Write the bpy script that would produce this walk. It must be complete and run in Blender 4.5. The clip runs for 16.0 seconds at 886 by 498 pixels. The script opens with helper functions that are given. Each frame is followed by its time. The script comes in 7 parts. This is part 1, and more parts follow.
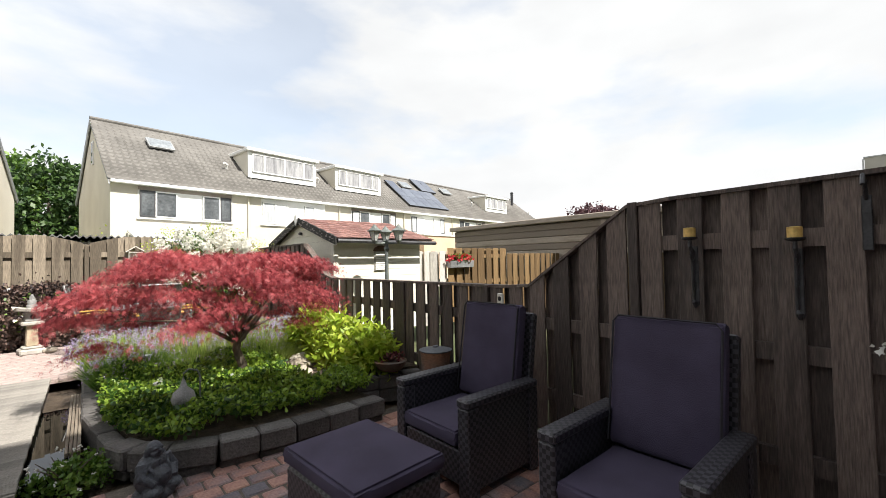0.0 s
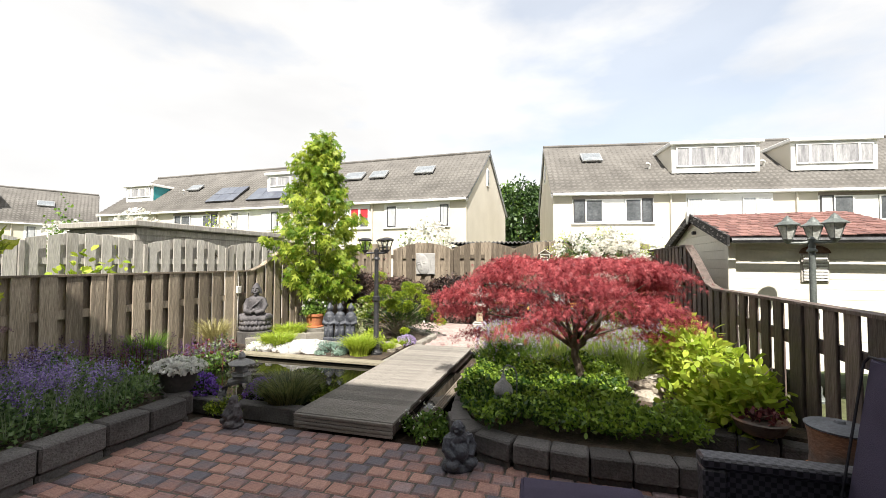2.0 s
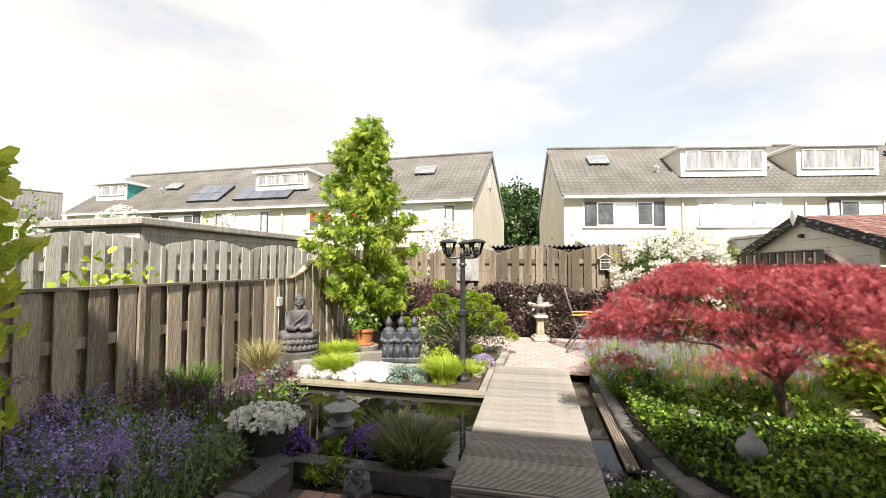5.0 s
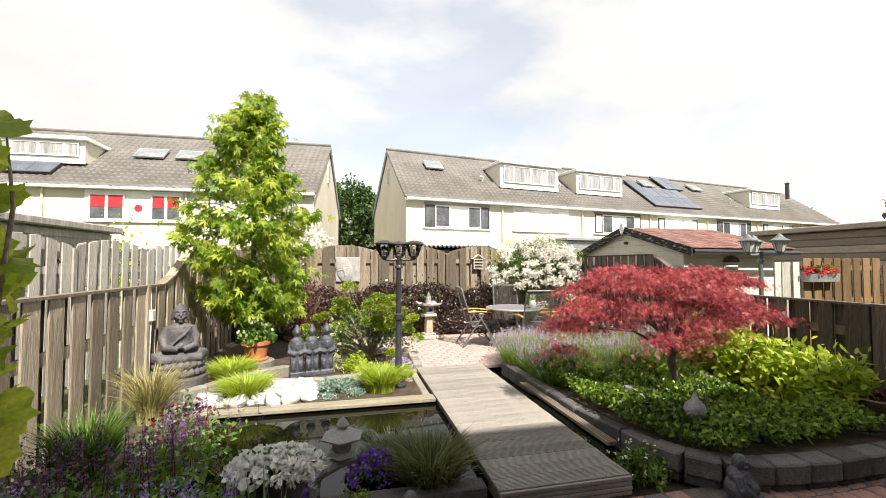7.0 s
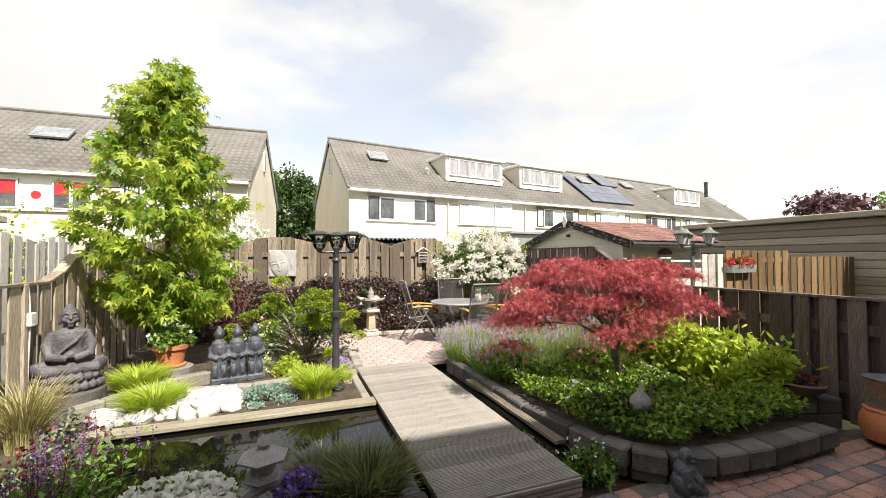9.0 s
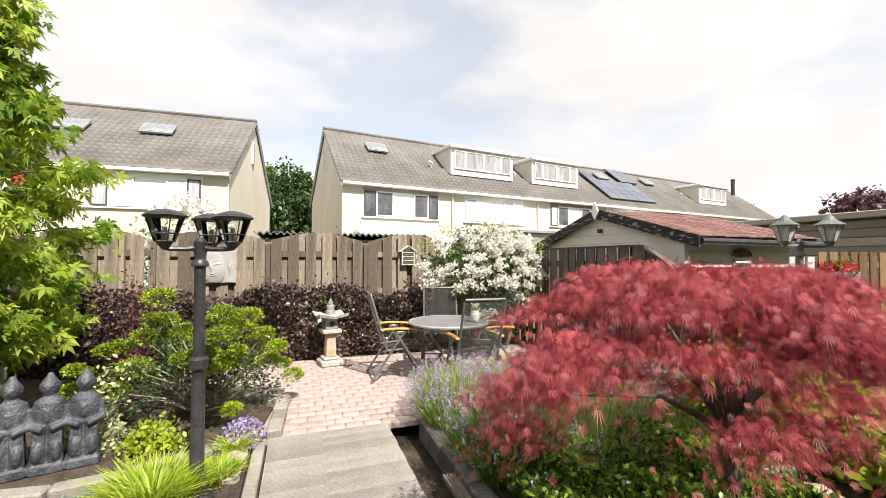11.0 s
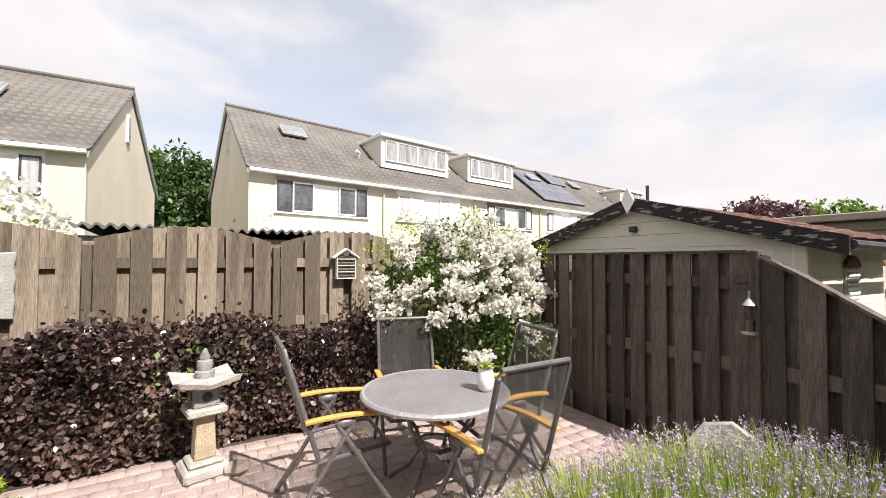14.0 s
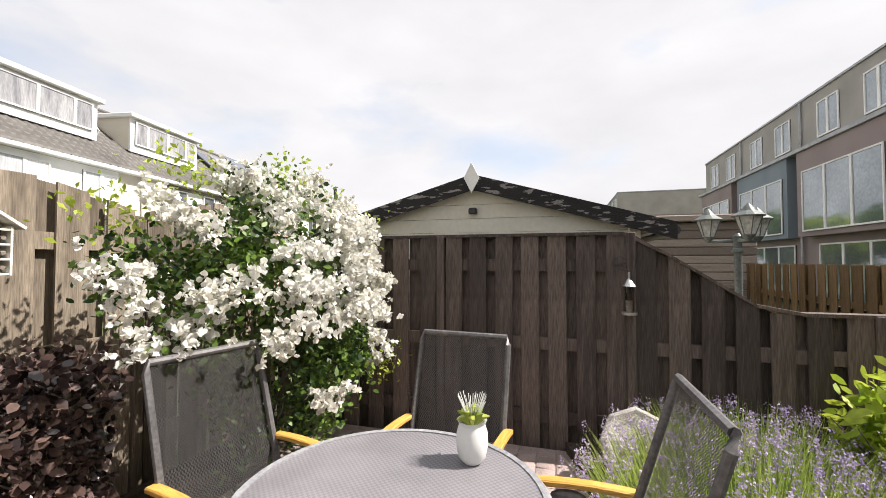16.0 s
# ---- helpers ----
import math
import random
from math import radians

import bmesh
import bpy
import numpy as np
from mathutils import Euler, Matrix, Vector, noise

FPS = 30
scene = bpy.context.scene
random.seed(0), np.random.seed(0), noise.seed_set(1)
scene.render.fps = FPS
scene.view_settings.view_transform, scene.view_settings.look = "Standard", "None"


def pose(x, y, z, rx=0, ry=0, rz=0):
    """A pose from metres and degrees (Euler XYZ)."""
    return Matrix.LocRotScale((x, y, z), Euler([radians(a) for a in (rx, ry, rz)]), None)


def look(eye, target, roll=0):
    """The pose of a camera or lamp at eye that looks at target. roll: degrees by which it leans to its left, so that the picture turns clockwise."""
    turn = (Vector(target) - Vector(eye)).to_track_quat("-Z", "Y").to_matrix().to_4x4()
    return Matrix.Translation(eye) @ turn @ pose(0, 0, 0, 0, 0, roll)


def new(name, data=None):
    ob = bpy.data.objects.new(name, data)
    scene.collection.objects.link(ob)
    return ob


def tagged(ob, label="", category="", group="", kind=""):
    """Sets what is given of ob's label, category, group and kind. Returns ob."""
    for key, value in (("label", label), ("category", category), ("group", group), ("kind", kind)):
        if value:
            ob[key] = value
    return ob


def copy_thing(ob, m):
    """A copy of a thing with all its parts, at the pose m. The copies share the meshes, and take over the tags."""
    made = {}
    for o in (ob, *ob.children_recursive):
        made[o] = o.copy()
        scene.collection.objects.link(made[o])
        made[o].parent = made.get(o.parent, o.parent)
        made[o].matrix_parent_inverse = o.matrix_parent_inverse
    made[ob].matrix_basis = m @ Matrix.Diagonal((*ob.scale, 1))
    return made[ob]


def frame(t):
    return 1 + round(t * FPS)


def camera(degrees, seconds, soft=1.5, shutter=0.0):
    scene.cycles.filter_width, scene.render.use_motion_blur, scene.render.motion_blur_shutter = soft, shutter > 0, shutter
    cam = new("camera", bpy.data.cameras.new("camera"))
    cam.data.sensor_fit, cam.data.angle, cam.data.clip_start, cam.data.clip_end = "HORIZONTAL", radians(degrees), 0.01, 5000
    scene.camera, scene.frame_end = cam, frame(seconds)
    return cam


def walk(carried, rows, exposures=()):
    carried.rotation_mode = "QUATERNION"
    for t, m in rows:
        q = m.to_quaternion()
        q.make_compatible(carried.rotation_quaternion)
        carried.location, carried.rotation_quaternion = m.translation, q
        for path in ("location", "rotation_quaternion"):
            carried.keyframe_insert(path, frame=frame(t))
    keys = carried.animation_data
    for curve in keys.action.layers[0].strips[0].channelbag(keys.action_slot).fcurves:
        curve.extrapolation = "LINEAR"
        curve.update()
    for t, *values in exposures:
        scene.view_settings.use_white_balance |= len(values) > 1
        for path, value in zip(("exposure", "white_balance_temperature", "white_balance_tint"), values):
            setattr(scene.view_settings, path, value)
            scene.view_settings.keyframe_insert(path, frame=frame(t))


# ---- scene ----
cam = camera(94.6, 16.0, soft=0.6)
PATH = [
    (0, (-0.004, -0.112, 1.513), (1.310, 1.394, 1.567), -1.1),
    (0.5, (0.323, 0.010, 1.502), (1.298, 1.755, 1.565), -0.6),
    (1, (0.645, 0.173, 1.538), (1.064, 2.128, 1.598), -0.6),
    (1.5, (1.0, 0.137, 1.581), (0.806, 2.127, 1.646), -0.6),
    (2, (1.105, 0.095, 1.573), (0.555, 2.017, 1.643), 0.1),
    (2.5, (1.118, 0.062, 1.579), (0.487, 1.959, 1.649), 0.0),
    (3, (1.13, 0.062, 1.592), (0.428, 1.934, 1.658), 0.1),
    (5.5, (-1.398, 0.828, 1.625), (-1.612, 2.815, 1.707), 0.2),
    (6, (-1.839, 0.803, 1.649), (-1.781, 2.801, 1.717), 0.3),
    (6.5, (-2.088, 0.89, 1.666), (-1.834, 2.872, 1.74), 0.3),
    (7, (-2.337, 0.867, 1.676), (-1.882, 2.814, 1.751), -0.0),
    (7.5, (-2.367, 0.857, 1.685), (-1.779, 2.768, 1.756), -0.3),
    (8, (-2.363, 0.846, 1.694), (-1.737, 2.744, 1.762), -0.2),
    (8.5, (-2.369, 0.86, 1.689), (-1.722, 2.751, 1.755), -0.0),
    (9, (-2.223, 1.163, 1.665), (-1.514, 3.033, 1.708), -0.2),
    (11.5, (-0.907, 3.593, 1.692), (-0.255, 5.483, 1.74), 0.1),
    (12, (-0.796, 4.055, 1.783), (-0.143, 5.945, 1.833), -0.1),
    (12.5, (-0.744, 4.451, 1.784), (-0.075, 6.335, 1.844), 0.1),
    (13, (-0.71, 4.822, 1.778), (0.101, 6.65, 1.835), -0.1),
    (13.5, (-0.652, 5.163, 1.791), (0.203, 6.97, 1.847), -0.1),
    (14, (-0.693, 5.599, 1.78), (0.317, 7.324, 1.835), 0.1),
    (14.5, (-0.675, 6.105, 1.774), (0.425, 7.774, 1.82), -0.2),
    (15, (-0.616, 6.624, 1.753), (0.718, 8.114, 1.806), -0.2),
    (15.5, (-0.55, 7.093, 1.639), (1.086, 8.243, 1.685), -0.1),
    (15.7, (-0.505, 7.307, 1.629), (1.244, 8.276, 1.68), -0.1),
    (16, (-0.526, 7.626, 1.632), (1.395, 8.179, 1.692), -0.0),
]
walk(cam, [(t, look(eye, target, roll)) for t, eye, target, roll in PATH],
     [(0, 0.88, 6500, 9), (3, 0.98, 6720, 10), (7, 0.98, 6880, 10), (11.5, 0.86, 6720, 12), (13, 0.82, 6650, 14), (14.5, 0.75, 6620, 14), (16, 0.78, 6520, 13)])

# ---- world, sun, exposure ----
SUN_AZ, SUN_EL = 14.0, 50.0          # degrees: from -y towards +x, and above the horizon
world = bpy.data.worlds.new("sky")
scene.world = world
world.use_nodes = True
wn, wl = world.node_tree.nodes, world.node_tree.links
wn.clear()
sky = wn.new("ShaderNodeTexSky")
sky.sky_type, sky.sun_disc = "NISHITA", False
sky.sun_elevation, sky.sun_rotation = radians(SUN_EL), radians(180 - SUN_AZ)
sky.dust_density, sky.ozone_density = 1.5, 1.0
wc = wn.new("ShaderNodeTexCoord")
wm = wn.new("ShaderNodeMapping")
wm.inputs["Scale"].default_value = (1.0, 1.0, 2.6)
wm.inputs["Location"].default_value = (0.35, 0.1, 0.2)
wm.inputs["Rotation"].default_value = (0, 0, radians(-19))
cn = wn.new("ShaderNodeTexNoise")
cn.inputs["Scale"].default_value, cn.inputs["Detail"].default_value, cn.inputs["Roughness"].default_value = 1.7, 9.0, 0.52
cr = wn.new("ShaderNodeValToRGB")
cr.color_ramp.elements[0].position, cr.color_ramp.elements[1].position = 0.34, 0.47
cr.color_ramp.elements[0].color = (0.58, 0.58, 0.58, 1)
cn2 = wn.new("ShaderNodeTexNoise")
cn2.inputs["Scale"].default_value, cn2.inputs["Detail"].default_value = 2.6, 8.0
cr2 = wn.new("ShaderNodeValToRGB")
cr2.color_ramp.elements[0].position, cr2.color_ramp.elements[1].position = 0.3, 0.7
cr2.color_ramp.elements[0].color, cr2.color_ramp.elements[1].color = (6.9, 6.95, 7.05, 1), (8.3, 8.3, 8.3, 1)
cm = wn.new("ShaderNodeMixRGB")
bg = wn.new("ShaderNodeBackground")
bg.inputs["Strength"].default_value = 0.07
wo = wn.new("ShaderNodeOutputWorld")
wl.new(wc.outputs["Generated"], wm.inputs["Vector"])
wl.new(wm.outputs["Vector"], cn.inputs["Vector"])
wl.new(wm.outputs["Vector"], cn2.inputs["Vector"])
wl.new(cn.outputs["Fac"], cr.inputs["Fac"])
wl.new(cn2.outputs["Fac"], cr2.inputs["Fac"])
wl.new(cr.outputs["Color"], cm.inputs["Fac"])
gain = wn.new("ShaderNodeMixRGB")
gain.blend_type = "MULTIPLY"
gain.inputs["Fac"].default_value, gain.inputs["Color2"].default_value = 1.0, (1.80, 1.88, 1.85, 1)
wl.new(sky.outputs["Color"], gain.inputs["Color1"])
wl.new(gain.outputs["Color"], cm.inputs["Color1"])
wl.new(cr2.outputs["Color"], cm.inputs["Color2"])
wl.new(cm.outputs["Color"], bg.inputs["Color"])
wl.new(bg.outputs["Background"], wo.inputs["Surface"])
sun_data = bpy.data.lights.new("sun", "SUN")
sun_data.energy, sun_data.angle, sun_data.color = 5.0, radians(0.6), (1.0, 0.95, 0.87)
sun = new("sun", sun_data)
sd = Vector((math.sin(radians(SUN_AZ)) * math.cos(radians(SUN_EL)), -math.cos(radians(SUN_AZ)) * math.cos(radians(SUN_EL)), math.sin(radians(SUN_EL))))
sun.matrix_basis = look(sd * 40, (0, 0, 0))


# ---- materials ----
def mat(name, c1, c2, scale=4.0, rough=0.75, bump=0.15, fine=45.0, metal=0.0, stretch=(1, 1, 1), rnd=0.0, island=0.0, trans=0.0, coat=0.0, fac=0.35, mapped="Object"):
    """Two colours mixed by a broad noise, darkened and lightened by a fine one; rnd varies by object, island by loose piece."""
    m = bpy.data.materials.new(name)
    m.use_nodes = True
    n, l = m.node_tree.nodes, m.node_tree.links
    b = n["Principled BSDF"]
    tc, mp = n.new("ShaderNodeTexCoord"), n.new("ShaderNodeMapping")
    mp.inputs["Scale"].default_value = stretch
    l.new(tc.outputs[mapped], mp.inputs["Vector"])
    n1, n2 = n.new("ShaderNodeTexNoise"), n.new("ShaderNodeTexNoise")
    n1.inputs["Scale"].default_value, n1.inputs["Detail"].default_value = scale, 5.0
    n2.inputs["Scale"].default_value, n2.inputs["Detail"].default_value = fine, 4.0
    l.new(mp.outputs["Vector"], n1.inputs["Vector"])
    l.new(mp.outputs["Vector"], n2.inputs["Vector"])
    rp = n.new("ShaderNodeValToRGB")
    rp.color_ramp.elements[0].position, rp.color_ramp.elements[1].position = 0.33, 0.67
    rp.color_ramp.elements[0].color, rp.color_ramp.elements[1].color = (*c1, 1), (*c2, 1)
    src = n1.outputs["Fac"]
    if rnd or island:
        mx = n.new("ShaderNodeMath")
        mx.operation, mx.use_clamp = "MULTIPLY_ADD", False
        if island:
            g = n.new("ShaderNodeNewGeometry")
            l.new(g.outputs["Random Per Island"], mx.inputs[0])
        else:
            oi = n.new("ShaderNodeObjectInfo")
            l.new(oi.outputs["Random"], mx.inputs[0])
        k = island or rnd
        mx.inputs[1].default_value = k
        sb = n.new("ShaderNodeMath")
        sb.operation = "SUBTRACT"
        sb.inputs[1].default_value = k / 2
        l.new(n1.outputs["Fac"], sb.inputs[0])
        l.new(sb.outputs[0], mx.inputs[2])
        src = mx.outputs[0]
    l.new(src, rp.inputs["Fac"])
    mr = n.new("ShaderNodeMapRange")
    mr.inputs["From Min"].default_value, mr.inputs["From Max"].default_value = 0.25, 0.75
    mr.inputs["To Min"].default_value, mr.inputs["To Max"].default_value = 1 - fac, 1 + fac
    l.new(n2.outputs["Fac"], mr.inputs["Value"])
    hs = n.new("ShaderNodeHueSaturation")
    l.new(rp.outputs["Color"], hs.inputs["Color"])
    l.new(mr.outputs["Result"], hs.inputs["Value"])
    l.new(hs.outputs["Color"], b.inputs["Base Color"])
    b.inputs["Roughness"].default_value, b.inputs["Metallic"].default_value = rough, metal
    b.inputs["Coat Weight"].default_value = coat
    if bump:
        bp = n.new("ShaderNodeBump")
        bp.inputs["Strength"].default_value, bp.inputs["Distance"].default_value = bump, 0.02
        l.new(n2.outputs["Fac"], bp.inputs["Height"])
        l.new(bp.outputs["Normal"], b.inputs["Normal"])
    if trans:
        tr, ms = n.new("ShaderNodeBsdfTranslucent"), n.new("ShaderNodeMixShader")
        ms.inputs["Fac"].default_value = trans
        l.new(hs.outputs["Color"], tr.inputs["Color"])
        l.new(b.outputs["BSDF"], ms.inputs[1])
        l.new(tr.outputs["BSDF"], ms.inputs[2])
        l.new(ms.outputs["Shader"], n["Material Output"].inputs["Surface"])
    return m


def leafmat(name, c1, c2, trans=0.35, rough=0.5):
    return mat(name, c1, c2, scale=1.3, rough=rough, bump=0, fine=25, island=0.55, trans=trans, fac=0.2)


def glassmat(name, tint=(0.9, 0.95, 0.95), alpha=0.25):
    m = bpy.data.materials.new(name)
    m.use_nodes = True
    n, l = m.node_tree.nodes, m.node_tree.links
    tr, gl, ms, fr = n.new("ShaderNodeBsdfTransparent"), n.new("ShaderNodeBsdfGlossy"), n.new("ShaderNodeMixShader"), n.new("ShaderNodeFresnel")
    tr.inputs["Color"].default_value = (*tint, 1)
    gl.inputs["Roughness"].default_value = 0.02
    fr.inputs["IOR"].default_value = 1.5
    ad = n.new("ShaderNodeMath")
    ad.operation, ad.use_clamp = "ADD", True
    ad.inputs[1].default_value = alpha
    l.new(fr.outputs["Fac"], ad.inputs[0])
    l.new(ad.outputs[0], ms.inputs["Fac"])
    l.new(tr.outputs["BSDF"], ms.inputs[1])
    l.new(gl.outputs["BSDF"], ms.inputs[2])
    l.new(ms.outputs["Shader"], n["Material Output"].inputs["Surface"])
    return m


GRAIN = (9, 9, 0.7)
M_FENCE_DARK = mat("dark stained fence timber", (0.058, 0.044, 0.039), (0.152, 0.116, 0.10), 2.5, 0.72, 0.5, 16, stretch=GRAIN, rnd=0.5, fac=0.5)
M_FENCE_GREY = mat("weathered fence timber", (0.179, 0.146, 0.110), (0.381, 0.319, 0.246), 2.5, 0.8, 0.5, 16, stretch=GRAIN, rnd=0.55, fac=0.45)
M_FENCE_BACK = mat("greenish weathered fence timber", (0.105, 0.083, 0.06), (0.27, 0.222, 0.168), 1.1, 0.8, 0.45, 14, stretch=GRAIN, rnd=0.55, fac=0.4)
M_FENCE_PALE = mat("silvered fence timber", (0.33, 0.31, 0.28), (0.52, 0.50, 0.46), 2.2, 0.8, 0.4, 14, stretch=GRAIN, rnd=0.5, fac=0.3)
M_FENCE_TAN = mat("tan fence timber", (0.11, 0.066, 0.027), (0.215, 0.135, 0.06), 2.2, 0.75, 0.4, 14, stretch=GRAIN, rnd=0.5, fac=0.35)
M_DECK = mat("grey composite decking", (0.17, 0.157, 0.142), (0.265, 0.245, 0.22), 3, 0.7, 0.3, 60, rnd=0.35, fac=0.2)
M_PAVER = mat("tumbled concrete paver", (0.15, 0.118, 0.122), (0.31, 0.18, 0.15), 6, 0.85, 0.6, 70, rnd=0.95, fac=0.3)
M_PAVER2 = mat("tumbled concrete paver joined", (0.15, 0.118, 0.122), (0.31, 0.18, 0.15), 6, 0.85, 0.6, 70, island=0.95, fac=0.3)
for _m in (M_PAVER, M_PAVER2):
    for _n in _m.node_tree.nodes:
        if _n.type == "VALTORGB":
            _e = _n.color_ramp.elements
            _e[0].position, _e[0].color = 0.06, (0.135, 0.125, 0.145, 1)
            _e[1].position, _e[1].color = 0.95, (0.30, 0.225, 0.225, 1)
            for _p, _c in ((0.20, (0.21, 0.15, 0.15, 1)), (0.40, (0.35, 0.19, 0.155, 1)), (0.60, (0.41, 0.24, 0.19, 1)), (0.78, (0.33, 0.19, 0.165, 1))):
                _e.new(_p).color = _c
M_PATIO = mat("salmon paver", (0.345, 0.268, 0.248), (0.415, 0.33, 0.306), 6, 0.85, 0.5, 70, rnd=0.3, fac=0.2)
M_PATIO2 = mat("salmon paver joined", (0.345, 0.268, 0.248), (0.415, 0.33, 0.306), 6, 0.85, 0.5, 70, island=0.3, fac=0.2)
M_NET = mat("grey veiled window", (0.34, 0.36, 0.38), (0.50, 0.51, 0.53), 2, 0.2, 0.02, 12, stretch=(6, 6, 0.4), fac=0.2)
M_JOINT_PALE = mat("pale sandy joint", (0.315, 0.245, 0.226), (0.37, 0.293, 0.27), 8, 0.95, 0.5, 90)
M_JOINT = mat("sandy joint", (0.07, 0.06, 0.05), (0.14, 0.12, 0.10), 8, 0.95, 0.5, 90)
M_SOIL = mat("dark garden soil", (0.035, 0.025, 0.018), (0.09, 0.065, 0.045), 7, 0.95, 1.0, 50)
M_KERB = mat("dark concrete kerb", (0.066, 0.061, 0.059), (0.128, 0.12, 0.116), 5, 0.85, 0.6, 60, rnd=0.5, fac=0.3)
M_KERB_PALE = mat("pale concrete kerb", (0.20, 0.185, 0.16), (0.32, 0.30, 0.265), 5, 0.85, 0.5, 60, rnd=0.4, fac=0.25)
M_LAND = mat("rough grass and earth", (0.05, 0.07, 0.025), (0.11, 0.11, 0.05), 0.4, 0.95, 0.6, 9)
M_RENDER = mat("cream painted render", (0.545, 0.505, 0.425), (0.61, 0.57, 0.485), 0.8, 0.85, 0.15, 40, fac=0.05)
# gable render set paler than the front to make up for missing sunlight
M_GABLE = mat("cream render lightened for missing sun", (0.63, 0.585, 0.50), (0.72, 0.675, 0.585), 0.5, 0.85, 0.15, 40, fac=0.06)
M_WHITE = mat("white paint", (0.76, 0.76, 0.74), (0.84, 0.84, 0.82), 2, 0.45, 0.05, 40, fac=0.04)
M_ROOF = mat("grey brown concrete roof tile", (0.112, 0.105, 0.097), (0.165, 0.156, 0.145), 0.7, 0.8, 0.3, 5, fac=0.18)
M_DARKFRAME = mat("dark window frame", (0.04, 0.04, 0.045), (0.07, 0.07, 0.075), 4, 0.4, 0.05, 40)
M_PANE = mat("dark window glass", (0.05, 0.055, 0.06), (0.13, 0.14, 0.15), 1.2, 0.04, 0, 10, fac=0.3)
M_REFLECT = mat("sky reflecting window glass", (0.24, 0.27, 0.29), (0.36, 0.40, 0.42), 0.6, 0.05, 0, 10, metal=0.6, fac=0.2)
M_CURTAIN = mat("pale net curtain", (0.66, 0.66, 0.66), (0.82, 0.82, 0.81), 3, 0.35, 0.1, 14, stretch=(12, 12, 0.3), fac=0.25)
M_RED = mat("red blind", (0.50, 0.02, 0.03), (0.62, 0.04, 0.05), 3, 0.4, 0.05, 30)
M_SOLAR = mat("blue grey solar cell", (0.085, 0.097, 0.13), (0.12, 0.135, 0.17), 1, 0.2, 0.02, 20, rnd=0.4)
M_ALU = mat("brushed aluminium", (0.5, 0.5, 0.5), (0.65, 0.65, 0.66), 3, 0.4, 0.05, 60, metal=0.8)
M_TEAL = mat("teal cladding", (0.03, 0.25, 0.27), (0.05, 0.33, 0.35), 2, 0.5, 0.05, 30)
M_ZINC = mat("grey zinc", (0.30, 0.31, 0.32), (0.42, 0.43, 0.44), 3, 0.45, 0.1, 30, metal=0.5)
M_SHED = mat("cream painted shed boards", (0.70, 0.67, 0.57), (0.78, 0.75, 0.66), 1.5, 0.65, 0.15, 25, rnd=0.3, fac=0.06)
M_SHINGLE = mat("red brown roof shingle", (0.18, 0.09, 0.08), (0.28, 0.15, 0.13), 5, 0.9, 0.8, 90, island=0.7, fac=0.3)
M_BARGE = mat("flaking black paint on wood", (0.012, 0.011, 0.011), (0.075, 0.062, 0.057), 5, 0.7, 0.6, 30, stretch=(1.0, 1.6, 6), fac=0.5)
for _n in M_BARGE.node_tree.nodes:
    if _n.type == "VALTORGB":
        _n.color_ramp.elements[0].position, _n.color_ramp.elements[1].position = 0.57, 0.61
        _n.color_ramp.elements[1].color = (0.26, 0.24, 0.23, 1)
M_BLACK = mat("black painted cast metal", (0.028, 0.028, 0.03), (0.06, 0.06, 0.066), 8, 0.42, 0.15, 60, metal=0.3)
M_PLANKGREY = mat("grey brown log boards", (0.20, 0.165, 0.14), (0.34, 0.29, 0.25), 2, 0.8, 0.4, 20, stretch=(1, 0.6, 9), rnd=0.7, fac=0.3)
M_WATER = bpy.data.materials.new("dark pond water")
M_WATER.use_nodes = True
_b = M_WATER.node_tree.nodes["Principled BSDF"]
_b.inputs["Base Color"].default_value, _b.inputs["Roughness"].default_value, _b.inputs["IOR"].default_value = (0.004, 0.004, 0.003, 1), 0.008, 1.33
_wn = M_WATER.node_tree.nodes.new("ShaderNodeTexNoise")
_wn.inputs["Scale"].default_value = 7
_wb = M_WATER.node_tree.nodes.new("ShaderNodeBump")
_wb.inputs["Strength"].default_value, _wb.inputs["Distance"].default_value = 0.02, 0.01
M_WATER.node_tree.links.new(_wn.outputs["Fac"], _wb.inputs["Height"])
M_WATER.node_tree.links.new(_wb.outputs["Normal"], _b.inputs["Normal"])
M_GLASS = glassmat("clear lamp glass", (0.97, 0.98, 0.97), 0.015)
M_MODERN = mat("taupe render", (0.30, 0.29, 0.265), (0.39, 0.37, 0.34), 0.7, 0.8, 0.15, 40, fac=0.08)
M_MODERN2 = mat("slate blue panel", (0.16, 0.20, 0.235), (0.20, 0.245, 0.28), 0.7, 0.6, 0.05, 40, fac=0.05)
M_MODERN3 = mat("plum brown panel", (0.23, 0.18, 0.175), (0.28, 0.225, 0.215), 0.7, 0.6, 0.05, 40, fac=0.05)


# ---- small builders ----
def thing(name, x, y, z, rz=0, label="", category="", group="", kind=""):
    e = new(name)
    e.matrix_basis = pose(x, y, z, 0, 0, rz)
    return tagged(e, label, category, group, kind)


def mesh_of(name, bm, m, smooth=False):
    me = bpy.data.meshes.new(name)
    bm.normal_update()
    bm.to_mesh(me)
    bm.free()
    me.materials.append(m)
    if smooth:
        me.shade_smooth()
        me.set_sharp_from_angle(angle=radians(40))
    return me


def part(name, bm, m, parent=None, label="", smooth=False, kind=""):
    """One bmesh as one mesh object under a thing or a part."""
    ob = new(name, mesh_of(name, bm, m, smooth))
    ob.parent = parent
    return tagged(ob, label, kind=kind)


def piece(name, me, parent, m):
    ob = new(name, me)
    ob.parent = parent
    ob.matrix_basis = m
    return ob


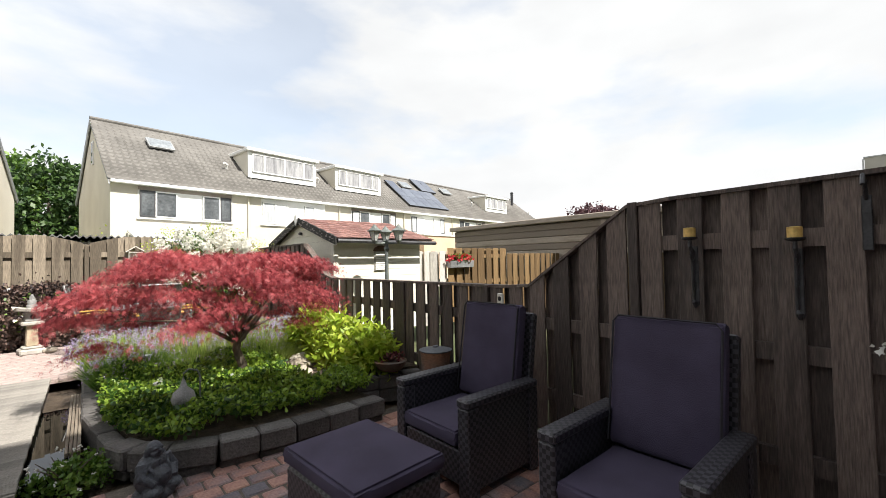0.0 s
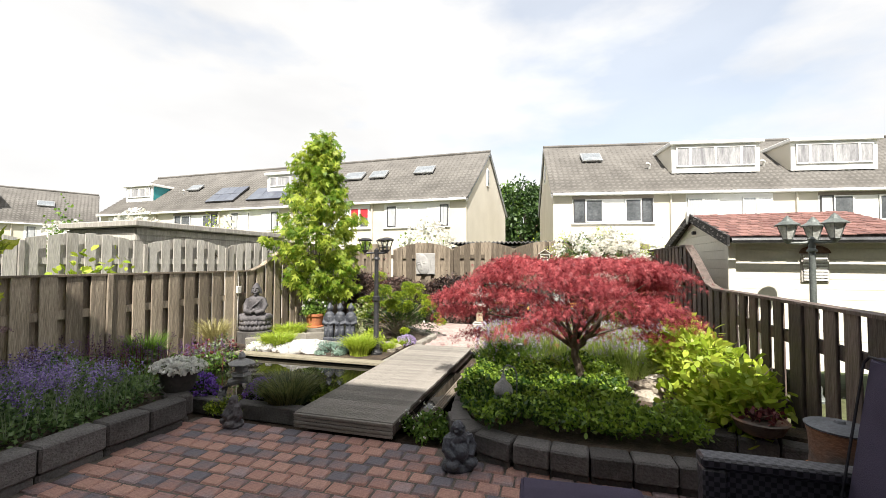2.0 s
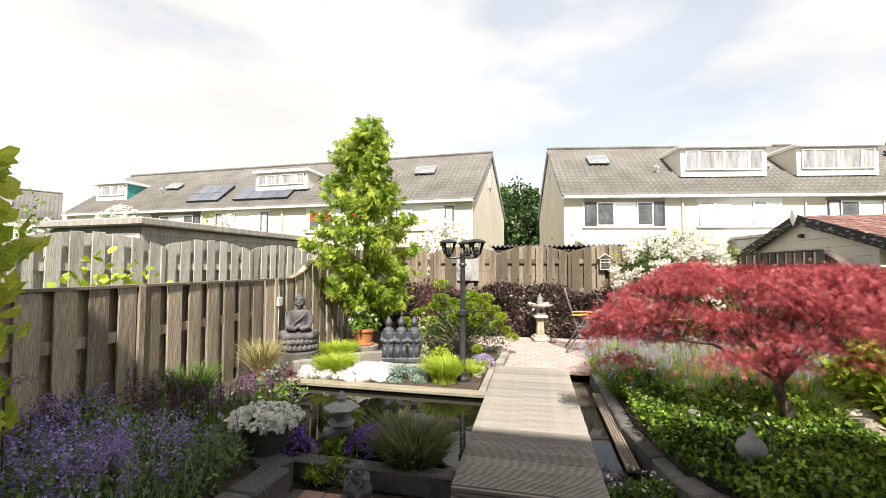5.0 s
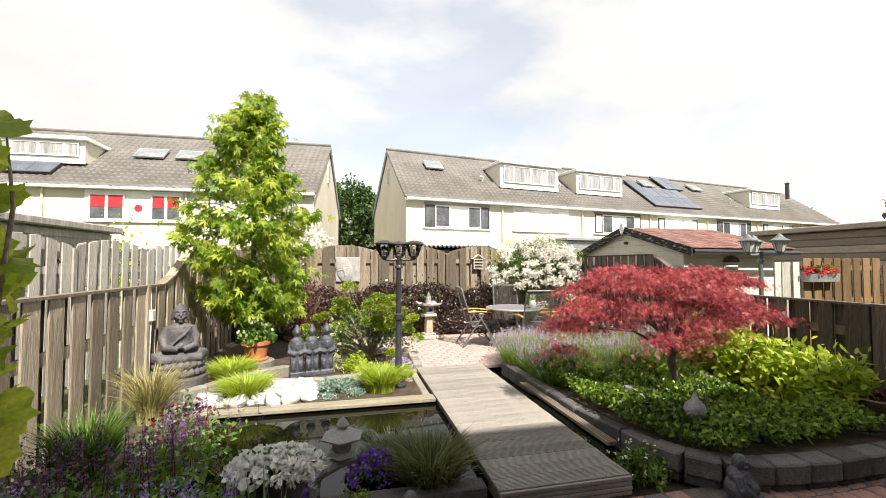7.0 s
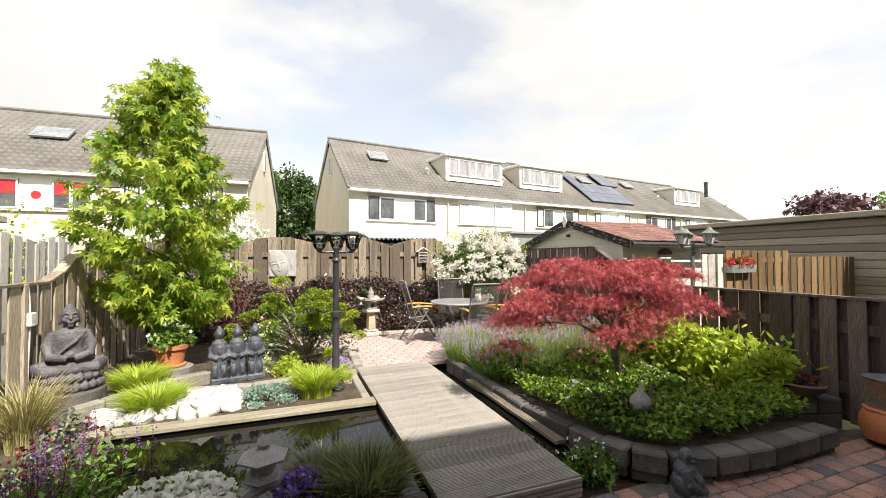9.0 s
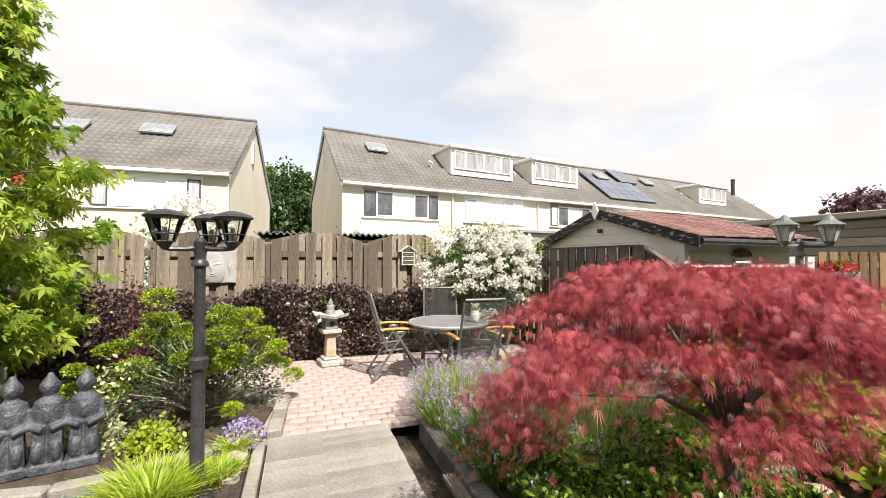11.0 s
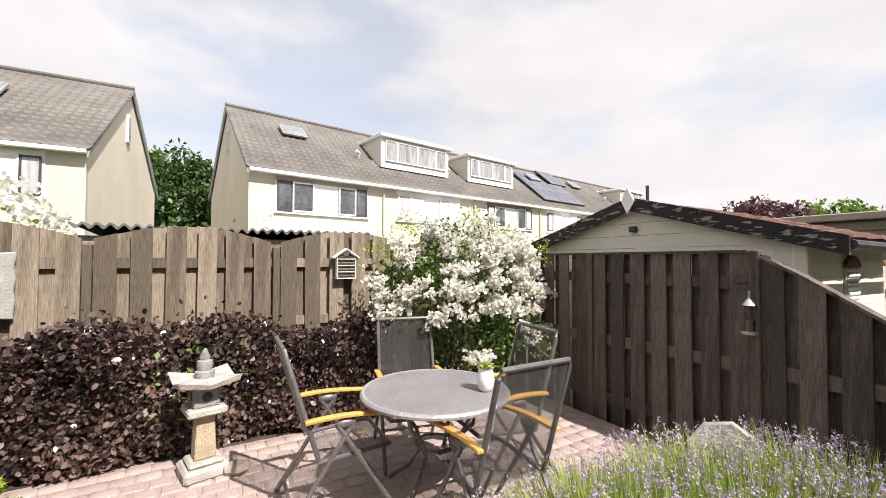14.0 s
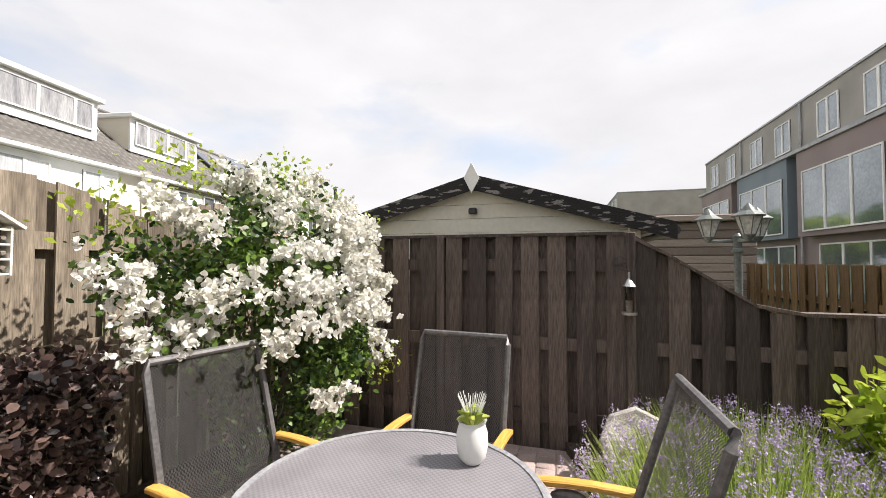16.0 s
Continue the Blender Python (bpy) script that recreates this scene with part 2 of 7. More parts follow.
def box(bm, x0, x1, y0, y1, z0, z1, bev=0.0):
    vs = [bm.verts.new(p) for p in ((x0, y0, z0), (x1, y0, z0), (x1, y1, z0), (x0, y1, z0), (x0, y0, z1), (x1, y0, z1), (x1, y1, z1), (x0, y1, z1))]
    fs = [bm.faces.new([vs[i] for i in q]) for q in ((3, 2, 1, 0), (4, 5, 6, 7), (0, 1, 5, 4), (1, 2, 6, 5), (2, 3, 7, 6), (3, 0, 4, 7))]
    if bev:
        es = list({e for f in fs for e in f.edges})
        bmesh.ops.bevel(bm, geom=es, offset=bev, segments=1, affect="EDGES", profile=0.5)
    return vs


def boxed(*a, bev=0.0):
    bm = bmesh.new()
    box(bm, *a, bev=bev)
    return bm


def prism(pts, axis, a, b, bev=0.0):
    """A flat outline swept along an axis ('x': outline in y, z; 'y': x, z; 'z': x, y)."""
    bm = bmesh.new()
    put = {"x": lambda p, q, d: (d, p, q), "y": lambda p, q, d: (p, d, q), "z": lambda p, q, d: (p, q, d)}[axis]
    lo, hi = [bm.verts.new(put(p, q, a)) for p, q in pts], [bm.verts.new(put(p, q, b)) for p, q in pts]
    bm.faces.new(lo)
    bm.faces.new(hi[::-1])
    for i in range(len(pts)):
        j = (i + 1) % len(pts)
        bm.faces.new((lo[j], lo[i], hi[i], hi[j]))
    bmesh.ops.recalc_face_normals(bm, faces=bm.faces[:])
    if bev:
        bmesh.ops.bevel(bm, geom=bm.edges[:], offset=bev, segments=1, affect="EDGES", profile=0.5)
    return bm


def tube(bm, pts, rs, n=7):
    """A round bar through the points, with a radius at each."""
    pts = [Vector(p) for p in pts]
    if not hasattr(rs, "__len__"):
        rs = [rs] * len(pts)
    rings = []
    for i, p in enumerate(pts):
        d = (pts[min(i + 1, len(pts) - 1)] - pts[max(i - 1, 0)]).normalized()
        a = d.cross(Vector((0, 0, 1)) if abs(d.z) < 0.9 else Vector((1, 0, 0))).normalized()
        c = d.cross(a)
        rings.append([bm.verts.new(p + (a * math.cos(k * math.tau / n) + c * math.sin(k * math.tau / n)) * rs[i]) for k in range(n)])
    for r, s in zip(rings, rings[1:]):
        for k in range(n):
            bm.faces.new((r[k], r[(k + 1) % n], s[(k + 1) % n], s[k]))
    bm.faces.new(rings[0][::-1])
    bm.faces.new(rings[-1])
    return bm


def lathe(bm, prof, n=16, x=0, y=0, z=0, sx=1.0, sy=1.0, turn=0.0):
    """A turned body from (radius, height) pairs."""
    rings = []
    for r, h in prof:
        rings.append([bm.verts.new((x + max(r, 0.0005) * sx * math.cos(k * math.tau / n + turn), y + max(r, 0.0005) * sy * math.sin(k * math.tau / n + turn), z + h)) for k in range(n)])
    for r, s in zip(rings, rings[1:]):
        for k in range(n):
            bm.faces.new((r[k], r[(k + 1) % n], s[(k + 1) % n], s[k]))
    bm.faces.new(rings[0][::-1])
    bm.faces.new(rings[-1])
    return bm


def ball(bm, x, y, z, rx, ry, rz, n=12, rough=0.0):
    made = bmesh.ops.create_uvsphere(bm, u_segments=n, v_segments=max(6, n * 2 // 3), radius=1.0)["verts"]
    for v in made:
        k = 1 + rough * noise.noise(v.co * 2.1 + Vector((x, y, z)) * 7)
        v.co = Vector((x + v.co.x * rx * k, y + v.co.y * ry * k, z + v.co.z * rz * k))
    return bm


def np_mesh(name, verts, faces, m, parent=None, label="", kind="", smooth=False):
    me = bpy.data.meshes.new(name)
    verts, faces = np.asarray(verts, dtype=np.float32), np.asarray(faces, dtype=np.int32)
    k = faces.shape[1]
    me.vertices.add(len(verts))
    me.vertices.foreach_set("co", verts.ravel())
    me.loops.add(faces.size)
    me.loops.foreach_set("vertex_index", faces.ravel())
    me.polygons.add(len(faces))
    me.polygons.foreach_set("loop_start", np.arange(0, faces.size, k, dtype=np.int32))
    me.polygons.foreach_set("loop_total", np.full(len(faces), k, dtype=np.int32))
    me.update(calc_edges=True)
    me.validate()
    me.materials.append(m)
    if smooth:
        me.shade_smooth()
    ob = new(name, me)
    ob.parent = parent
    return tagged(ob, label, kind=kind)


def boxes_mesh(name, rows, m, parent=None, kind="stuff", h=0.05, inset=0.008):
    """Many low blocks with chamfered tops in one mesh: rows of (x0, x1, y0, y1, top)."""
    r = np.asarray(rows, dtype=np.float32)
    x0, x1, y0, y1, t = r.T
    i = inset
    lay = [(x0, y0, t - h), (x1, y0, t - h), (x1, y1, t - h), (x0, y1, t - h), (x0, y0, t - i), (x1, y0, t - i), (x1, y1, t - i), (x0, y1, t - i),
           (x0 + i, y0 + i, t), (x1 - i, y0 + i, t), (x1 - i, y1 - i, t), (x0 + i, y1 - i, t)]
    v = np.stack([np.stack(c, 1) for c in lay], 1).reshape(-1, 3)
    q = np.array([(0, 1, 5, 4), (1, 2, 6, 5), (2, 3, 7, 6), (3, 0, 4, 7), (4, 5, 9, 8), (5, 6, 10, 9), (6, 7, 11, 10), (7, 4, 8, 11), (8, 9, 10, 11)])
    f = (np.arange(len(r))[:, None, None] * 12 + q[None]).reshape(-1, 4)
    return np_mesh(name, v, f, m, parent, kind=kind)


def block_mesh(name, w, d, h, m, bev=0.01):
    return mesh_of(name, boxed(-w / 2, w / 2, -d / 2, d / 2, 0, h, bev=bev), m)


# ---- ground ----
g = bmesh.new()
bmesh.ops.create_grid(g, x_segments=8, y_segments=8, size=400)
for v in g.verts:
    v.co.z = -0.35
tagged(part("ground", g, M_LAND), "rough grass and earth around the gardens", "ground", kind="structure")
tagged(part("garden_soil", boxed(-4.6, 2.97, -2.4, 10.4, -0.34, -0.06), M_SOIL), "dark soil under the garden", "ground", kind="structure")

# ---- paving, patio, deck, pond ----
PW, PD = 0.168, 0.145


def pave(name, label, x0, x1, y0, y1, z, near, m_one, m_many, m_joint, keep=lambda x, y: True):
    base = part(name, boxed(x0, x1, y0, y1, z - 0.056, z - 0.010), m_joint)
    tagged(base, label, "paving", kind="structure")
    rng = random.Random(5)
    meshes = [block_mesh("paver", PW - 0.008 - 0.003 * k, PD - 0.008 - 0.002 * k, 0.05, m_one, 0.012) for k in range(3)]
    rest, count = [], 0
    for j in range(int((y1 - y0) / PD)):
        for i in range(-1, int((x1 - x0) / PW) + 1):
            cx, cy = x0 + (i + 0.5 + 0.5 * (j % 2)) * PW, y0 + (j + 0.5) * PD
            if cx - PW / 2 < x0 - 0.001 or cx + PW / 2 > x1 + 0.001 or not keep(cx, cy):
                continue
            lift = rng.uniform(-0.003, 0.003)
            if near(cx, cy) and count < 300:
                count += 1
                ob = piece("paver", meshes[rng.randrange(3)], base, pose(cx, cy, z - 0.05 + lift, rng.uniform(-0.6, 0.6), rng.uniform(-0.6, 0.6), rng.uniform(-1.2, 1.2)))
            else:
                w, d = PW / 2 - 0.004, PD / 2 - 0.004
                rest.append((cx - w, cx + w, cy - d, cy + d, z + lift))
    boxes_mesh("pavers", rest, m_many, base)


def kerbs(name, label, line, z0, h, length, depth, m, bev=0.014, rows=1):
    """Kerb blocks set end to end along a bent line."""
    t = thing(name, line[0][0], line[0][1], 0, 0, label, "kerb", kind="structure")
    rng = random.Random(3)
    sizes = {}
    o = Vector((line[0][0], line[0][1], 0))
    for (ax, ay), (bx, by) in zip(line, line[1:]):
        a, b = Vector((ax, ay, 0)), Vector((bx, by, 0))
        d = b - a
        n = max(1, round(d.length / length))
        for r in range(rows):
            off = 0.5 * (r % 2)
            for k in range(n):
                c = a + d * ((k + 0.5) / n) - o
                key = (round(d.length / n, 3), r)
                if key not in sizes:
                    sizes[key] = block_mesh("kerb_block", d.length / n - 0.008, depth, h / rows - 0.006, m, bev)
                piece("kerb_block", sizes[key], t, pose(c.x, c.y, z0 + r * h / rows, rng.uniform(-1, 1), rng.uniform(-1, 1), math.degrees(math.atan2(d.y, d.x)) + rng.uniform(-1.5, 1.5)))
    return t


deck = thing("boardwalk", -0.83, 3.5, 0, 0, "grey ribbed composite boardwalk across the pond", "decking", kind="structure")
dm = []
for k in range(2):
    bm = bmesh.new()
    prof = []
    ribs = 9
    w = 0.142
    for i in range(ribs):
        a = -w / 2 + i * w / ribs
        prof += [(a + 0.002, 0.022), (a + 0.004, 0.026), (a + w / ribs - 0.004, 0.026), (a + w / ribs - 0.002, 0.022)]
    prof += [(w / 2, 0.0), (-w / 2, 0.0)]
    dm.append(mesh_of("deck_board", prism(prof, "x", -0.505, 0.505 - 0.004 * k), M_DECK))
for j in range(23):
    piece("deck_board", dm[j % 2], deck, pose(0, 0.075 + 0.147 * j, 0.134))
bm = bmesh.new()
for k in range(4):
    box(bm, -0.505, 0.505, -0.018 - 0.004 * (k % 2), 0.0, 0.022 + k * 0.034, 0.050 + k * 0.034, bev=0.004)
part("fascia", bm, M_DECK, deck, "ribbed front board")
for x in (-0.46, 0.46):
    part("joist", boxed(x - 0.03, x + 0.03, 0.01, 3.38, 0.03, 0.132), M_FENCE_DARK, deck)
water = bmesh.new()
box(water, -3.95, -0.06, 3.78, 5.55, -0.05, 0.085)
tagged(part("pond_water", water, M_WATER), "dark still water of the garden pond", "water", kind="structure")
bm = bmesh.new()
box(bm, -3.95, -1.34, 5.49, 5.66, 0.105, 0.15, bev=0.008)
tagged(part("pond_edge", bm, mat("aged timber pond edge", (0.20, 0.18, 0.13), (0.31, 0.28, 0.21), 3, 0.8, 0.4, 30, stretch=(0.7, 8, 8))), "aged pale timber edge along the pond", "edging", kind="structure")
# black strip stands in for the shadow below the timber rim
tagged(part("pond_edge_shade", boxed(-3.95, -1.34, 5.555, 5.64, -0.05, 0.104), M_BLACK), "black strip for the shade under the timber edge", "edging", kind="structure")
tagged(part("pond_edge", boxed(-4.02, -3.93, 3.7, 5.7, -0.05, 0.12, bev=0.01), M_KERB), "dark stone edge along the pond", "edging", kind="structure")
tagged(part("pond_edge", boxed(-3.93, -1.36, 3.66, 3.80, -0.05, 0.11, bev=0.01), M_KERB), "dark stone edge along the pond front", "edging", kind="structure")
tagged(part("pond_edge", boxed(-1.45, -1.36, 5.66, 6.9, -0.05, 0.13, bev=0.01), M_KERB_PALE), "pale stone edge beside the boardwalk", "edging", kind="structure")
bm = bmesh.new()
for k in range(4):
    box(bm, -0.125 + 0.024 * k, -0.105 + 0.024 * k, 4.05, 5.9, 0.10, 0.135, bev=0.003)
tagged(part("timber_plank", bm, mat("grey brown ribbed timber", (0.13, 0.105, 0.08), (0.25, 0.21, 0.165), 3, 0.8, 0.4, 30, stretch=(8, 0.7, 8))), "ribbed grey brown plank lying beside the boardwalk", "plank")
kerbs("bed_kerb", "dark concrete blocks edging the planted bed", [(0.02, 6.8), (0.03, 4.75), (0.17, 3.85)], 0.0, 0.2, 0.3, 0.13, M_KERB)
kerbs("bed_kerb", "dark concrete blocks edging the front of the planted bed", [(0.17, 3.85), (0.27, 3.64), (0.45, 3.47), (0.75, 3.36), (1.30, 3.31), (2.15, 3.33)], 0.055, 0.155, 0.27, 0.19, M_KERB, bev=0.013)
kerbs("bed_kerb", "lower course of dark concrete blocks under the bed edging", [(0.18, 3.86), (0.28, 3.66), (0.46, 3.49), (0.75, 3.385), (1.30, 3.335), (2.15, 3.355)], -0.03, 0.085, 0.27, 0.17, M_KERB)
kerbs("terrace_kerb", "dark concrete blocks of the raised corner terrace", [(2.08, 3.86), (2.40, 3.78), (2.88, 3.62)], -0.02, 0.30, 0.26, 0.17, M_KERB, rows=2)
kerbs("planter_kerb", "dark stacked concrete blocks edging the flower bed", [(-2.60, -0.6), (-2.56, 2.6), (-2.50, 3.3), (-2.9, 3.55), (-3.9, 3.62)], 0.06, 0.20, 0.46, 0.22, M_KERB, bev=0.016)
kerbs("planter_kerb", "lower course of dark concrete blocks under the flower bed edging", [(-2.62, -0.6), (-2.58, 2.6), (-2.52, 3.28), (-2.92, 3.53), (-3.9, 3.60)], -0.03, 0.088, 0.46, 0.20, M_KERB)
kerbs("rockery_kerb", "weathered stone edging curving past the statues", [(-4.1, 5.95), (-3.75, 6.35), (-3.45, 6.75), (-3.05, 6.95)], 0.05, 0.24, 0.3, 0.12, M_KERB_PALE)
kerbs("rockery_kerb", "weathered stone edging behind the white stones", [(-3.3, 6.48), (-2.6, 6.42), (-2.2, 6.5), (-1.5, 6.85)], 0.05, 0.17, 0.3, 0.12, M_KERB_PALE)
kerbs("patio_kerb", "pale stone edging beside the patio", [(-1.30, 6.95), (-1.26, 7.75), (-1.75, 8.25), (-2.5, 8.9)], 0.0, 0.2, 0.32, 0.13, M_KERB_PALE)


def bed(outline, z, label):
    bm = bmesh.new()
    vs = [bm.verts.new((x, y, z)) for x, y in outline]
    f = bm.faces.new(vs)
    if f.normal.z < 0:
        f.normal_flip()
    r = bmesh.ops.extrude_face_region(bm, geom=[f])
    for v in r["geom"]:
        if isinstance(v, bmesh.types.BMVert):
            v.co.z = -0.05
    bmesh.ops.recalc_face_normals(bm, faces=bm.faces[:])
    tagged(part("planting_bed", bm, M_SOIL), label, "soil", kind="structure")


bed([(0.1, 6.8), (0.1, 4.8), (0.25, 3.9), (0.48, 3.58), (0.8, 3.45), (1.3, 3.40), (2.1, 3.42), (2.1, 3.9), (2.93, 3.7), (2.93, 7.6), (1.6, 7.3), (0.9, 7.5), (0.4, 7.2)], 0.19, "dark soil of the maple bed")
bed([(-4.58, -0.6), (-2.7, -0.6), (-2.66, 2.6), (-2.6, 3.22), (-2.95, 3.45), (-4.58, 3.55)], 0.21, "dark soil of the purple flower bed")
bed([(-4.58, 3.56), (-3.95, 3.62), (-4.03, 5.72), (-4.58, 5.72)], 0.17, "dark soil along the side fence")
bed([(-4.58, 5.73), (-3.6, 5.67), (-1.46, 5.67), (-1.46, 6.9), (-1.35, 7.7), (-2.55, 8.95), (-4.58, 9.9)], 0.14, "gravelly soil of the rockery")
bed([(-4.58, 9.91), (-2.3, 9.55), (2.93, 9.75), (2.93, 10.38), (-4.58, 10.38)], 0.11, "dark soil under the hedge")

# ---- fences ----
BOARD = {}


def board(h, w, m):
    key = (round(h, 3), w, m.name)
    if key not in BOARD:
        BOARD[key] = mesh_of("board", boxed(-w / 2, w / 2, -0.009, 0.009, 0, h, bev=0.004), m)
    return BOARD[key]


def fence(name, label, x, y, rz, length, top, posts, m, z0=0.0, pitch=0.235, wide=0.148, cap=True, seed=1, post_top=0.0, rails=(0.35, 0.95, 1.6)):
    """Hit-and-miss boards on both faces of rails, posts between panels; top(s) is the height at s along it."""
    t = thing(name, x, y, z0, rz, label, "fence")
    rng = random.Random(seed)
    cuts = [0.0] + list(posts) + [length]
    for a, b in zip(cuts, cuts[1:]):
        n = max(1, round((b - a) / pitch))
        step = (b - a) / n
        for k in range(n):
            for face, off in ((0.032, 0.5), (-0.032, 1.0)):
                s = a + (k + off) * step
                h = top(min(s, length)) - (0.02 if cap else 0.0) - (0.0 if face > 0 else 0.012)
                h0, h1 = top(max(s - wide / 2, 0)), top(min(s + wide / 2, length))
                if abs(h1 - h0) > 0.02:
                    e = 0.02 if cap else 0.0
                    bm = prism([(-wide / 2, 0.02), (wide / 2, 0.02), (wide / 2, h1 - e), (-wide / 2, h0 - e)], "y", -0.009, 0.009)
                    me = mesh_of("board", bm, m)
                else:
                    me = board(round(h, 2), wide, m)
                piece("board", me, t, pose(s, -face + rng.uniform(-0.003, 0.003), 0.02, 0, rng.uniform(-0.35, 0.35), rng.uniform(-1.2, 1.2)))
        for r in rails:
            if r < min(top(a + 0.01), top(b - 0.01)) - 0.1:
                part("rail", boxed(a, b, -0.021, 0.021, r - 0.05, r + 0.05), m, t)
    for s in posts:
        part("post", boxed(s - 0.035, s + 0.035, -0.062, 0.022, 0.0, top(s) + post_top, bev=0.006), m, t)
    if cap:
        pts = [0.0] + [s for s in np.linspace(0, length, int(length / 0.3) + 2)[1:-1]] + [length]
        runs = [pts[0]]
        for i in range(1, len(pts) - 1):
            g0 = (top(pts[i]) - top(runs[-1])) / (pts[i] - runs[-1])
            g1 = (top(pts[i + 1]) - top(pts[i])) / (pts[i + 1] - pts[i])
            if abs(g0 - g1) > 0.02:
                runs.append(pts[i])
        runs.append(pts[-1])
        for a, b in zip(runs, runs[1:]):
            za, zb = top(a), top(b)
            part("cap", prism([(a, za - 0.02), (b, zb - 0.02), (b, zb + 0.005), (a, za + 0.005)], "y", -0.055, 0.055), m, t)
    return t


def lerp_top(*knots):
    def f(s):
        return float(np.interp(s, [k[0] for k in knots], [k[1] for k in knots]))
    return f


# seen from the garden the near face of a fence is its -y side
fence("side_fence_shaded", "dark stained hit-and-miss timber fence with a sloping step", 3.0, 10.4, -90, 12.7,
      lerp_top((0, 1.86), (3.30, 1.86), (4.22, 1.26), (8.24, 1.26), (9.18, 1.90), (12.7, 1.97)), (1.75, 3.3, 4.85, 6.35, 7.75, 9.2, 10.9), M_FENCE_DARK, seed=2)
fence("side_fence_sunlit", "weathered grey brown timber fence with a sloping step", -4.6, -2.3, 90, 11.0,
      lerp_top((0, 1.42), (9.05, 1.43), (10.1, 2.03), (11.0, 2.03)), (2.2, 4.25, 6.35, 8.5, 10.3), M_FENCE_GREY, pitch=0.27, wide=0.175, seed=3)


def scallop(s):
    u = ((s - 4.6) % 1.6) / 1.6
    return 1.94 + 0.16 * math.sin(math.pi * u)


fence("back_fence", "weathered brown timber fence with arched panel tops", -4.6, 10.45, 0, 7.6, scallop, (1.0, 1.4, 3.0, 4.6, 6.2), M_FENCE_BACK, pitch=0.27, wide=0.168, cap=False, seed=4, rails=(0.4, 1.1, 1.75), post_top=-0.02)
fence("side_fence_return", "weathered timber fence panel beside the slender tree", -4.6, 8.7, 90, 1.75, lambda s: 1.95, (0.05, 1.6), M_FENCE_GREY, pitch=0.27, wide=0.168, cap=False, seed=5)
fence("neighbour_fence_pale", "silvered pale timber fence of the next garden", -6.9, -1.0, 84, 13.0, lambda s: 1.9 + 0.13 * math.sin(math.pi * ((s % 1.7) / 1.7)), tuple(1.7 * k for k in range(1, 8)), M_FENCE_PALE, pitch=0.25, wide=0.15, cap=False, seed=6)
fence("neighbour_fence_white", "whitewashed timber fence beside the cream shed", 5.5, 7.2, 0, 0.92, lambda s: 1.70, (0.46,), M_FENCE_PALE, pitch=0.23, wide=0.16, cap=False, seed=12)
fence("neighbour_fence_tan", "tan coloured timber fence of the next garden", 6.46, 7.2, 0, 2.14, lambda s: 1.78, (1.07,), M_FENCE_TAN, pitch=0.27, wide=0.19, cap=False, seed=7)
fence("neighbour_fence_tan", "lower tan coloured timber fence of the next garden", 8.62, 7.2, 0, 2.6, lambda s: 1.64, (1.3,), M_FENCE_TAN, pitch=0.27, wide=0.19, cap=False, seed=8)
fence("neighbour_fence_brown", "brown timber fence by the modern houses", 5.2, 3.2, 0, 8.9, lambda s: 1.56, (1.8, 3.6, 5.4, 7.2), M_FENCE_TAN, pitch=0.3, wide=0.2, cap=False, seed=9)

# ---- garden shed of the neighbour ----
shed = thing("garden_shed", 3.5, 8.45, 0, 0, "cream wooden garden shed with a red shingle roof and black bargeboards", "shed")
SY, SZ, RZ, SL = 1.46, 1.93, 2.42, 2.0
for s in (-1, 1):
    for k in range(13):
        z = 0.1 + k * 0.14
        if z < SZ - 0.05:
            part("wall_board", prism([(s * SY - 0.012, z), (s * SY + 0.012, z), (s * SY + 0.012 * s * 0.3 + (0.003 if s > 0 else -0.003), z + 0.137), (s * SY - 0.012, z + 0.137)], "x", 0.0, SL), M_SHED, shed)
for k in range(16):
    z0, z1 = 0.1 + k * 0.14, 0.1 + k * 0.14 + 0.136
    hw = lambda z: SY if z < SZ else max(0.0, SY * (RZ - z) / (RZ - SZ))
    if hw(z0) > 0.05:
        part("wall_board", prism([(-hw(z0), z0), (hw(z0), z0), (max(hw(z1), 0.01), z1), (-max(hw(z1), 0.01), z1)], "x", -0.026, 0.0 - 0.004 * (k % 2)), M_SHED, shed)
part("back_wall", prism([(-SY + 0.02, 0.1), (SY - 0.02, 0.1), (SY - 0.02, SZ), (0, RZ - 0.02), (-SY + 0.02, SZ)], "x", SL - 0.03, SL), M_SHED, shed)
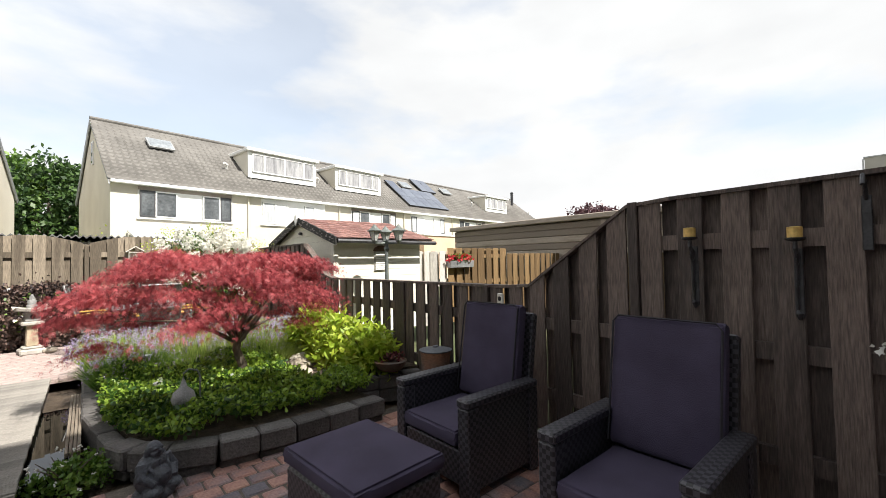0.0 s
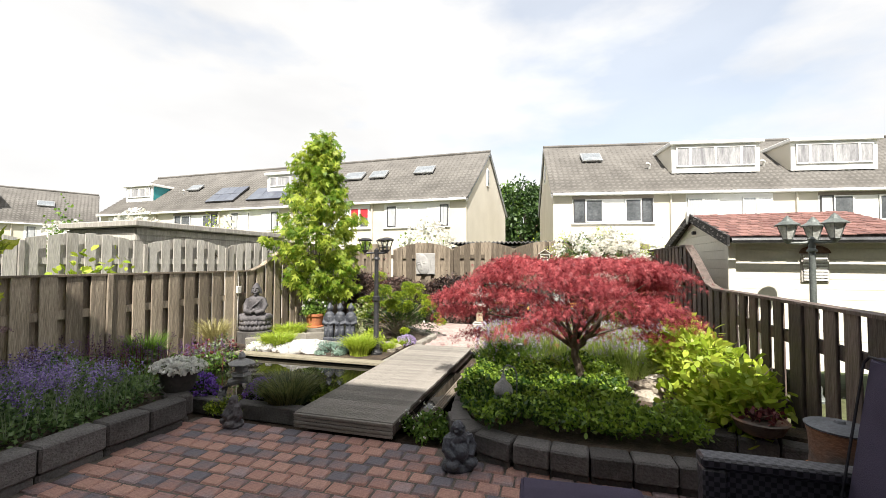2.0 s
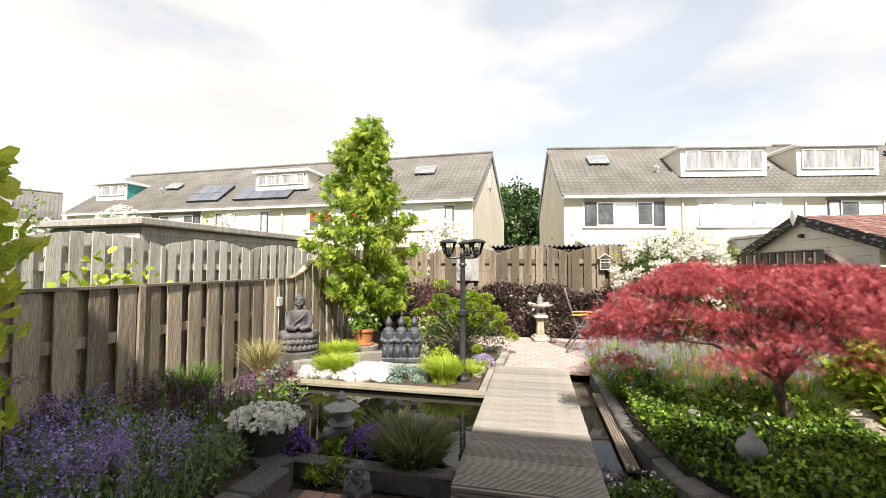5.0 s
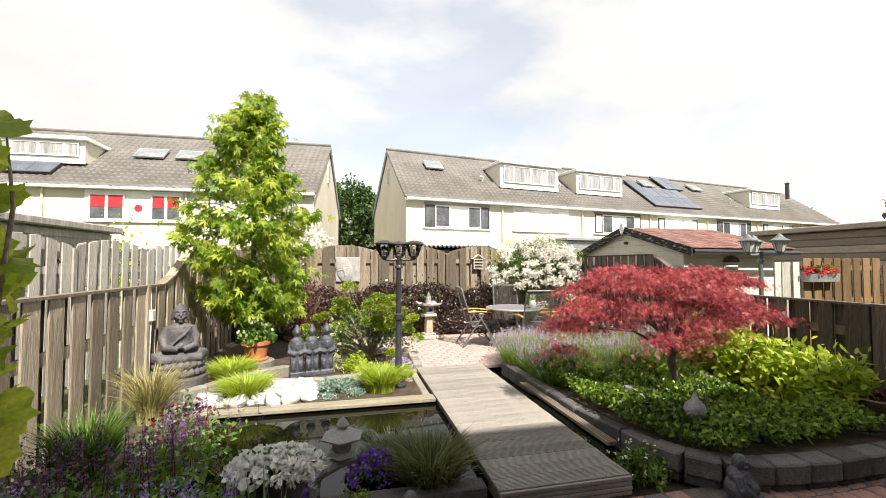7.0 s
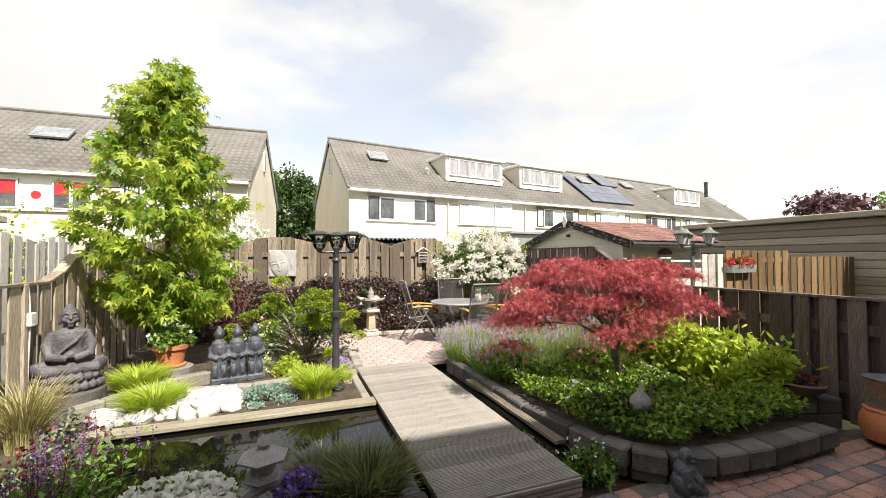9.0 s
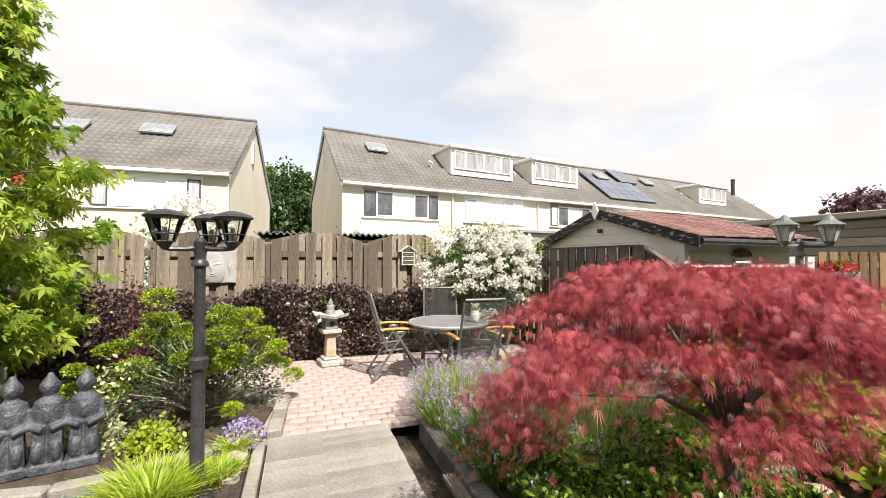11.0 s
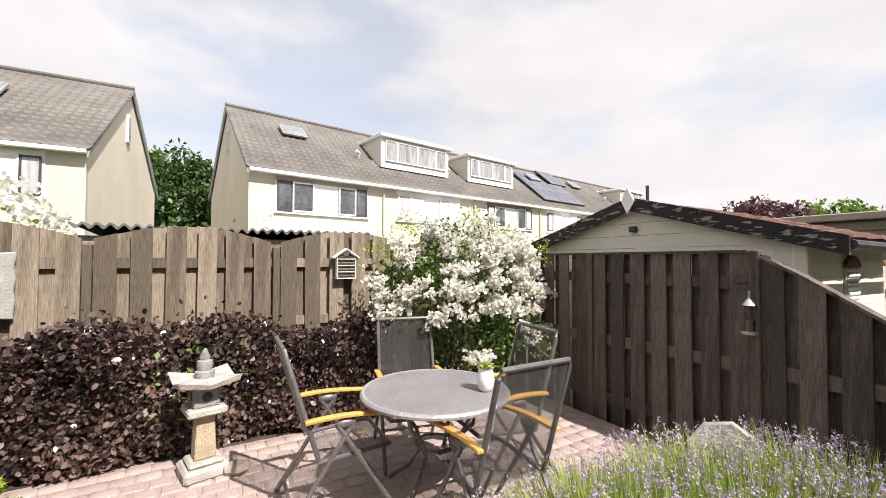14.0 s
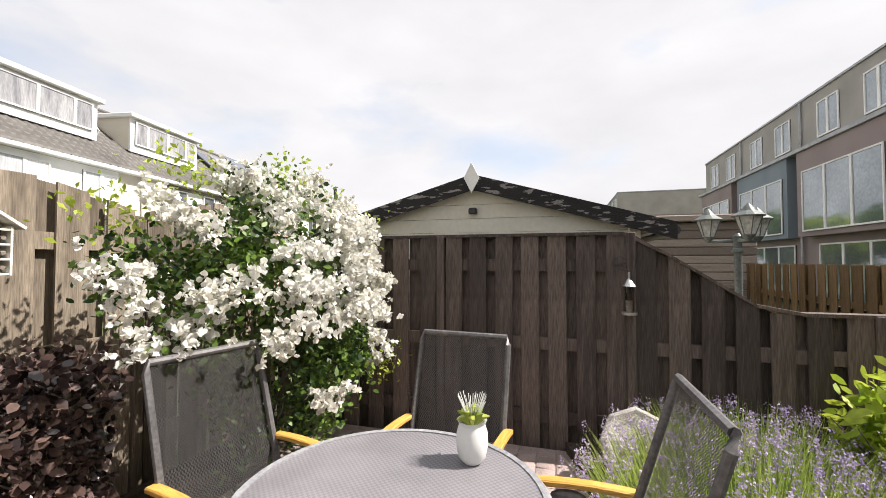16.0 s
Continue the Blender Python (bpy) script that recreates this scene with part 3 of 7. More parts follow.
for s in (-1, 1):
    part("corner_post", boxed(-0.05, 0.05, s * SY - 0.05, s * SY + 0.05, 0.0, SZ + 0.02, bev=0.008), M_SHED, shed)
    part("roof_deck", prism([(0, RZ + 0.0), (0, RZ + 0.03), (s * 1.72, 1.93 + 0.03), (s * 1.72, 1.93)], "x", -0.10, SL + 0.15), M_FENCE_DARK, shed)
    bm = bmesh.new()
    for r in range(9):
        a, b = r / 9, (r + 1.12) / 9
        for c in range(16):
            xa = -0.12 + c * 0.145 + (0.07 if r % 2 else 0)
            xb = min(xa + 0.141, SL + 0.17)
            lift = 0.036 + 0.004 * (c % 3)
            ya, yb = s * 1.74 * a, s * 1.74 * b
            za, zb = RZ - (RZ - 1.93) * a + lift - 0.004, RZ - (RZ - 1.93) * min(b, 1.01) + lift + 0.008
            vs = [bm.verts.new(p) for p in ((xa, ya, za), (xb, ya, za), (xb, yb, zb), (xa, yb, zb), (xa, yb, zb - 0.012), (xb, yb, zb - 0.012))]
            bm.faces.new(vs[:4] if s < 0 else vs[3::-1])
            bm.faces.new((vs[3], vs[2], vs[5], vs[4]) if s < 0 else (vs[4], vs[5], vs[2], vs[3]))
    part("roof_shingles", bm, M_SHINGLE, shed, "red brown asphalt shingles", kind="stuff")
    part("bargeboard", prism([(0, RZ + 0.06), (0, RZ - 0.09), (s * 1.78, 1.93 - 0.11), (s * 1.78, 1.93 + 0.04)], "x", -0.145, -0.115), M_BARGE, shed, "black bargeboard with flaking paint")
    part("gutter", tube(bmesh.new(), [(-0.1, s * 1.78, 1.90), (SL + 0.2, s * 1.78, 1.88)], 0.04, 8), M_BLACK, shed, "black half round gutter")
part("finial", prism([(0, RZ + 0.17), (-0.075, RZ + 0.02), (0, RZ - 0.13), (0.075, RZ + 0.02)], "x", -0.175, -0.15), M_WHITE, shed, "white diamond gable ornament")
bm = bmesh.new()
box(bm, -0.09, -0.03, -0.03, 0.05, 2.10, 2.16, bev=0.01)
part("outdoor_lamp", bm, M_BLACK, shed, "small black gable spotlight")
win = part("window", boxed(0.84, 1.16, -SY - 0.035, -SY - 0.012, 1.32, 1.74), M_FENCE_PALE, shed, "small arched window with white shutter slats")
bm = prism([(0.82, 1.72)] + [(1.0 - 0.18 * math.cos(a), 1.72 + 0.11 * math.sin(a)) for a in np.linspace(0.2, math.pi - 0.2, 7)] + [(1.18, 1.72)], "y", -SY - 0.05, -SY - 0.02)
part("arch", bm, mat("rusty iron", (0.10, 0.05, 0.03), (0.19, 0.12, 0.09), 8, 0.8, 0.4, 60), win)
for k in range(9):
    part("shutter_slat", boxed(0.86, 1.14, -SY - 0.055, -SY - 0.036, 1.34 + k * 0.042, 1.368 + k * 0.042, bev=0.004), M_WHITE, win)


# ---- terraced houses ----
def tiled(name, parent, length, rise, run, s_courses, m):
    """Rows of wavy roof tiles on one slope: local x along the eave, y up the slope."""
    slope = math.hypot(rise, run)
    nx, nc = int(length / 0.1) + 1, s_courses
    xs = np.linspace(0, length, nx)
    wave = 0.028 * np.cos(xs / 0.3 * math.tau)
    ys, lift = [], []
    for c in range(nc):
        ys += [c * slope / nc, (c + 1) * slope / nc - 0.002]
        lift += [0.062, 0.010]
    ys, lift = np.array(ys), np.array(lift)
    X, Y = np.meshgrid(xs, ys)
    H = wave[None, :] + lift[:, None]
    yy, zz = Y * run / slope - H * rise / slope, Y * rise / slope + H * run / slope
    v = np.stack([X, yy, zz], -1).reshape(-1, 3)
    i = np.arange(len(ys) - 1)[:, None] * nx + np.arange(nx - 1)[None, :]
    f = np.stack([i, i + 1, i + nx + 1, i + nx], -1).reshape(-1, 4)
    return np_mesh(name, v, f, m, parent, "grey brown concrete roof tiles", kind="stuff")


def window(parent, s, w, z0, z1, frame_m, pane_m, lights=1, y=0.0, sash=0, split=()):
    """A framed window on the local facade plane y, its panes set back; sash: a dark framed narrow light at the left (-1) or right (1)."""
    win = part("window", prism([(s, z0), (s + w, z0), (s + w, z1), (s, z1)], "y", y - 0.02, y + 0.03), M_DARKFRAME, parent)
    if sash:
        k = 0.40 * w
        cells = [(s, s + k, M_DARKFRAME), (s + k, s + w, M_WHITE)] if sash < 0 else [(s, s + w - k, M_WHITE), (s + w - k, s + w, M_DARKFRAME)]
    elif split:
        c = [s + w * f for f in (0.0, *split, 1.0)]
        cells = [(a, b, frame_m) for a, b in zip(c, c[1:])]
    else:
        cells = [(s + k * w / lights, s + (k + 1) * w / lights, frame_m) for k in range(lights)]
    e = 0.06
    for k, (a, b, fm) in enumerate(cells):
        part("pane", boxed(a + e, b - e, y - 0.030, y - 0.022, z0 + e, z1 - e), pane_m[k % len(pane_m)], win)
        for q in ((a, a + e, z0, z1), (b - e, b, z0, z1), (a + e, b - e, z0, z0 + e), (a + e, b - e, z1 - e, z1)):
            part("frame", boxed(q[0], q[1], y - 0.06, y - 0.021, q[2], q[3]), fm, win)
    return win


RISE, RUN, EAVE = 3.80, 4.67, 5.55


M_DORM = mat("light grey dormer glass", (0.20, 0.20, 0.215), (0.42, 0.42, 0.43), 1.5, 0.12, 0.02, 12, stretch=(3, 3, 0.4), fac=0.2)


def terrace(ox, oy, ang, lean, n, bay, label, dormers, skylights, styles, flip, starts):
    """flip: the gable end is at the far x end of the row, so that the row runs the other way."""
    t = thing("terraced_houses", ox, oy, -0.1, ang, label, "house")
    k = -1 if flip else 1
    L = n * bay
    x0, x1 = (-L, 0) if flip else (0, L)
    z = EAVE
    d = lean * k           # the gable end leans into the row towards the back
    D = 2 * RUN
    part("facade", boxed(x0, x1, 0, 0.25, 0, z), M_RENDER, t, "cream rendered rear wall")
    bm = bmesh.new()
    g0 = [(0, 0.25, 0), (0, 0.25, z), (d, RUN, z + RISE - 0.25), (2 * d, D, z), (2 * d, D, 0)]
    a = [bm.verts.new(p) for p in g0]
    b = [bm.verts.new((p[0] + k * 0.3, p[1], p[2])) for p in g0]
    bm.faces.new(a)
    bm.faces.new(b[::-1])
    for i in range(5):
        j = (i + 1) % 5
        bm.faces.new((a[j], a[i], b[i], b[j]))
    bmesh.ops.recalc_face_normals(bm, faces=bm.faces[:])
    part("gable_wall", bm, M_GABLE, t, "cream rendered gable, lightened for missing sun")
    part("far_gable_wall", prism([(0.25, 0), (0.25, z), (RUN, z + RISE - 0.25), (D, z), (D, 0)], "x", (x0 if flip else x1 - 0.3), (x0 + 0.3 if flip else x1)), M_GABLE, t)
    gx0 = d * 0.95
    gwin = part("gable_window", boxed(gx0 - 0.07, gx0 + 0.07, RUN - 0.55, RUN - 0.10, 6.85, 8.05, bev=0.01), M_WHITE, t, "narrow white framed gable window")
    part("pane", boxed(gx0 - 0.076, gx0 + 0.076, RUN - 0.48, RUN - 0.17, 6.93, 7.97), M_PANE, gwin)
    part("back_wall", boxed(x0 + 0.5, x1 - 0.5, D - 0.3, D, 0, z), M_GABLE, t)
    roof = tiled("roof", t, L + 0.3, RISE, RUN + 0.25, 17, M_ROOF)
    me = roof.data
    for v in me.vertices:
        f = max(0.0, v.co.y / RUN)
        x = v.co.x - 0.15
        near = 1 - x / L
        v.co.x = (x + lean * f * near) if not flip else -(x + lean * f * near)
        v.co.y -= 0.25
        v.co.z += z - 0.13
    if flip:
        me.flip_normals()
    bm = bmesh.new()
    gx = 0
    q = [(gx - k * 0.1, -0.25, z - 0.12), (x1 if not flip else x0, -0.25, z - 0.12), (x1 if not flip else x0, RUN, z + RISE - 0.05), (gx + d - k * 0.1, RUN, z + RISE - 0.05)]
    q2 = [(gx + d - k * 0.1, RUN, z + RISE - 0.05), (x1 if not flip else x0, RUN, z + RISE - 0.05), (x1 if not flip else x0, D + 0.25, z - 0.12), (gx + 2 * d - k * 0.1, D + 0.25, z - 0.12)]
    for quad in (q, q2):
        lo, hi = [bm.verts.new((p[0], p[1], p[2] - 0.1)) for p in quad], [bm.verts.new(p) for p in quad]
        bm.faces.new(hi)
        bm.faces.new(lo[::-1])
        for i in range(4):
            j = (i + 1) % 4
            bm.faces.new((lo[i], lo[j], hi[j], hi[i]))
    bmesh.ops.recalc_face_normals(bm, faces=bm.faces[:])
    part("roof_deck", bm, M_ROOF, t)
    part("ridge", tube(bmesh.new(), [(gx + d - k * 0.12, RUN, z + RISE - 0.01), ((x1 if not flip else x0), RUN, z + RISE - 0.01)], 0.10, 8), M_ROOF, t, "half round ridge tiles")
    bm = bmesh.new()
    for (p, r) in (((0, -0.25, z - 0.14), (d, RUN, z + RISE - 0.08)), ((d, RUN, z + RISE - 0.08), (2 * d, D + 0.25, z - 0.14))):
        va = [Vector(p) + Vector((-k * 0.14, 0, 0)), Vector(r) + Vector((-k * 0.14, 0, 0)), Vector(r) + Vector((-k * 0.10, 0, -0.2)), Vector(p) + Vector((-k * 0.10, 0, -0.2))]
        vb = [v + Vector((k * 0.05, 0, 0)) for v in va]
        A, B = [bm.verts.new(v) for v in va], [bm.verts.new(v) for v in vb]
        bm.faces.new(A)
        bm.faces.new(B[::-1])
        for i in range(4):
            j = (i + 1) % 4
            bm.faces.new((A[j], A[i], B[i], B[j]))
    bmesh.ops.recalc_face_normals(bm, faces=bm.faces[:])
    part("verge_board", bm, M_ZINC, t, "grey verge board")
    part("gutter", boxed(x0 - 0.05, x1 + 0.05, -0.36, -0.20, z - 0.24, z - 0.10, bev=0.02), M_WHITE, t, "white box gutter")
    part("soffit", boxed(x0, x1, -0.20, 0.0, z - 0.22, z - 0.16), M_WHITE, t)
    for i in range(n):
        kind = styles[i % len(styles)]
        s0 = i * bay
        w0 = starts[i] - 1.05
        at = (lambda s, w: -(s + w)) if flip else (lambda s, w: s)
        fm = M_DARKFRAME if kind in ("dark", "drapes") else M_WHITE
        top = 5.30
        part("window_panel", boxed(at(w0 + 1.0, 4.18), at(w0 + 1.0, 4.18) + 4.18, -0.018, 0.002, 3.84, top), M_WHITE, t, "white panel between the windows")
        if kind in ("dark", "drapes"):
            part("lintel_panel", boxed(at(w0 + 1.0, 4.18), at(w0 + 1.0, 4.18) + 4.18, -0.03, -0.019, top - 0.17, top), M_PLANKGREY, t, "grey brown board above the windows")
        part("sill", boxed(at(w0 + 0.95, 4.28), at(w0 + 0.95, 4.28) + 4.28, -0.10, -0.019, 3.78, 3.84), M_WHITE, t)
        panes = {"dark": [M_PANE, M_PANE], "white": [M_NET, M_CURTAIN], "net": [M_NET, M_CURTAIN], "red": [M_PANE, M_PANE], "drapes": [M_CURTAIN, M_PANE]}[kind]
        for s, w, out in ((1.07, 1.30 if flip else 1.52, -1), (3.50 if flip else 3.72, 1.48 if flip else 1.40, 1)):
            side = (-out if flip else out) if kind in ("dark", "net", "drapes") else 0
            a0 = at(w0 + s, w)
            window(t, a0, w, 3.88, top - 0.18, fm, panes if side <= 0 else panes[::-1], 2, -0.03, side)
            if kind == "red":
                for q in range(2):
                    part("blind", boxed(a0 + 0.08 + q * w / 2, a0 + w / 2 - 0.08 + q * w / 2, -0.072, -0.062, 4.50, 5.05), M_RED, t, "red roller blind")
            if kind == "dark":
                b0, b1 = (a0 + 0.44 * w, a0 + w - 0.08) if side < 0 else (a0 + 0.08, a0 + 0.56 * w)
                part("curtain", boxed(b0, b1, -0.058, -0.053, 4.72, 5.04), M_NET, t, "short pale curtain")
        if kind == "red":
            part("red_disc", lathe(bmesh.new(), [(0.17, 0), (0.17, 0.012)], 20), M_RED, t, "red round ornament").matrix_basis = pose(at(w0 + 2.92, 0), -0.032, 4.47, 90)
        part("ground_window", boxed(at(s0 + 0.9, 3.6), at(s0 + 0.9, 3.6) + 3.6, -0.015, 0.002, 0.1, 2.5), M_PANE, t)
        if i < n - 1:
            part("downpipe", tube(bmesh.new(), [(at(s0 + bay, 0), -0.07, 0), (at(s0 + bay, 0), -0.07, z - 0.2)], 0.05, 8), M_RENDER, t, "cream downpipe")
        part("chimney_pot", tube(bmesh.new(), [(at(s0 + bay - 0.35, 0), 2.0, 7.0), (at(s0 + bay - 0.35, 0), 1.8, 7.35), (at(s0 + bay - 0.55, 0), 1.7, 7.42)], 0.07, 8), M_WHITE, t, "white roof vent pipe") if kind in ("dark", "white") else None
    for s, w, z0, z1, side in dormers:
        a = -(s + w) if flip else s
        dm_ = part("dormer", boxed(a, a + w, 1.25, RUN, z0 - 0.02, z1), side, t, "flat roofed dormer")
        part("dormer_roof", boxed(a - 0.15, a + w + 0.15, 0.95, RUN + 0.1, z1 + 0.002, z1 + 0.2, bev=0.03), M_WHITE, dm_, "white flat roof edge")
        part("dormer_front", boxed(a, a + w, 1.17, 1.249, z0 - 0.1, z1), M_WHITE, dm_, "white boarded front")
        window(dm_, a + 0.22, w - 0.44, z0 + 0.24, z1 - 0.10, M_WHITE, [M_DORM], 4, 1.15, 0, (0.18, 0.5, 0.82))
    sl = math.degrees(math.atan2(RISE, RUN))
    for s, w, zc, h, m in skylights:
        a = -(s + w) if flip else s
        yc = (zc - z) / RISE * RUN
        sk = part("skylight", boxed(-w / 2, w / 2, -h / 2, h / 2, 0.0, 0.11, bev=0.015), M_ZINC if m is not M_SOLAR else M_BLACK, t, "roof window" if m is not M_SOLAR else "solar panel frame")
        sk.matrix_basis = pose(a + w / 2, yc - 0.1, zc + 0.06, sl)
        e = 0.012 if m is M_SOLAR else 0.065
        part("pane", boxed(-w / 2 + e, w / 2 - e, -h / 2 + e, h / 2 - e, 0.11, 0.118), m, sk)
    return t


M_SKYPANE = mat("sky bright roof glass", (0.16, 0.18, 0.20), (0.26, 0.28, 0.30), 1.2, 0.06, 0, 10)
solar_r = [(19.2 + 1.0 * c, 1.0, 6.42 + 0.9 * r, 1.42, M_SOLAR) for r in range(2) for c in range(5)] + [(19.2, 1.0, 8.10, 1.1, M_SOLAR)] + [(23.2 + 1.0 * c, 1.0, 8.22 + 0.68 * r, 1.08, M_SOLAR) for r in range(2) for c in range(2)]
terrace(0.77, 23.03, 9, 0.17, 7, 6.03, "row of cream terraced houses with grey roofs and white dormers",
        [(6.6, 4.5, 6.78, 8.22, M_GABLE), (12.65, 4.15, 6.78, 8.2, M_GABLE), (31.3, 4.2, 6.75, 8.15, M_GABLE)],
        [(2.1, 1.2, 8.05, 1.0, M_SKYPANE), (20.9, 1.2, 8.3, 1.0, M_SKYPANE), (26.7, 1.3, 8.4, 1.0, M_SKYPANE)] + solar_r,
        ["dark", "white", "drapes", "net", "dark", "net", "dark"], False, [1.05, 6.83, 13.1, 18.9, 25.2, 30.9, 37.2])
terrace(-4.06, 23.03, -1.5, -0.40, 5, 6.0, "row of cream rendered terraced houses with skylights and solar panels",
        [(11.05, 3.9, 6.85, 7.88, M_GABLE), (26.05, 2.9, 6.7, 7.78, M_TEAL)],
        [(2.85, 1.35, 7.80, 0.95, M_SKYPANE), (6.2, 1.2, 7.66, 0.95, M_SKYPANE), (7.95, 1.45, 7.66, 1.0, M_SKYPANE), (22.4, 1.2, 7.6, 0.8, M_SKYPANE)]
        + [(12.0 + 1.03 * c, 1.03, 6.5, 1.65, M_SOLAR) for c in range(4)] + [(17.3 + 0.85 * c, 0.85, 6.32 + 0.66 * r, 1.02, M_SOLAR) for c in range(3) for r in range(2)],
        ["net", "red", "net", "dark", "white"], True, [1.05, 6.2, 13.0, 18.2, 25.0])
far = terrace(-45.5, 31.0, 62, -0.6, 4, 6.0, "distant row of terraced houses with grey tiled roofs", [(7.0, 4.6, 6.75, 8.1, M_GABLE)], [(3.0, 1.3, 7.6, 0.9, M_SKYPANE)], ["net", "dark"], True, [1.05, 6.8, 13.1, 18.9])


ext = thing("conservatory", 0.75, 23.03, 0, 9, "white conservatory with a sloping glass roof behind the fence", "conservatory")
part("wall", boxed(0.6, 5.4, -2.4, -0.12, 0, 2.35), M_WHITE, ext)
for k in range(6):
    part("rafter", prism([(-2.5, 2.36), (-0.12, 3.06), (-0.12, 3.14), (-2.5, 2.44)], "x", 0.6 + k * 0.94, 0.68 + k * 0.94), M_WHITE, ext)
part("roof_glass", prism([(-2.45, 2.39), (-0.13, 3.07), (-0.13, 3.09), (-2.45, 2.41)], "x", 0.7, 5.3), M_NET, ext, "pale glass roof")
ex2 = thing("house_extension", 0.75, 23.03, 0, 9, "grey boarded flat roofed extension behind the shed", "extension")
for k in range(15):
    part("wall_board", boxed(8.4, 12.6, -3.02, -3.0, k * 0.2, k * 0.2 + 0.19, bev=0.01), M_ZINC, ex2)
part("body", boxed(8.42, 12.58, -2.99, -0.12, 0, 3.0), M_ZINC, ex2)
part("roof", boxed(8.25, 12.75, -3.2, -0.1, 3.01, 3.16, bev=0.02), M_ZINC, ex2, "flat roof edge")

ex3 = thing("house_extension", 0.75, 23.03, 0, 9, "salmon rendered house extension behind the tan fence", "extension")
part("body", boxed(19.0, 23.3, -1.3, -0.12, 0, 3.45), mat("salmon render", (0.62, 0.42, 0.29), (0.70, 0.49, 0.35), 0.8, 0.85, 0.1, 40, fac=0.05), ex3)
part("roof", boxed(18.9, 23.4, -1.4, -0.11, 3.452, 3.58, bev=0.02), M_WHITE, ex3, "white flat roof edge")
flue = thing("flue_pipe", 37.2, 30.2, 8.3, 0, "black flue pipe on the roof of the far terraced house", "flue")
part("pipe", tube(bmesh.new(), [(0, 0, -0.6), (0, 0, 0.75)], 0.16, 10), M_BLACK, flue)
part("cowl", lathe(bmesh.new(), [(0.18, 0.76), (0.20, 0.86), (0.05, 0.94)], 10), M_BLACK, flue)

# ---- modern row behind the garden ----
def modern(x0, bays, y, label):
    t = thing("modern_houses", x0, y, -0.1, 0, label, "house")
    W = 6.1
    L = W * bays
    part("upper_wall", boxed(0, L, -8, 0, 6.35, 8.65), M_MODERN, t, "taupe rendered top storey")
    part("lower_wall", boxed(0, L, -8, -0.02, 0, 6.348), M_MODERN3, t, "dark brick lower storeys")
    part("parapet", boxed(-0.05, L + 0.05, -8.05, 0.06, 8.652, 8.75, bev=0.01), M_ZINC, t, "grey metal roof edge")
    part("ledge", boxed(0, L, -0.1, 0.55, 6.3, 6.45, bev=0.01), M_ZINC, t, "pale metal ledge")
    for i in range(bays):
        a = i * W
        pm = M_MODERN2 if i % 2 else M_MODERN3
        part("bay_panel", boxed(a + 0.35, a + W - 0.45, -0.019, 0.45, 2.75, 6.298), pm, t, "coloured facade panel")
        window(t, a + 0.7, 4.5, 2.95, 5.45, M_WHITE, [M_REFLECT], 3, 0.46).matrix_basis = Matrix.Translation((2 * a + 0.7 * 2 + 4.5, 0.92, 0)) @ Matrix.Rotation(math.pi, 4, "Z")
        for s in (0.9, 3.6):
            window(t, a + s, 1.35, 6.75, 8.2, M_WHITE, [M_REFLECT], 2, 0.0).matrix_basis = Matrix.Translation((2 * (a + s) + 1.35, 0, 0)) @ Matrix.Rotation(math.pi, 4, "Z")
        window(t, a + 0.7, 4.3, 0.15, 2.45, M_WHITE, [M_REFLECT], 3, 0.0).matrix_basis = Matrix.Translation((2 * (a + 0.7) + 4.3, 0, 0)) @ Matrix.Rotation(math.pi, 4, "Z")
        part("downpipe", tube(bmesh.new(), [(a, 0.1, 0), (a, 0.1, 6.25)], 0.06, 8), M_ZINC, t, "grey downpipe")
        part("downpipe", tube(bmesh.new(), [(a, 0.08, 6.46), (a, 0.08, 8.6)], 0.05, 8), M_ZINC, t, "grey downpipe")
    return t


modern(-22.0, 9, -2.5, "row of modern three storey houses with flat roofs and coloured panels")
far2 = modern(44, 3, 2.0, "further block of modern flat roofed houses")

# ---- sheds of the neighbours ----
logs = thing("log_store", 11.2, 3.0, 0, 0, "grey brown log board shed with a flat roof", "shed")
for k in range(12):
    part("wall_board", boxed(0, 0.05, 0, 9.0, 0.1 + k * 0.21, 0.1 + k * 0.21 + 0.2, bev=0.02), M_PLANKGREY, logs)
part("roof", boxed(-0.15, 4.2, -0.15, 9.15, 2.64, 2.80, bev=0.02), M_PLANKGREY, logs, "flat roof edge")
part("body", boxed(0.06, 4.0, 0.05, 8.95, 0, 2.63), M_PLANKGREY, logs)
part("corner_post", boxed(-0.04, 0.06, 2.6, 2.75, 0, 2.6), M_PLANKGREY, logs)
fl = thing("garden_store", -10.2, 7.0, 0, -4, "pale grey wooden garden store with a flat roof", "shed")
for k in range(16):
    part("wall_board", boxed(0, 2.4, -0.02, 0.0, 0.1 + k * 0.14, 0.232 + k * 0.14, bev=0.006), M_FENCE_PALE, fl)
    part("wall_board", boxed(2.4, 2.42, 0, 4.6, 0.1 + k * 0.14, 0.232 + k * 0.14, bev=0.006), M_FENCE_PALE, fl)
part("roof", boxed(-0.1, 2.6, -0.15, 4.7, 2.36, 2.5, bev=0.02), M_FENCE_PALE, fl, "flat roof with a pale edge")
part("body", boxed(0.02, 2.39, 0.02, 4.58, 0, 2.35), M_FENCE_PALE, fl)
cor = thing("corrugated_roof", -1.9, 11.15, 0, 0, "dark corrugated lean-to roof behind the back fence", "roof")
n = 240
xs = np.linspace(0, 3.3, n)
crest = 2.155 + 0.024 * np.cos(xs / 0.115 * math.tau)
v = np.concatenate([np.stack([xs, np.full(n, y), crest + dz - 0.04 * y], 1) for dz in (0.0, -0.03) for y in (0.0, 1.6)])
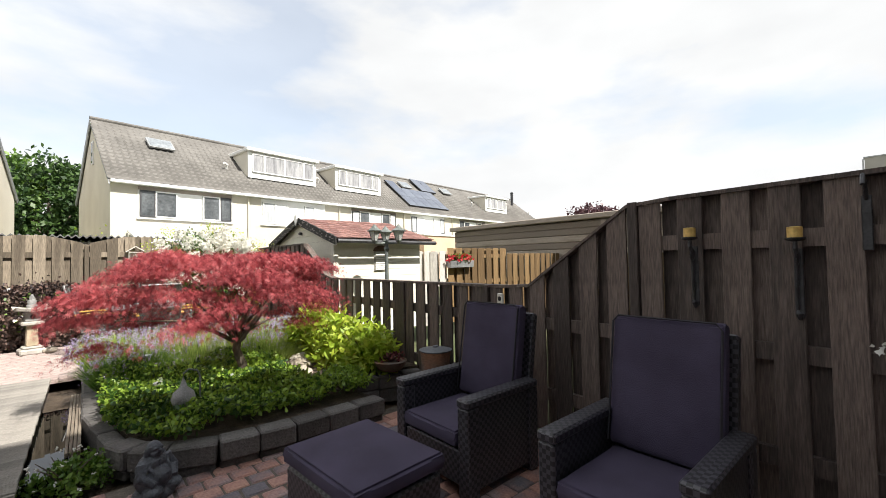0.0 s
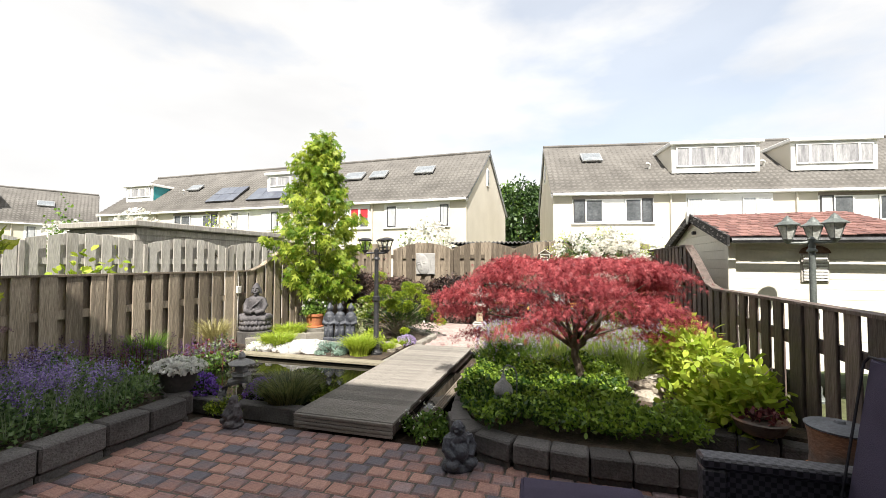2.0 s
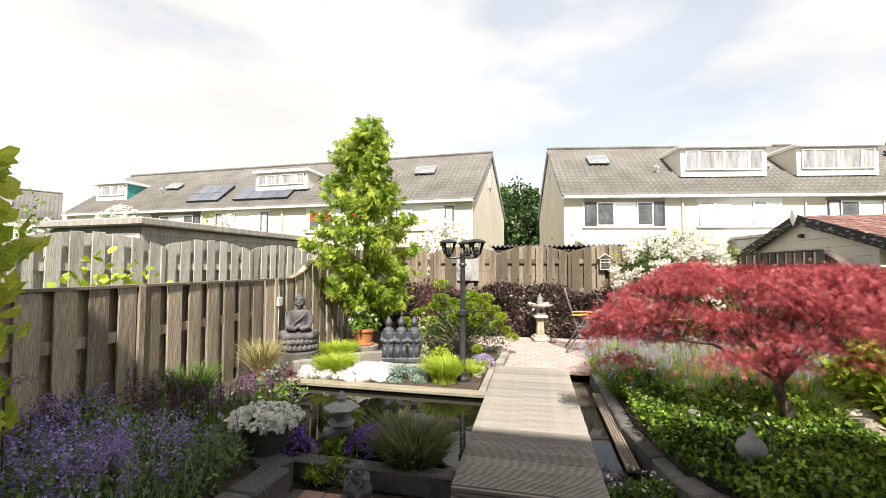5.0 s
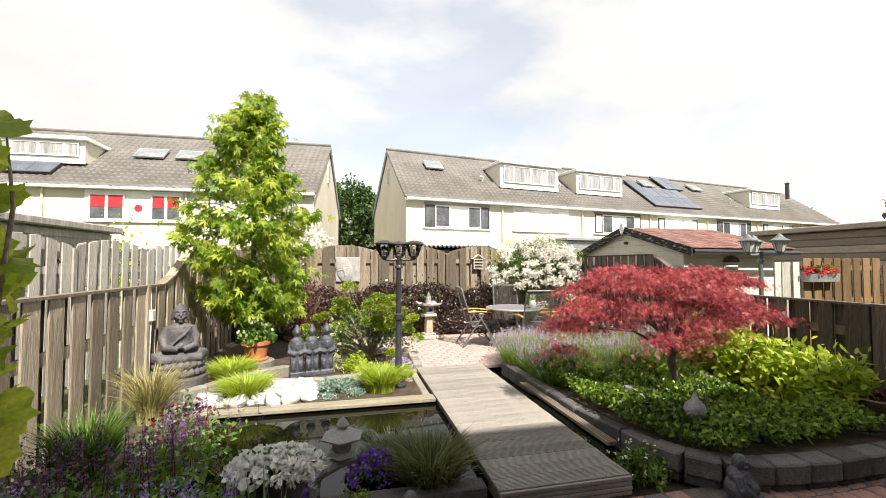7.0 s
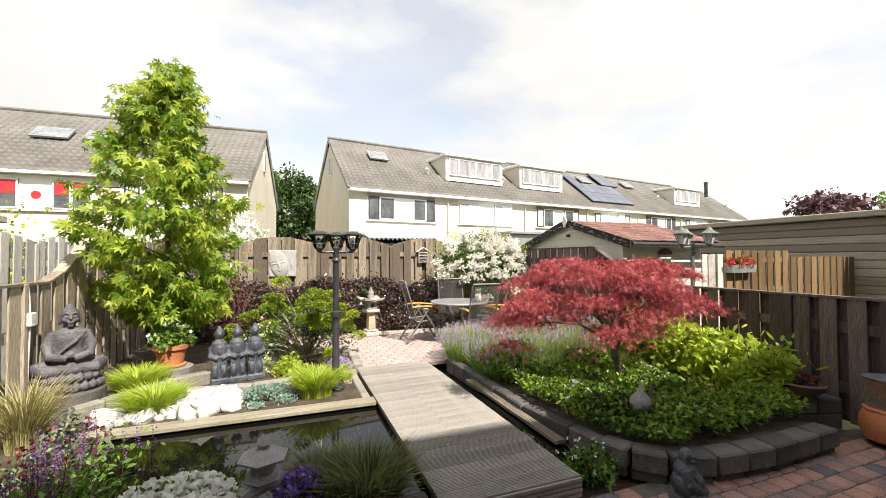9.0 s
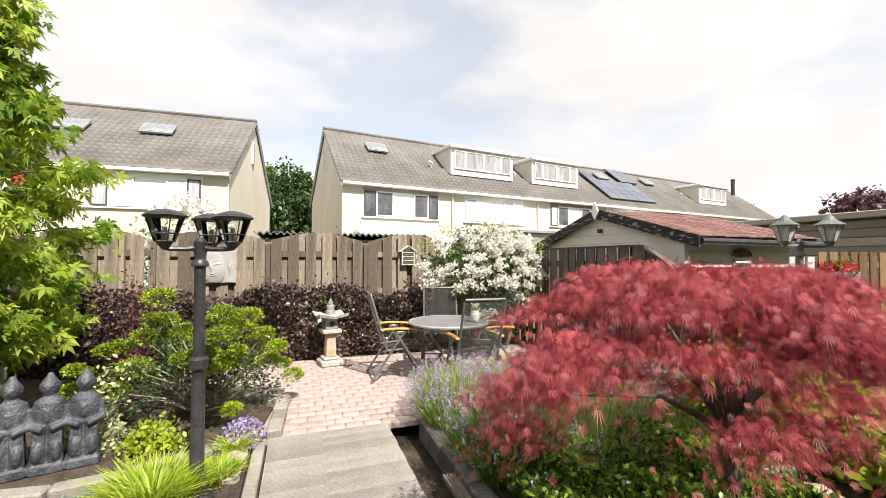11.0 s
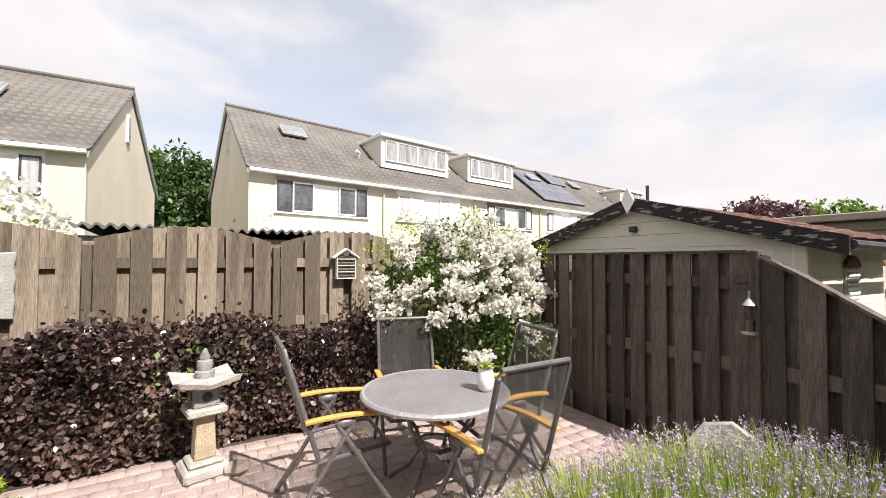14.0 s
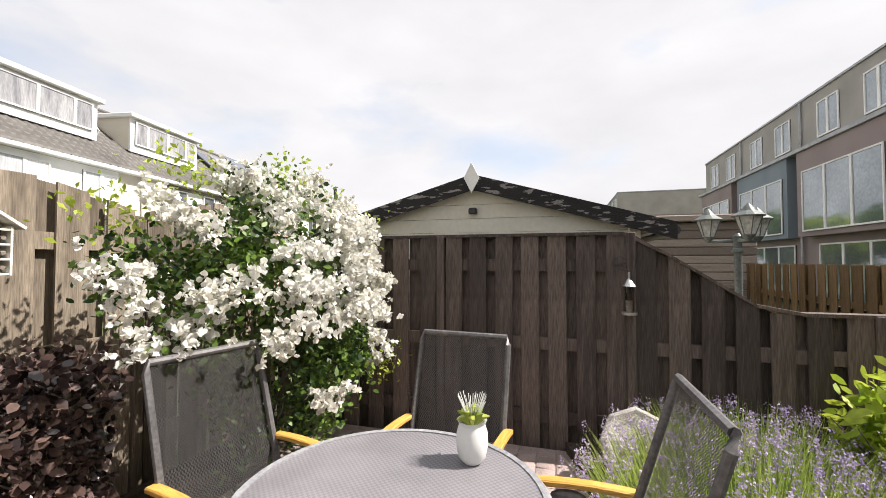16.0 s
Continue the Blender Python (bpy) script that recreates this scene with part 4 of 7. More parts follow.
idx = np.arange(n - 1)
f = np.concatenate([np.stack([idx, idx + 1, idx + n + 1, idx + n], 1), np.stack([idx + 2 * n, idx + 2 * n + 1, idx + 1, idx], 1)])
np_mesh("sheet", v, f, mat("dark fibre cement", (0.05, 0.05, 0.05), (0.10, 0.10, 0.10), 4, 0.8, 0.3, 40), cor)
part("wall", boxed(0.05, 3.25, 0.15, 1.5, 0, 2.04), M_FENCE_PALE, cor)

# ---- furniture and ornaments ----
def weave(name, c1, c2, scale, open_part, rough=0.5):
    """Woven or perforated stuff: fine bumps in a checker, with holes that let light through."""
    m = bpy.data.materials.new(name)
    m.use_nodes = True
    n, l = m.node_tree.nodes, m.node_tree.links
    b = n["Principled BSDF"]
    tc, ck = n.new("ShaderNodeTexCoord"), n.new("ShaderNodeTexChecker")
    ck.inputs["Scale"].default_value = scale
    ck.inputs["Color1"].default_value, ck.inputs["Color2"].default_value = (*c1, 1), (*c2, 1)
    l.new(tc.outputs["Object"], ck.inputs["Vector"])
    ns = n.new("ShaderNodeTexNoise")
    ns.inputs["Scale"].default_value = 6
    l.new(tc.outputs["Object"], ns.inputs["Vector"])
    mr = n.new("ShaderNodeMapRange")
    mr.inputs["To Min"].default_value, mr.inputs["To Max"].default_value = 0.7, 1.3
    l.new(ns.outputs["Fac"], mr.inputs["Value"])
    hs = n.new("ShaderNodeHueSaturation")
    l.new(ck.outputs["Color"], hs.inputs["Color"])
    l.new(mr.outputs["Result"], hs.inputs["Value"])
    l.new(hs.outputs["Color"], b.inputs["Base Color"])
    b.inputs["Roughness"].default_value = rough
    bp = n.new("ShaderNodeBump")
    bp.inputs["Strength"].default_value, bp.inputs["Distance"].default_value = 0.5, 0.004
    l.new(ck.outputs["Fac"], bp.inputs["Height"])
    l.new(bp.outputs["Normal"], b.inputs["Normal"])
    if open_part:
        tr, ms, mu = n.new("ShaderNodeBsdfTransparent"), n.new("ShaderNodeMixShader"), n.new("ShaderNodeMath")
        mu.operation = "MULTIPLY"
        mu.inputs[1].default_value = open_part
        l.new(ck.outputs["Fac"], mu.inputs[0])
        l.new(mu.outputs[0], ms.inputs["Fac"])
        l.new(b.outputs["BSDF"], ms.inputs[1])
        l.new(tr.outputs["BSDF"], ms.inputs[2])
        l.new(ms.outputs["Shader"], n["Material Output"].inputs["Surface"])
    return m


M_WICKER = weave("dark woven wicker", (0.062, 0.060, 0.072), (0.014, 0.014, 0.018), 42, 0, 0.38)
M_CUSHION = mat("dark aubergine cushion fabric", (0.038, 0.030, 0.059), (0.061, 0.050, 0.092), 3, 0.9, 0.35, 260, fac=0.2)
M_PIPING = mat("dark piping", (0.015, 0.014, 0.02), (0.025, 0.023, 0.03), 3, 0.8, 0.1, 60)
M_TEXTILE = weave("grey outdoor mesh fabric", (0.20, 0.19, 0.187), (0.13, 0.125, 0.123), 160, 0.92)
M_TABLE = weave("grey perforated metal", (0.31, 0.295, 0.315), (0.21, 0.20, 0.215), 90, 0.45, 0.42)
M_FRAME = mat("anthracite metal tube", (0.12, 0.115, 0.115), (0.18, 0.172, 0.172), 5, 0.45, 0.05, 60, metal=0.4)
M_TEAK = mat("honey coloured teak", (0.50, 0.26, 0.05), (0.66, 0.38, 0.09), 4, 0.45, 0.2, 20, stretch=(10, 1, 10), fac=0.25)
M_STATUE = mat("dark grey cast stone", (0.055, 0.052, 0.058), (0.13, 0.122, 0.13), 9, 0.75, 0.5, 50, fac=0.35)
M_STATUE2 = mat("bluish black cast stone", (0.03, 0.034, 0.045), (0.085, 0.092, 0.11), 9, 0.5, 0.5, 60, fac=0.4)
M_STONE = mat("pale weathered granite", (0.33, 0.31, 0.28), (0.52, 0.49, 0.45), 7, 0.9, 0.6, 110, fac=0.3)
M_STONE2 = mat("grey granite", (0.20, 0.20, 0.20), (0.34, 0.335, 0.33), 7, 0.9, 0.6, 110, fac=0.3)
M_TERRA = mat("terracotta", (0.38, 0.13, 0.055), (0.52, 0.20, 0.09), 5, 0.85, 0.3, 60, fac=0.2)
M_TERRA2 = mat("sooty terracotta", (0.10, 0.085, 0.075), (0.30, 0.13, 0.06), 2.2, 0.85, 0.4, 40, stretch=(1, 1, 1.6), fac=0.3)
M_LAMPGREY = mat("grey green lamp metal", (0.10, 0.115, 0.11), (0.17, 0.19, 0.18), 6, 0.5, 0.15, 60, metal=0.2)
M_MILK = mat("frosted lamp glass", (0.62, 0.63, 0.60), (0.74, 0.75, 0.72), 3, 0.25, 0.02, 30, trans=0.4)
M_WHITESTONE = mat("white quartz cobble", (0.38, 0.37, 0.355), (0.58, 0.57, 0.55), 6, 0.7, 0.5, 40, rnd=0.4, fac=0.15)
M_WAX = mat("yellow candle wax", (0.55, 0.36, 0.10), (0.66, 0.46, 0.16), 5, 0.5, 0.05, 30)
M_PLASTIC = mat("off white plastic", (0.62, 0.60, 0.54), (0.72, 0.70, 0.64), 3, 0.5, 0.05, 30)
M_GREYPOT = mat("dark plastic pot", (0.035, 0.033, 0.03), (0.07, 0.065, 0.06), 4, 0.55, 0.1, 30)


def cushion(x0, x1, y0, y1, z0, z1, r=0.045):
    bm = bmesh.new()
    box(bm, x0, x1, y0, y1, z0, z1)
    bmesh.ops.subdivide_edges(bm, edges=bm.edges[:], cuts=5, use_grid_fill=True)
    c = Vector(((x0 + x1) / 2, (y0 + y1) / 2, (z0 + z1) / 2))
    hs_ = Vector(((x1 - x0) / 2, (y1 - y0) / 2, (z1 - z0) / 2))
    thin = min(range(3), key=lambda i: hs_[i])
    for v in bm.verts:
        d = v.co - c
        u = [d[i] / hs_[i] for i in range(3)]
        a, b = [u[i] for i in range(3) if i != thin]
        d[thin] *= 0.72 + 0.28 * (1 - a ** 4) * (1 - b ** 4) + 0.03 * noise.noise(v.co * 5)
        for i in range(3):
            if i != thin:
                d[i] *= 1 - 0.035 * abs(u[thin]) ** 3
        v.co = c + d
    bmesh.ops.bevel(bm, geom=[e for e in bm.edges if e.calc_face_angle(0) > 0.6], offset=0.012, segments=2, affect="EDGES")
    return bm


def lounge_chair(x, y, rz):
    """A wicker armchair that faces local +y."""
    t = thing("lounge_chair", x, y, 0, rz, "dark wicker armchair with thick aubergine cushions by the fence", "armchair", "wicker lounge set")
    for s in (-1, 1):
        part("arm", boxed(s * 0.335 - 0.055, s * 0.335 + 0.055, -0.36, 0.36, 0.58, 0.635, bev=0.012), M_WICKER, t, "woven wicker arm")
        part("leg", boxed(s * 0.335 - 0.05, s * 0.335 + 0.05, 0.25, 0.355, 0.0, 0.579, bev=0.01), M_WICKER, t)
        part("leg", boxed(s * 0.335 - 0.05, s * 0.335 + 0.05, -0.36, -0.26, 0.0, 0.579, bev=0.01), M_WICKER, t)
        part("side_panel", boxed(s * 0.335 - 0.035, s * 0.335 + 0.035, -0.259, 0.249, 0.06, 0.579), M_WICKER, t, "woven wicker side")
    part("seat_box", boxed(-0.284, 0.284, -0.3, 0.34, 0.08, 0.30, bev=0.01), M_WICKER, t, "woven wicker seat box")
    bk = part("back_frame", prism([(-0.30, 0.25), (-0.36, 0.25), (-0.49, 1.08), (-0.43, 1.10)], "x", -0.31, 0.31, bev=0.01), M_WICKER, t, "woven wicker back")
    part("seat_cushion", cushion(-0.278, 0.278, -0.24, 0.37, 0.302, 0.44), M_CUSHION, t, "thick aubergine seat cushion", smooth=True)
    bc = part("back_cushion", cushion(-0.29, 0.29, -0.065, 0.065, 0.0, 0.74), M_CUSHION, t, "tall aubergine back cushion", smooth=True)
    bc.matrix_basis = pose(0, -0.235, 0.43, 9)
    pts = [(-0.28, 0.062, 0.02), (-0.28, 0.062, 0.70), (-0.25, 0.062, 0.735), (0.25, 0.062, 0.735), (0.28, 0.062, 0.70), (0.28, 0.062, 0.02)]
    part("piping", tube(bmesh.new(), pts, 0.006, 6), M_PIPING, bc)
    return t


lounge_chair(2.12, 2.10, 90)
lounge_chair(2.10, 0.80, 90)
ot = thing("footstool", 1.22, 2.05, 0, 4, "dark wicker footstool with an aubergine cushion", "footstool", "wicker lounge set")
part("base", boxed(-0.29, 0.29, -0.37, 0.37, 0.03, 0.30, bev=0.015), M_WICKER, ot, "woven wicker base")
for sx in (-1, 1):
    for sy in (-1, 1):
        part("foot", boxed(sx * 0.25 - 0.025, sx * 0.25 + 0.025, sy * 0.33 - 0.025, sy * 0.33 + 0.025, 0.0, 0.029), M_BLACK, ot)
part("cushion", cushion(-0.31, 0.31, -0.39, 0.39, 0.30, 0.43), M_CUSHION, ot, "thick aubergine cushion", smooth=True)


def dining_chair():
    """A folding recliner that faces local +y."""
    t = thing("dining_chair", 0.845, 7.575, 0.125, 0, "grey folding garden chair with mesh seat and teak arms", "chair", "chairs round the patio table")
    bm = bmesh.new()
    b0, b1 = Vector((0, -0.13, 0.40)), Vector((0, -0.34, 1.10))
    tube(bm, [(-0.25, b0.y, b0.z), (-0.25, b1.y + 0.01, b1.z - 0.04), (-0.24, b1.y, b1.z), (0.24, b1.y, b1.z), (0.25, b1.y + 0.01, b1.z - 0.04), (0.25, b0.y, b0.z)], 0.016, 8)
    part("back_frame", bm, M_FRAME, t, smooth=True)
    bm = bmesh.new()
    rows = [[bm.verts.new((sx, b0.y + (b1.y - b0.y) * f - 0.018 * math.sin(math.pi * f), b0.z + (b1.z - b0.z) * f)) for sx in (-0.235, 0.235)] for f in np.linspace(0.02, 0.985, 8)]
    for r, s in zip(rows, rows[1:]):
        bm.faces.new((r[0], r[1], s[1], s[0]))
    bmesh.ops.solidify(bm, geom=bm.faces[:], thickness=0.002)
    part("backrest", bm, M_TEXTILE, t, "grey mesh backrest")
    bm = bmesh.new()
    tube(bm, [(-0.25, -0.14, 0.39), (-0.25, 0.30, 0.42), (-0.23, 0.34, 0.41), (0.23, 0.34, 0.41), (0.25, 0.30, 0.42), (0.25, -0.14, 0.39)], 0.015, 8)
    part("seat_frame", bm, M_FRAME, t, smooth=True)
    bm = bmesh.new()
    rows = [[bm.verts.new((sx, -0.13 + 0.46 * f, 0.392 + 0.028 * f - 0.02 * math.sin(math.pi * f))) for sx in (-0.235, 0.235)] for f in np.linspace(0, 1, 6)]
    for r, s in zip(rows, rows[1:]):
        bm.faces.new((r[0], r[1], s[1], s[0]))
    bmesh.ops.solidify(bm, geom=bm.faces[:], thickness=0.002)
    part("seat", bm, M_TEXTILE, t, "grey mesh seat")
    for s in (-1, 1):
        bm = bmesh.new()
        tube(bm, [(s * 0.27, 0.08, 0.61), (s * 0.275, -0.33, 0.012)], [0.017, 0.015], 8)
        tube(bm, [(s * 0.27, -0.02, 0.61), (s * 0.275, 0.36, 0.012)], [0.017, 0.015], 8)
        ball(bm, s * 0.27, 0.03, 0.615, 0.022, 0.07, 0.03, 10)
        part("leg", bm, M_FRAME, t, "crossed grey tube legs", smooth=True)
        arc = [(-0.22 + 0.58 * f, 0.645 + 0.035 * math.sin(math.pi * (0.25 + 0.75 * f))) for f in np.linspace(0, 1, 8)]
        out = [(a, z) for a, z in arc] + [(a, z - 0.024) for a, z in arc[::-1]]
        part("arm", prism(out, "x", s * 0.275 - 0.024, s * 0.275 + 0.024, bev=0.005), M_TEAK, t, "honey coloured teak arm")
    part("stretcher", tube(bmesh.new(), [(-0.274, -0.28, 0.09), (0.274, -0.28, 0.09)], 0.011, 6), M_FRAME, t)
    return t


ch = dining_chair()
copy_thing(ch, pose(0.09, 8.46, 0.125, 0, 0, -93))
copy_thing(ch, pose(0.883, 8.83, 0.125, 0, 0, 166))
copy_thing(ch, pose(1.367, 8.18, 0.125, 0, 0, 84))
tb = thing("patio_table", 0.75, 8.17, 0.125, 0, "round grey perforated metal patio table", "table")
part("tabletop", lathe(bmesh.new(), [(0.01, 0.722), (0.50, 0.722), (0.50, 0.735), (0.01, 0.735)], 48), M_TABLE, tb, "perforated round top")
part("rim", lathe(bmesh.new(), [(0.498, 0.712), (0.515, 0.705), (0.528, 0.712), (0.530, 0.728), (0.518, 0.742), (0.498, 0.740), (0.497, 0.730)], 48), mat("grey table rim", (0.24, 0.24, 0.255), (0.30, 0.30, 0.315), 5, 0.45, 0.05, 60), tb, "rounded metal rim", smooth=True)
for k in range(4):
    a = k * math.pi / 2 + 0.5
    pts = [(r * math.cos(a), r * math.sin(a), z) for r, z in ((0.34, 0.70), (0.30, 0.55), (0.16, 0.42), (0.12, 0.30), (0.22, 0.15), (0.36, 0.05), (0.40, 0.012))]
    part("leg", tube(bmesh.new(), pts, 0.015, 8), M_FRAME, tb, "curved metal leg", smooth=True)
for k in range(3):
    a = k * math.pi / 3 + 0.5
    part("strut", tube(bmesh.new(), [(-0.49 * math.cos(a), -0.49 * math.sin(a), 0.708), (0.49 * math.cos(a), 0.49 * math.sin(a), 0.708)], 0.011, 6), M_FRAME, tb)
part("ring", tube(bmesh.new(), [(0.30 * math.cos(a), 0.30 * math.sin(a), 0.706) for a in np.linspace(0, math.tau, 33)], 0.009, 6), M_FRAME, tb)
part("ring", tube(bmesh.new(), [(0.14 * math.cos(a), 0.14 * math.sin(a), 0.36) for a in np.linspace(0, math.tau, 17)], 0.010, 6), M_FRAME, tb)
vs_ = thing("table_planter", 1.04, 7.96, 0.862, 0, "white ceramic pot with a succulent on the table", "plant pot")
part("pot", lathe(bmesh.new(), [(0.035, 0.0), (0.052, 0.02), (0.062, 0.07), (0.060, 0.11), (0.050, 0.145), (0.058, 0.16), (0.050, 0.155), (0.045, 0.13)], 20), M_WHITE, vs_, "lumpy white glazed pot", smooth=True)
bm = bmesh.new()
for k in range(14):
    a, r = k * 2.4, 0.05
    tip = Vector((0.075 * math.cos(a) * (1 - k / 25), 0.075 * math.sin(a) * (1 - k / 25), 0.17 + 0.05 * k / 14))
    tube(bm, [(0, 0, 0.13), tip * 0.6 + Vector((0, 0, 0.07)), tip], [0.006, 0.014, 0.002], 5)
part("succulent", bm, leafmat("yellow green succulent", (0.30, 0.38, 0.06), (0.45, 0.50, 0.10)), vs_, "yellow green succulent")
bm = bmesh.new()
for k in range(40):
    a = k * 2.4
    tube(bm, [(0.01 * math.cos(a), 0.01 * math.sin(a), 0.15), (0.055 * math.cos(a), 0.055 * math.sin(a), 0.235 + 0.03 * (k % 4) / 4)], [0.002, 0.0012], 4)
part("spikes", bm, M_WHITE, vs_, "white grassy spikes", kind="stuff")


def fused(name, bm, m, x, y, z, rz, label, voxel):
    ob = new(name, mesh_of(name, bm, m, False))
    ob.matrix_basis = pose(x, y, z, 0, 0, rz)
    md = ob.modifiers.new("fuse", "REMESH")
    md.mode, md.voxel_size, md.use_smooth_shade = "VOXEL", voxel, True
    sm = ob.modifiers.new("soften", "SMOOTH")
    sm.iterations, sm.factor = 1, 0.4
    return tagged(ob, label, "statue")


def seated(k=1.0, lotus=True):
    """A cross-legged figure on a petal plinth, facing local -y."""
    bm = bmesh.new()
    h = 0.0
    if lotus:
        lathe(bm, [(0.27, 0), (0.30, 0.02), (0.29, 0.06), (0.25, 0.085), (0.28, 0.11), (0.29, 0.15), (0.24, 0.18)], 28, sy=0.8)
        for q in range(22):
            a = q * math.tau / 22
            ball(bm, 0.285 * math.cos(a), 0.228 * math.sin(a), 0.05, 0.042, 0.042, 0.045, 8)
            ball(bm, 0.275 * math.cos(a + 0.14), 0.22 * math.sin(a + 0.14), 0.14, 0.042, 0.042, 0.04, 8)
        h = 0.17
    ball(bm, 0, 0.02, h + 0.07, 0.22, 0.16, 0.08, 14)
    for s in (-1, 1):
        tube(bm, [(s * 0.08, 0.03, h + 0.08), (s * 0.29, -0.04, h + 0.065), (s * 0.22, -0.15, h + 0.055), (-s * 0.06, -0.19, h + 0.05)], [0.085, 0.07, 0.055, 0.038], 10)
        tube(bm, [(s * 0.13, 0.03, h + 0.40), (s * 0.19, 0.0, h + 0.28), (s * 0.17, -0.09, h + 0.19), (s * 0.03, -0.14, h + 0.16)], [0.065, 0.06, 0.048, 0.035], 10)
    lathe(bm, [(0.17, 0.05), (0.155, 0.16), (0.15, 0.25), (0.175, 0.36), (0.165, 0.42), (0.09, 0.455), (0.052, 0.47), (0.05, 0.52)], 20, z=h, y=0.03, sy=0.68)
    ball(bm, 0, -0.13, h + 0.20, 0.05, 0.04, 0.04, 10)
    tube(bm, [(0.13, -0.035, h + 0.415), (0.04, -0.098, h + 0.32), (-0.10, -0.09, h + 0.22)], [0.018, 0.013, 0.010], 6)
    for q in range(4):
        tube(bm, [(-0.20 + 0.03 * q, -0.10 - 0.02 * q, h + 0.10), (0.0, -0.175 - 0.008 * q, h + 0.085 - 0.012 * q), (0.20 - 0.03 * q, -0.10 - 0.02 * q, h + 0.10)], 0.011, 6)
    ball(bm, 0, 0.02, h + 0.575, 0.088, 0.092, 0.105, 16)
    ball(bm, 0, 0.03, h + 0.665, 0.045, 0.045, 0.04, 10)
    tube(bm, [(0, -0.066, h + 0.605), (0, -0.085, h + 0.572), (0, -0.098, h + 0.552)], [0.008, 0.012, 0.017], 8)
    ball(bm, 0, -0.074, h + 0.522, 0.030, 0.018, 0.010, 8)
    ball(bm, 0, -0.068, h + 0.508, 0.024, 0.016, 0.008, 8)
    ball(bm, 0, -0.055, h + 0.487, 0.03, 0.025, 0.02, 8)
    for s in (-1, 1):
        ball(bm, s * 0.09, 0.03, h + 0.545, 0.015, 0.024, 0.06, 8)
        tube(bm, [(s * 0.014, -0.078, h + 0.607), (s * 0.038, -0.076, h + 0.616), (s * 0.068, -0.052, h + 0.603)], [0.009, 0.010, 0.006], 6)
        ball(bm, s * 0.038, -0.064, h + 0.578, 0.024, 0.016, 0.011, 8)
        ball(bm, s * 0.045, -0.05, h + 0.545, 0.03, 0.025, 0.025, 8)
    for v in bm.verts:
        v.co = Vector((v.co.x * k * 0.96, v.co.y * k, v.co.z * k * (1.06 if lotus else 1)))
    return bm


fused("seated_buddha_statue", seated(0.93), M_STATUE, -4.30, 6.43, 0.345, 25, "large dark grey seated stone statue by the fence", 0.009)
tagged(part("statue_plinth", lathe(bmesh.new(), [(0.30, 0), (0.30, 0.19), (0.285, 0.20)], 20, -4.30, 6.43, 0.14), M_KERB), "round dark stone plinth under the statue", "plinth")


def monks():
    bm = bmesh.new()
    for dx, hh in ((-0.2, 0.60), (0.0, 0.58), (0.2, 0.60)):
        box(bm, dx - 0.095, dx + 0.095, -0.09, 0.09, 0, 0.07, bev=0.01)
        lathe(bm, [(0.085, 0.06), (0.09, 0.15), (0.075, 0.25), (0.09, 0.34), (0.10, 0.40), (0.085, 0.46), (0.04, 0.49), (0.035, 0.51)], 14, x=dx, sy=0.75)
        ball(bm, dx, 0, 0.555, 0.052, 0.056, 0.068, 12)
        ball(bm, dx, 0.01, 0.615, 0.026, 0.026, 0.03, 8)
        ball(bm, dx, -0.055, 0.55, 0.01, 0.014, 0.02, 6)
        for s in (-1, 1):
            tube(bm, [(dx + s * 0.085, 0.0, 0.41), (dx + s * 0.105, -0.03, 0.31), (dx + s * 0.02, -0.085, 0.29)], [0.035, 0.032, 0.022], 8)
            ball(bm, dx + s * 0.05, -0.06, 0.14, 0.035, 0.05, 0.07, 8)
            ball(bm, dx + s * 0.02, -0.05, 0.565, 0.012, 0.01, 0.008, 6)
            ball(bm, dx + s * 0.053, 0.005, 0.55, 0.010, 0.014, 0.03, 6)
            for q in range(3):
                tube(bm, [(dx + s * (0.018 + 0.028 * q), -0.066 + 0.006 * q, 0.27), (dx + s * (0.022 + 0.03 * q), -0.074 + 0.008 * q, 0.08)], [0.008, 0.012], 6)
        for q in range(3):
            tube(bm, [(dx - 0.06, -0.045, 0.45 - 0.02 * q), (dx, -0.078, 0.40 - 0.028 * q), (dx + 0.06, -0.045, 0.45 - 0.02 * q)], 0.008, 6)
    for v in bm.verts:
        v.co.z *= 1.10
    return bm


fused("monk_statue", monks(), M_STATUE2, -2.81, 6.88, 0.135, 13, "dark stone statue of three monks on the rockery", 0.009)


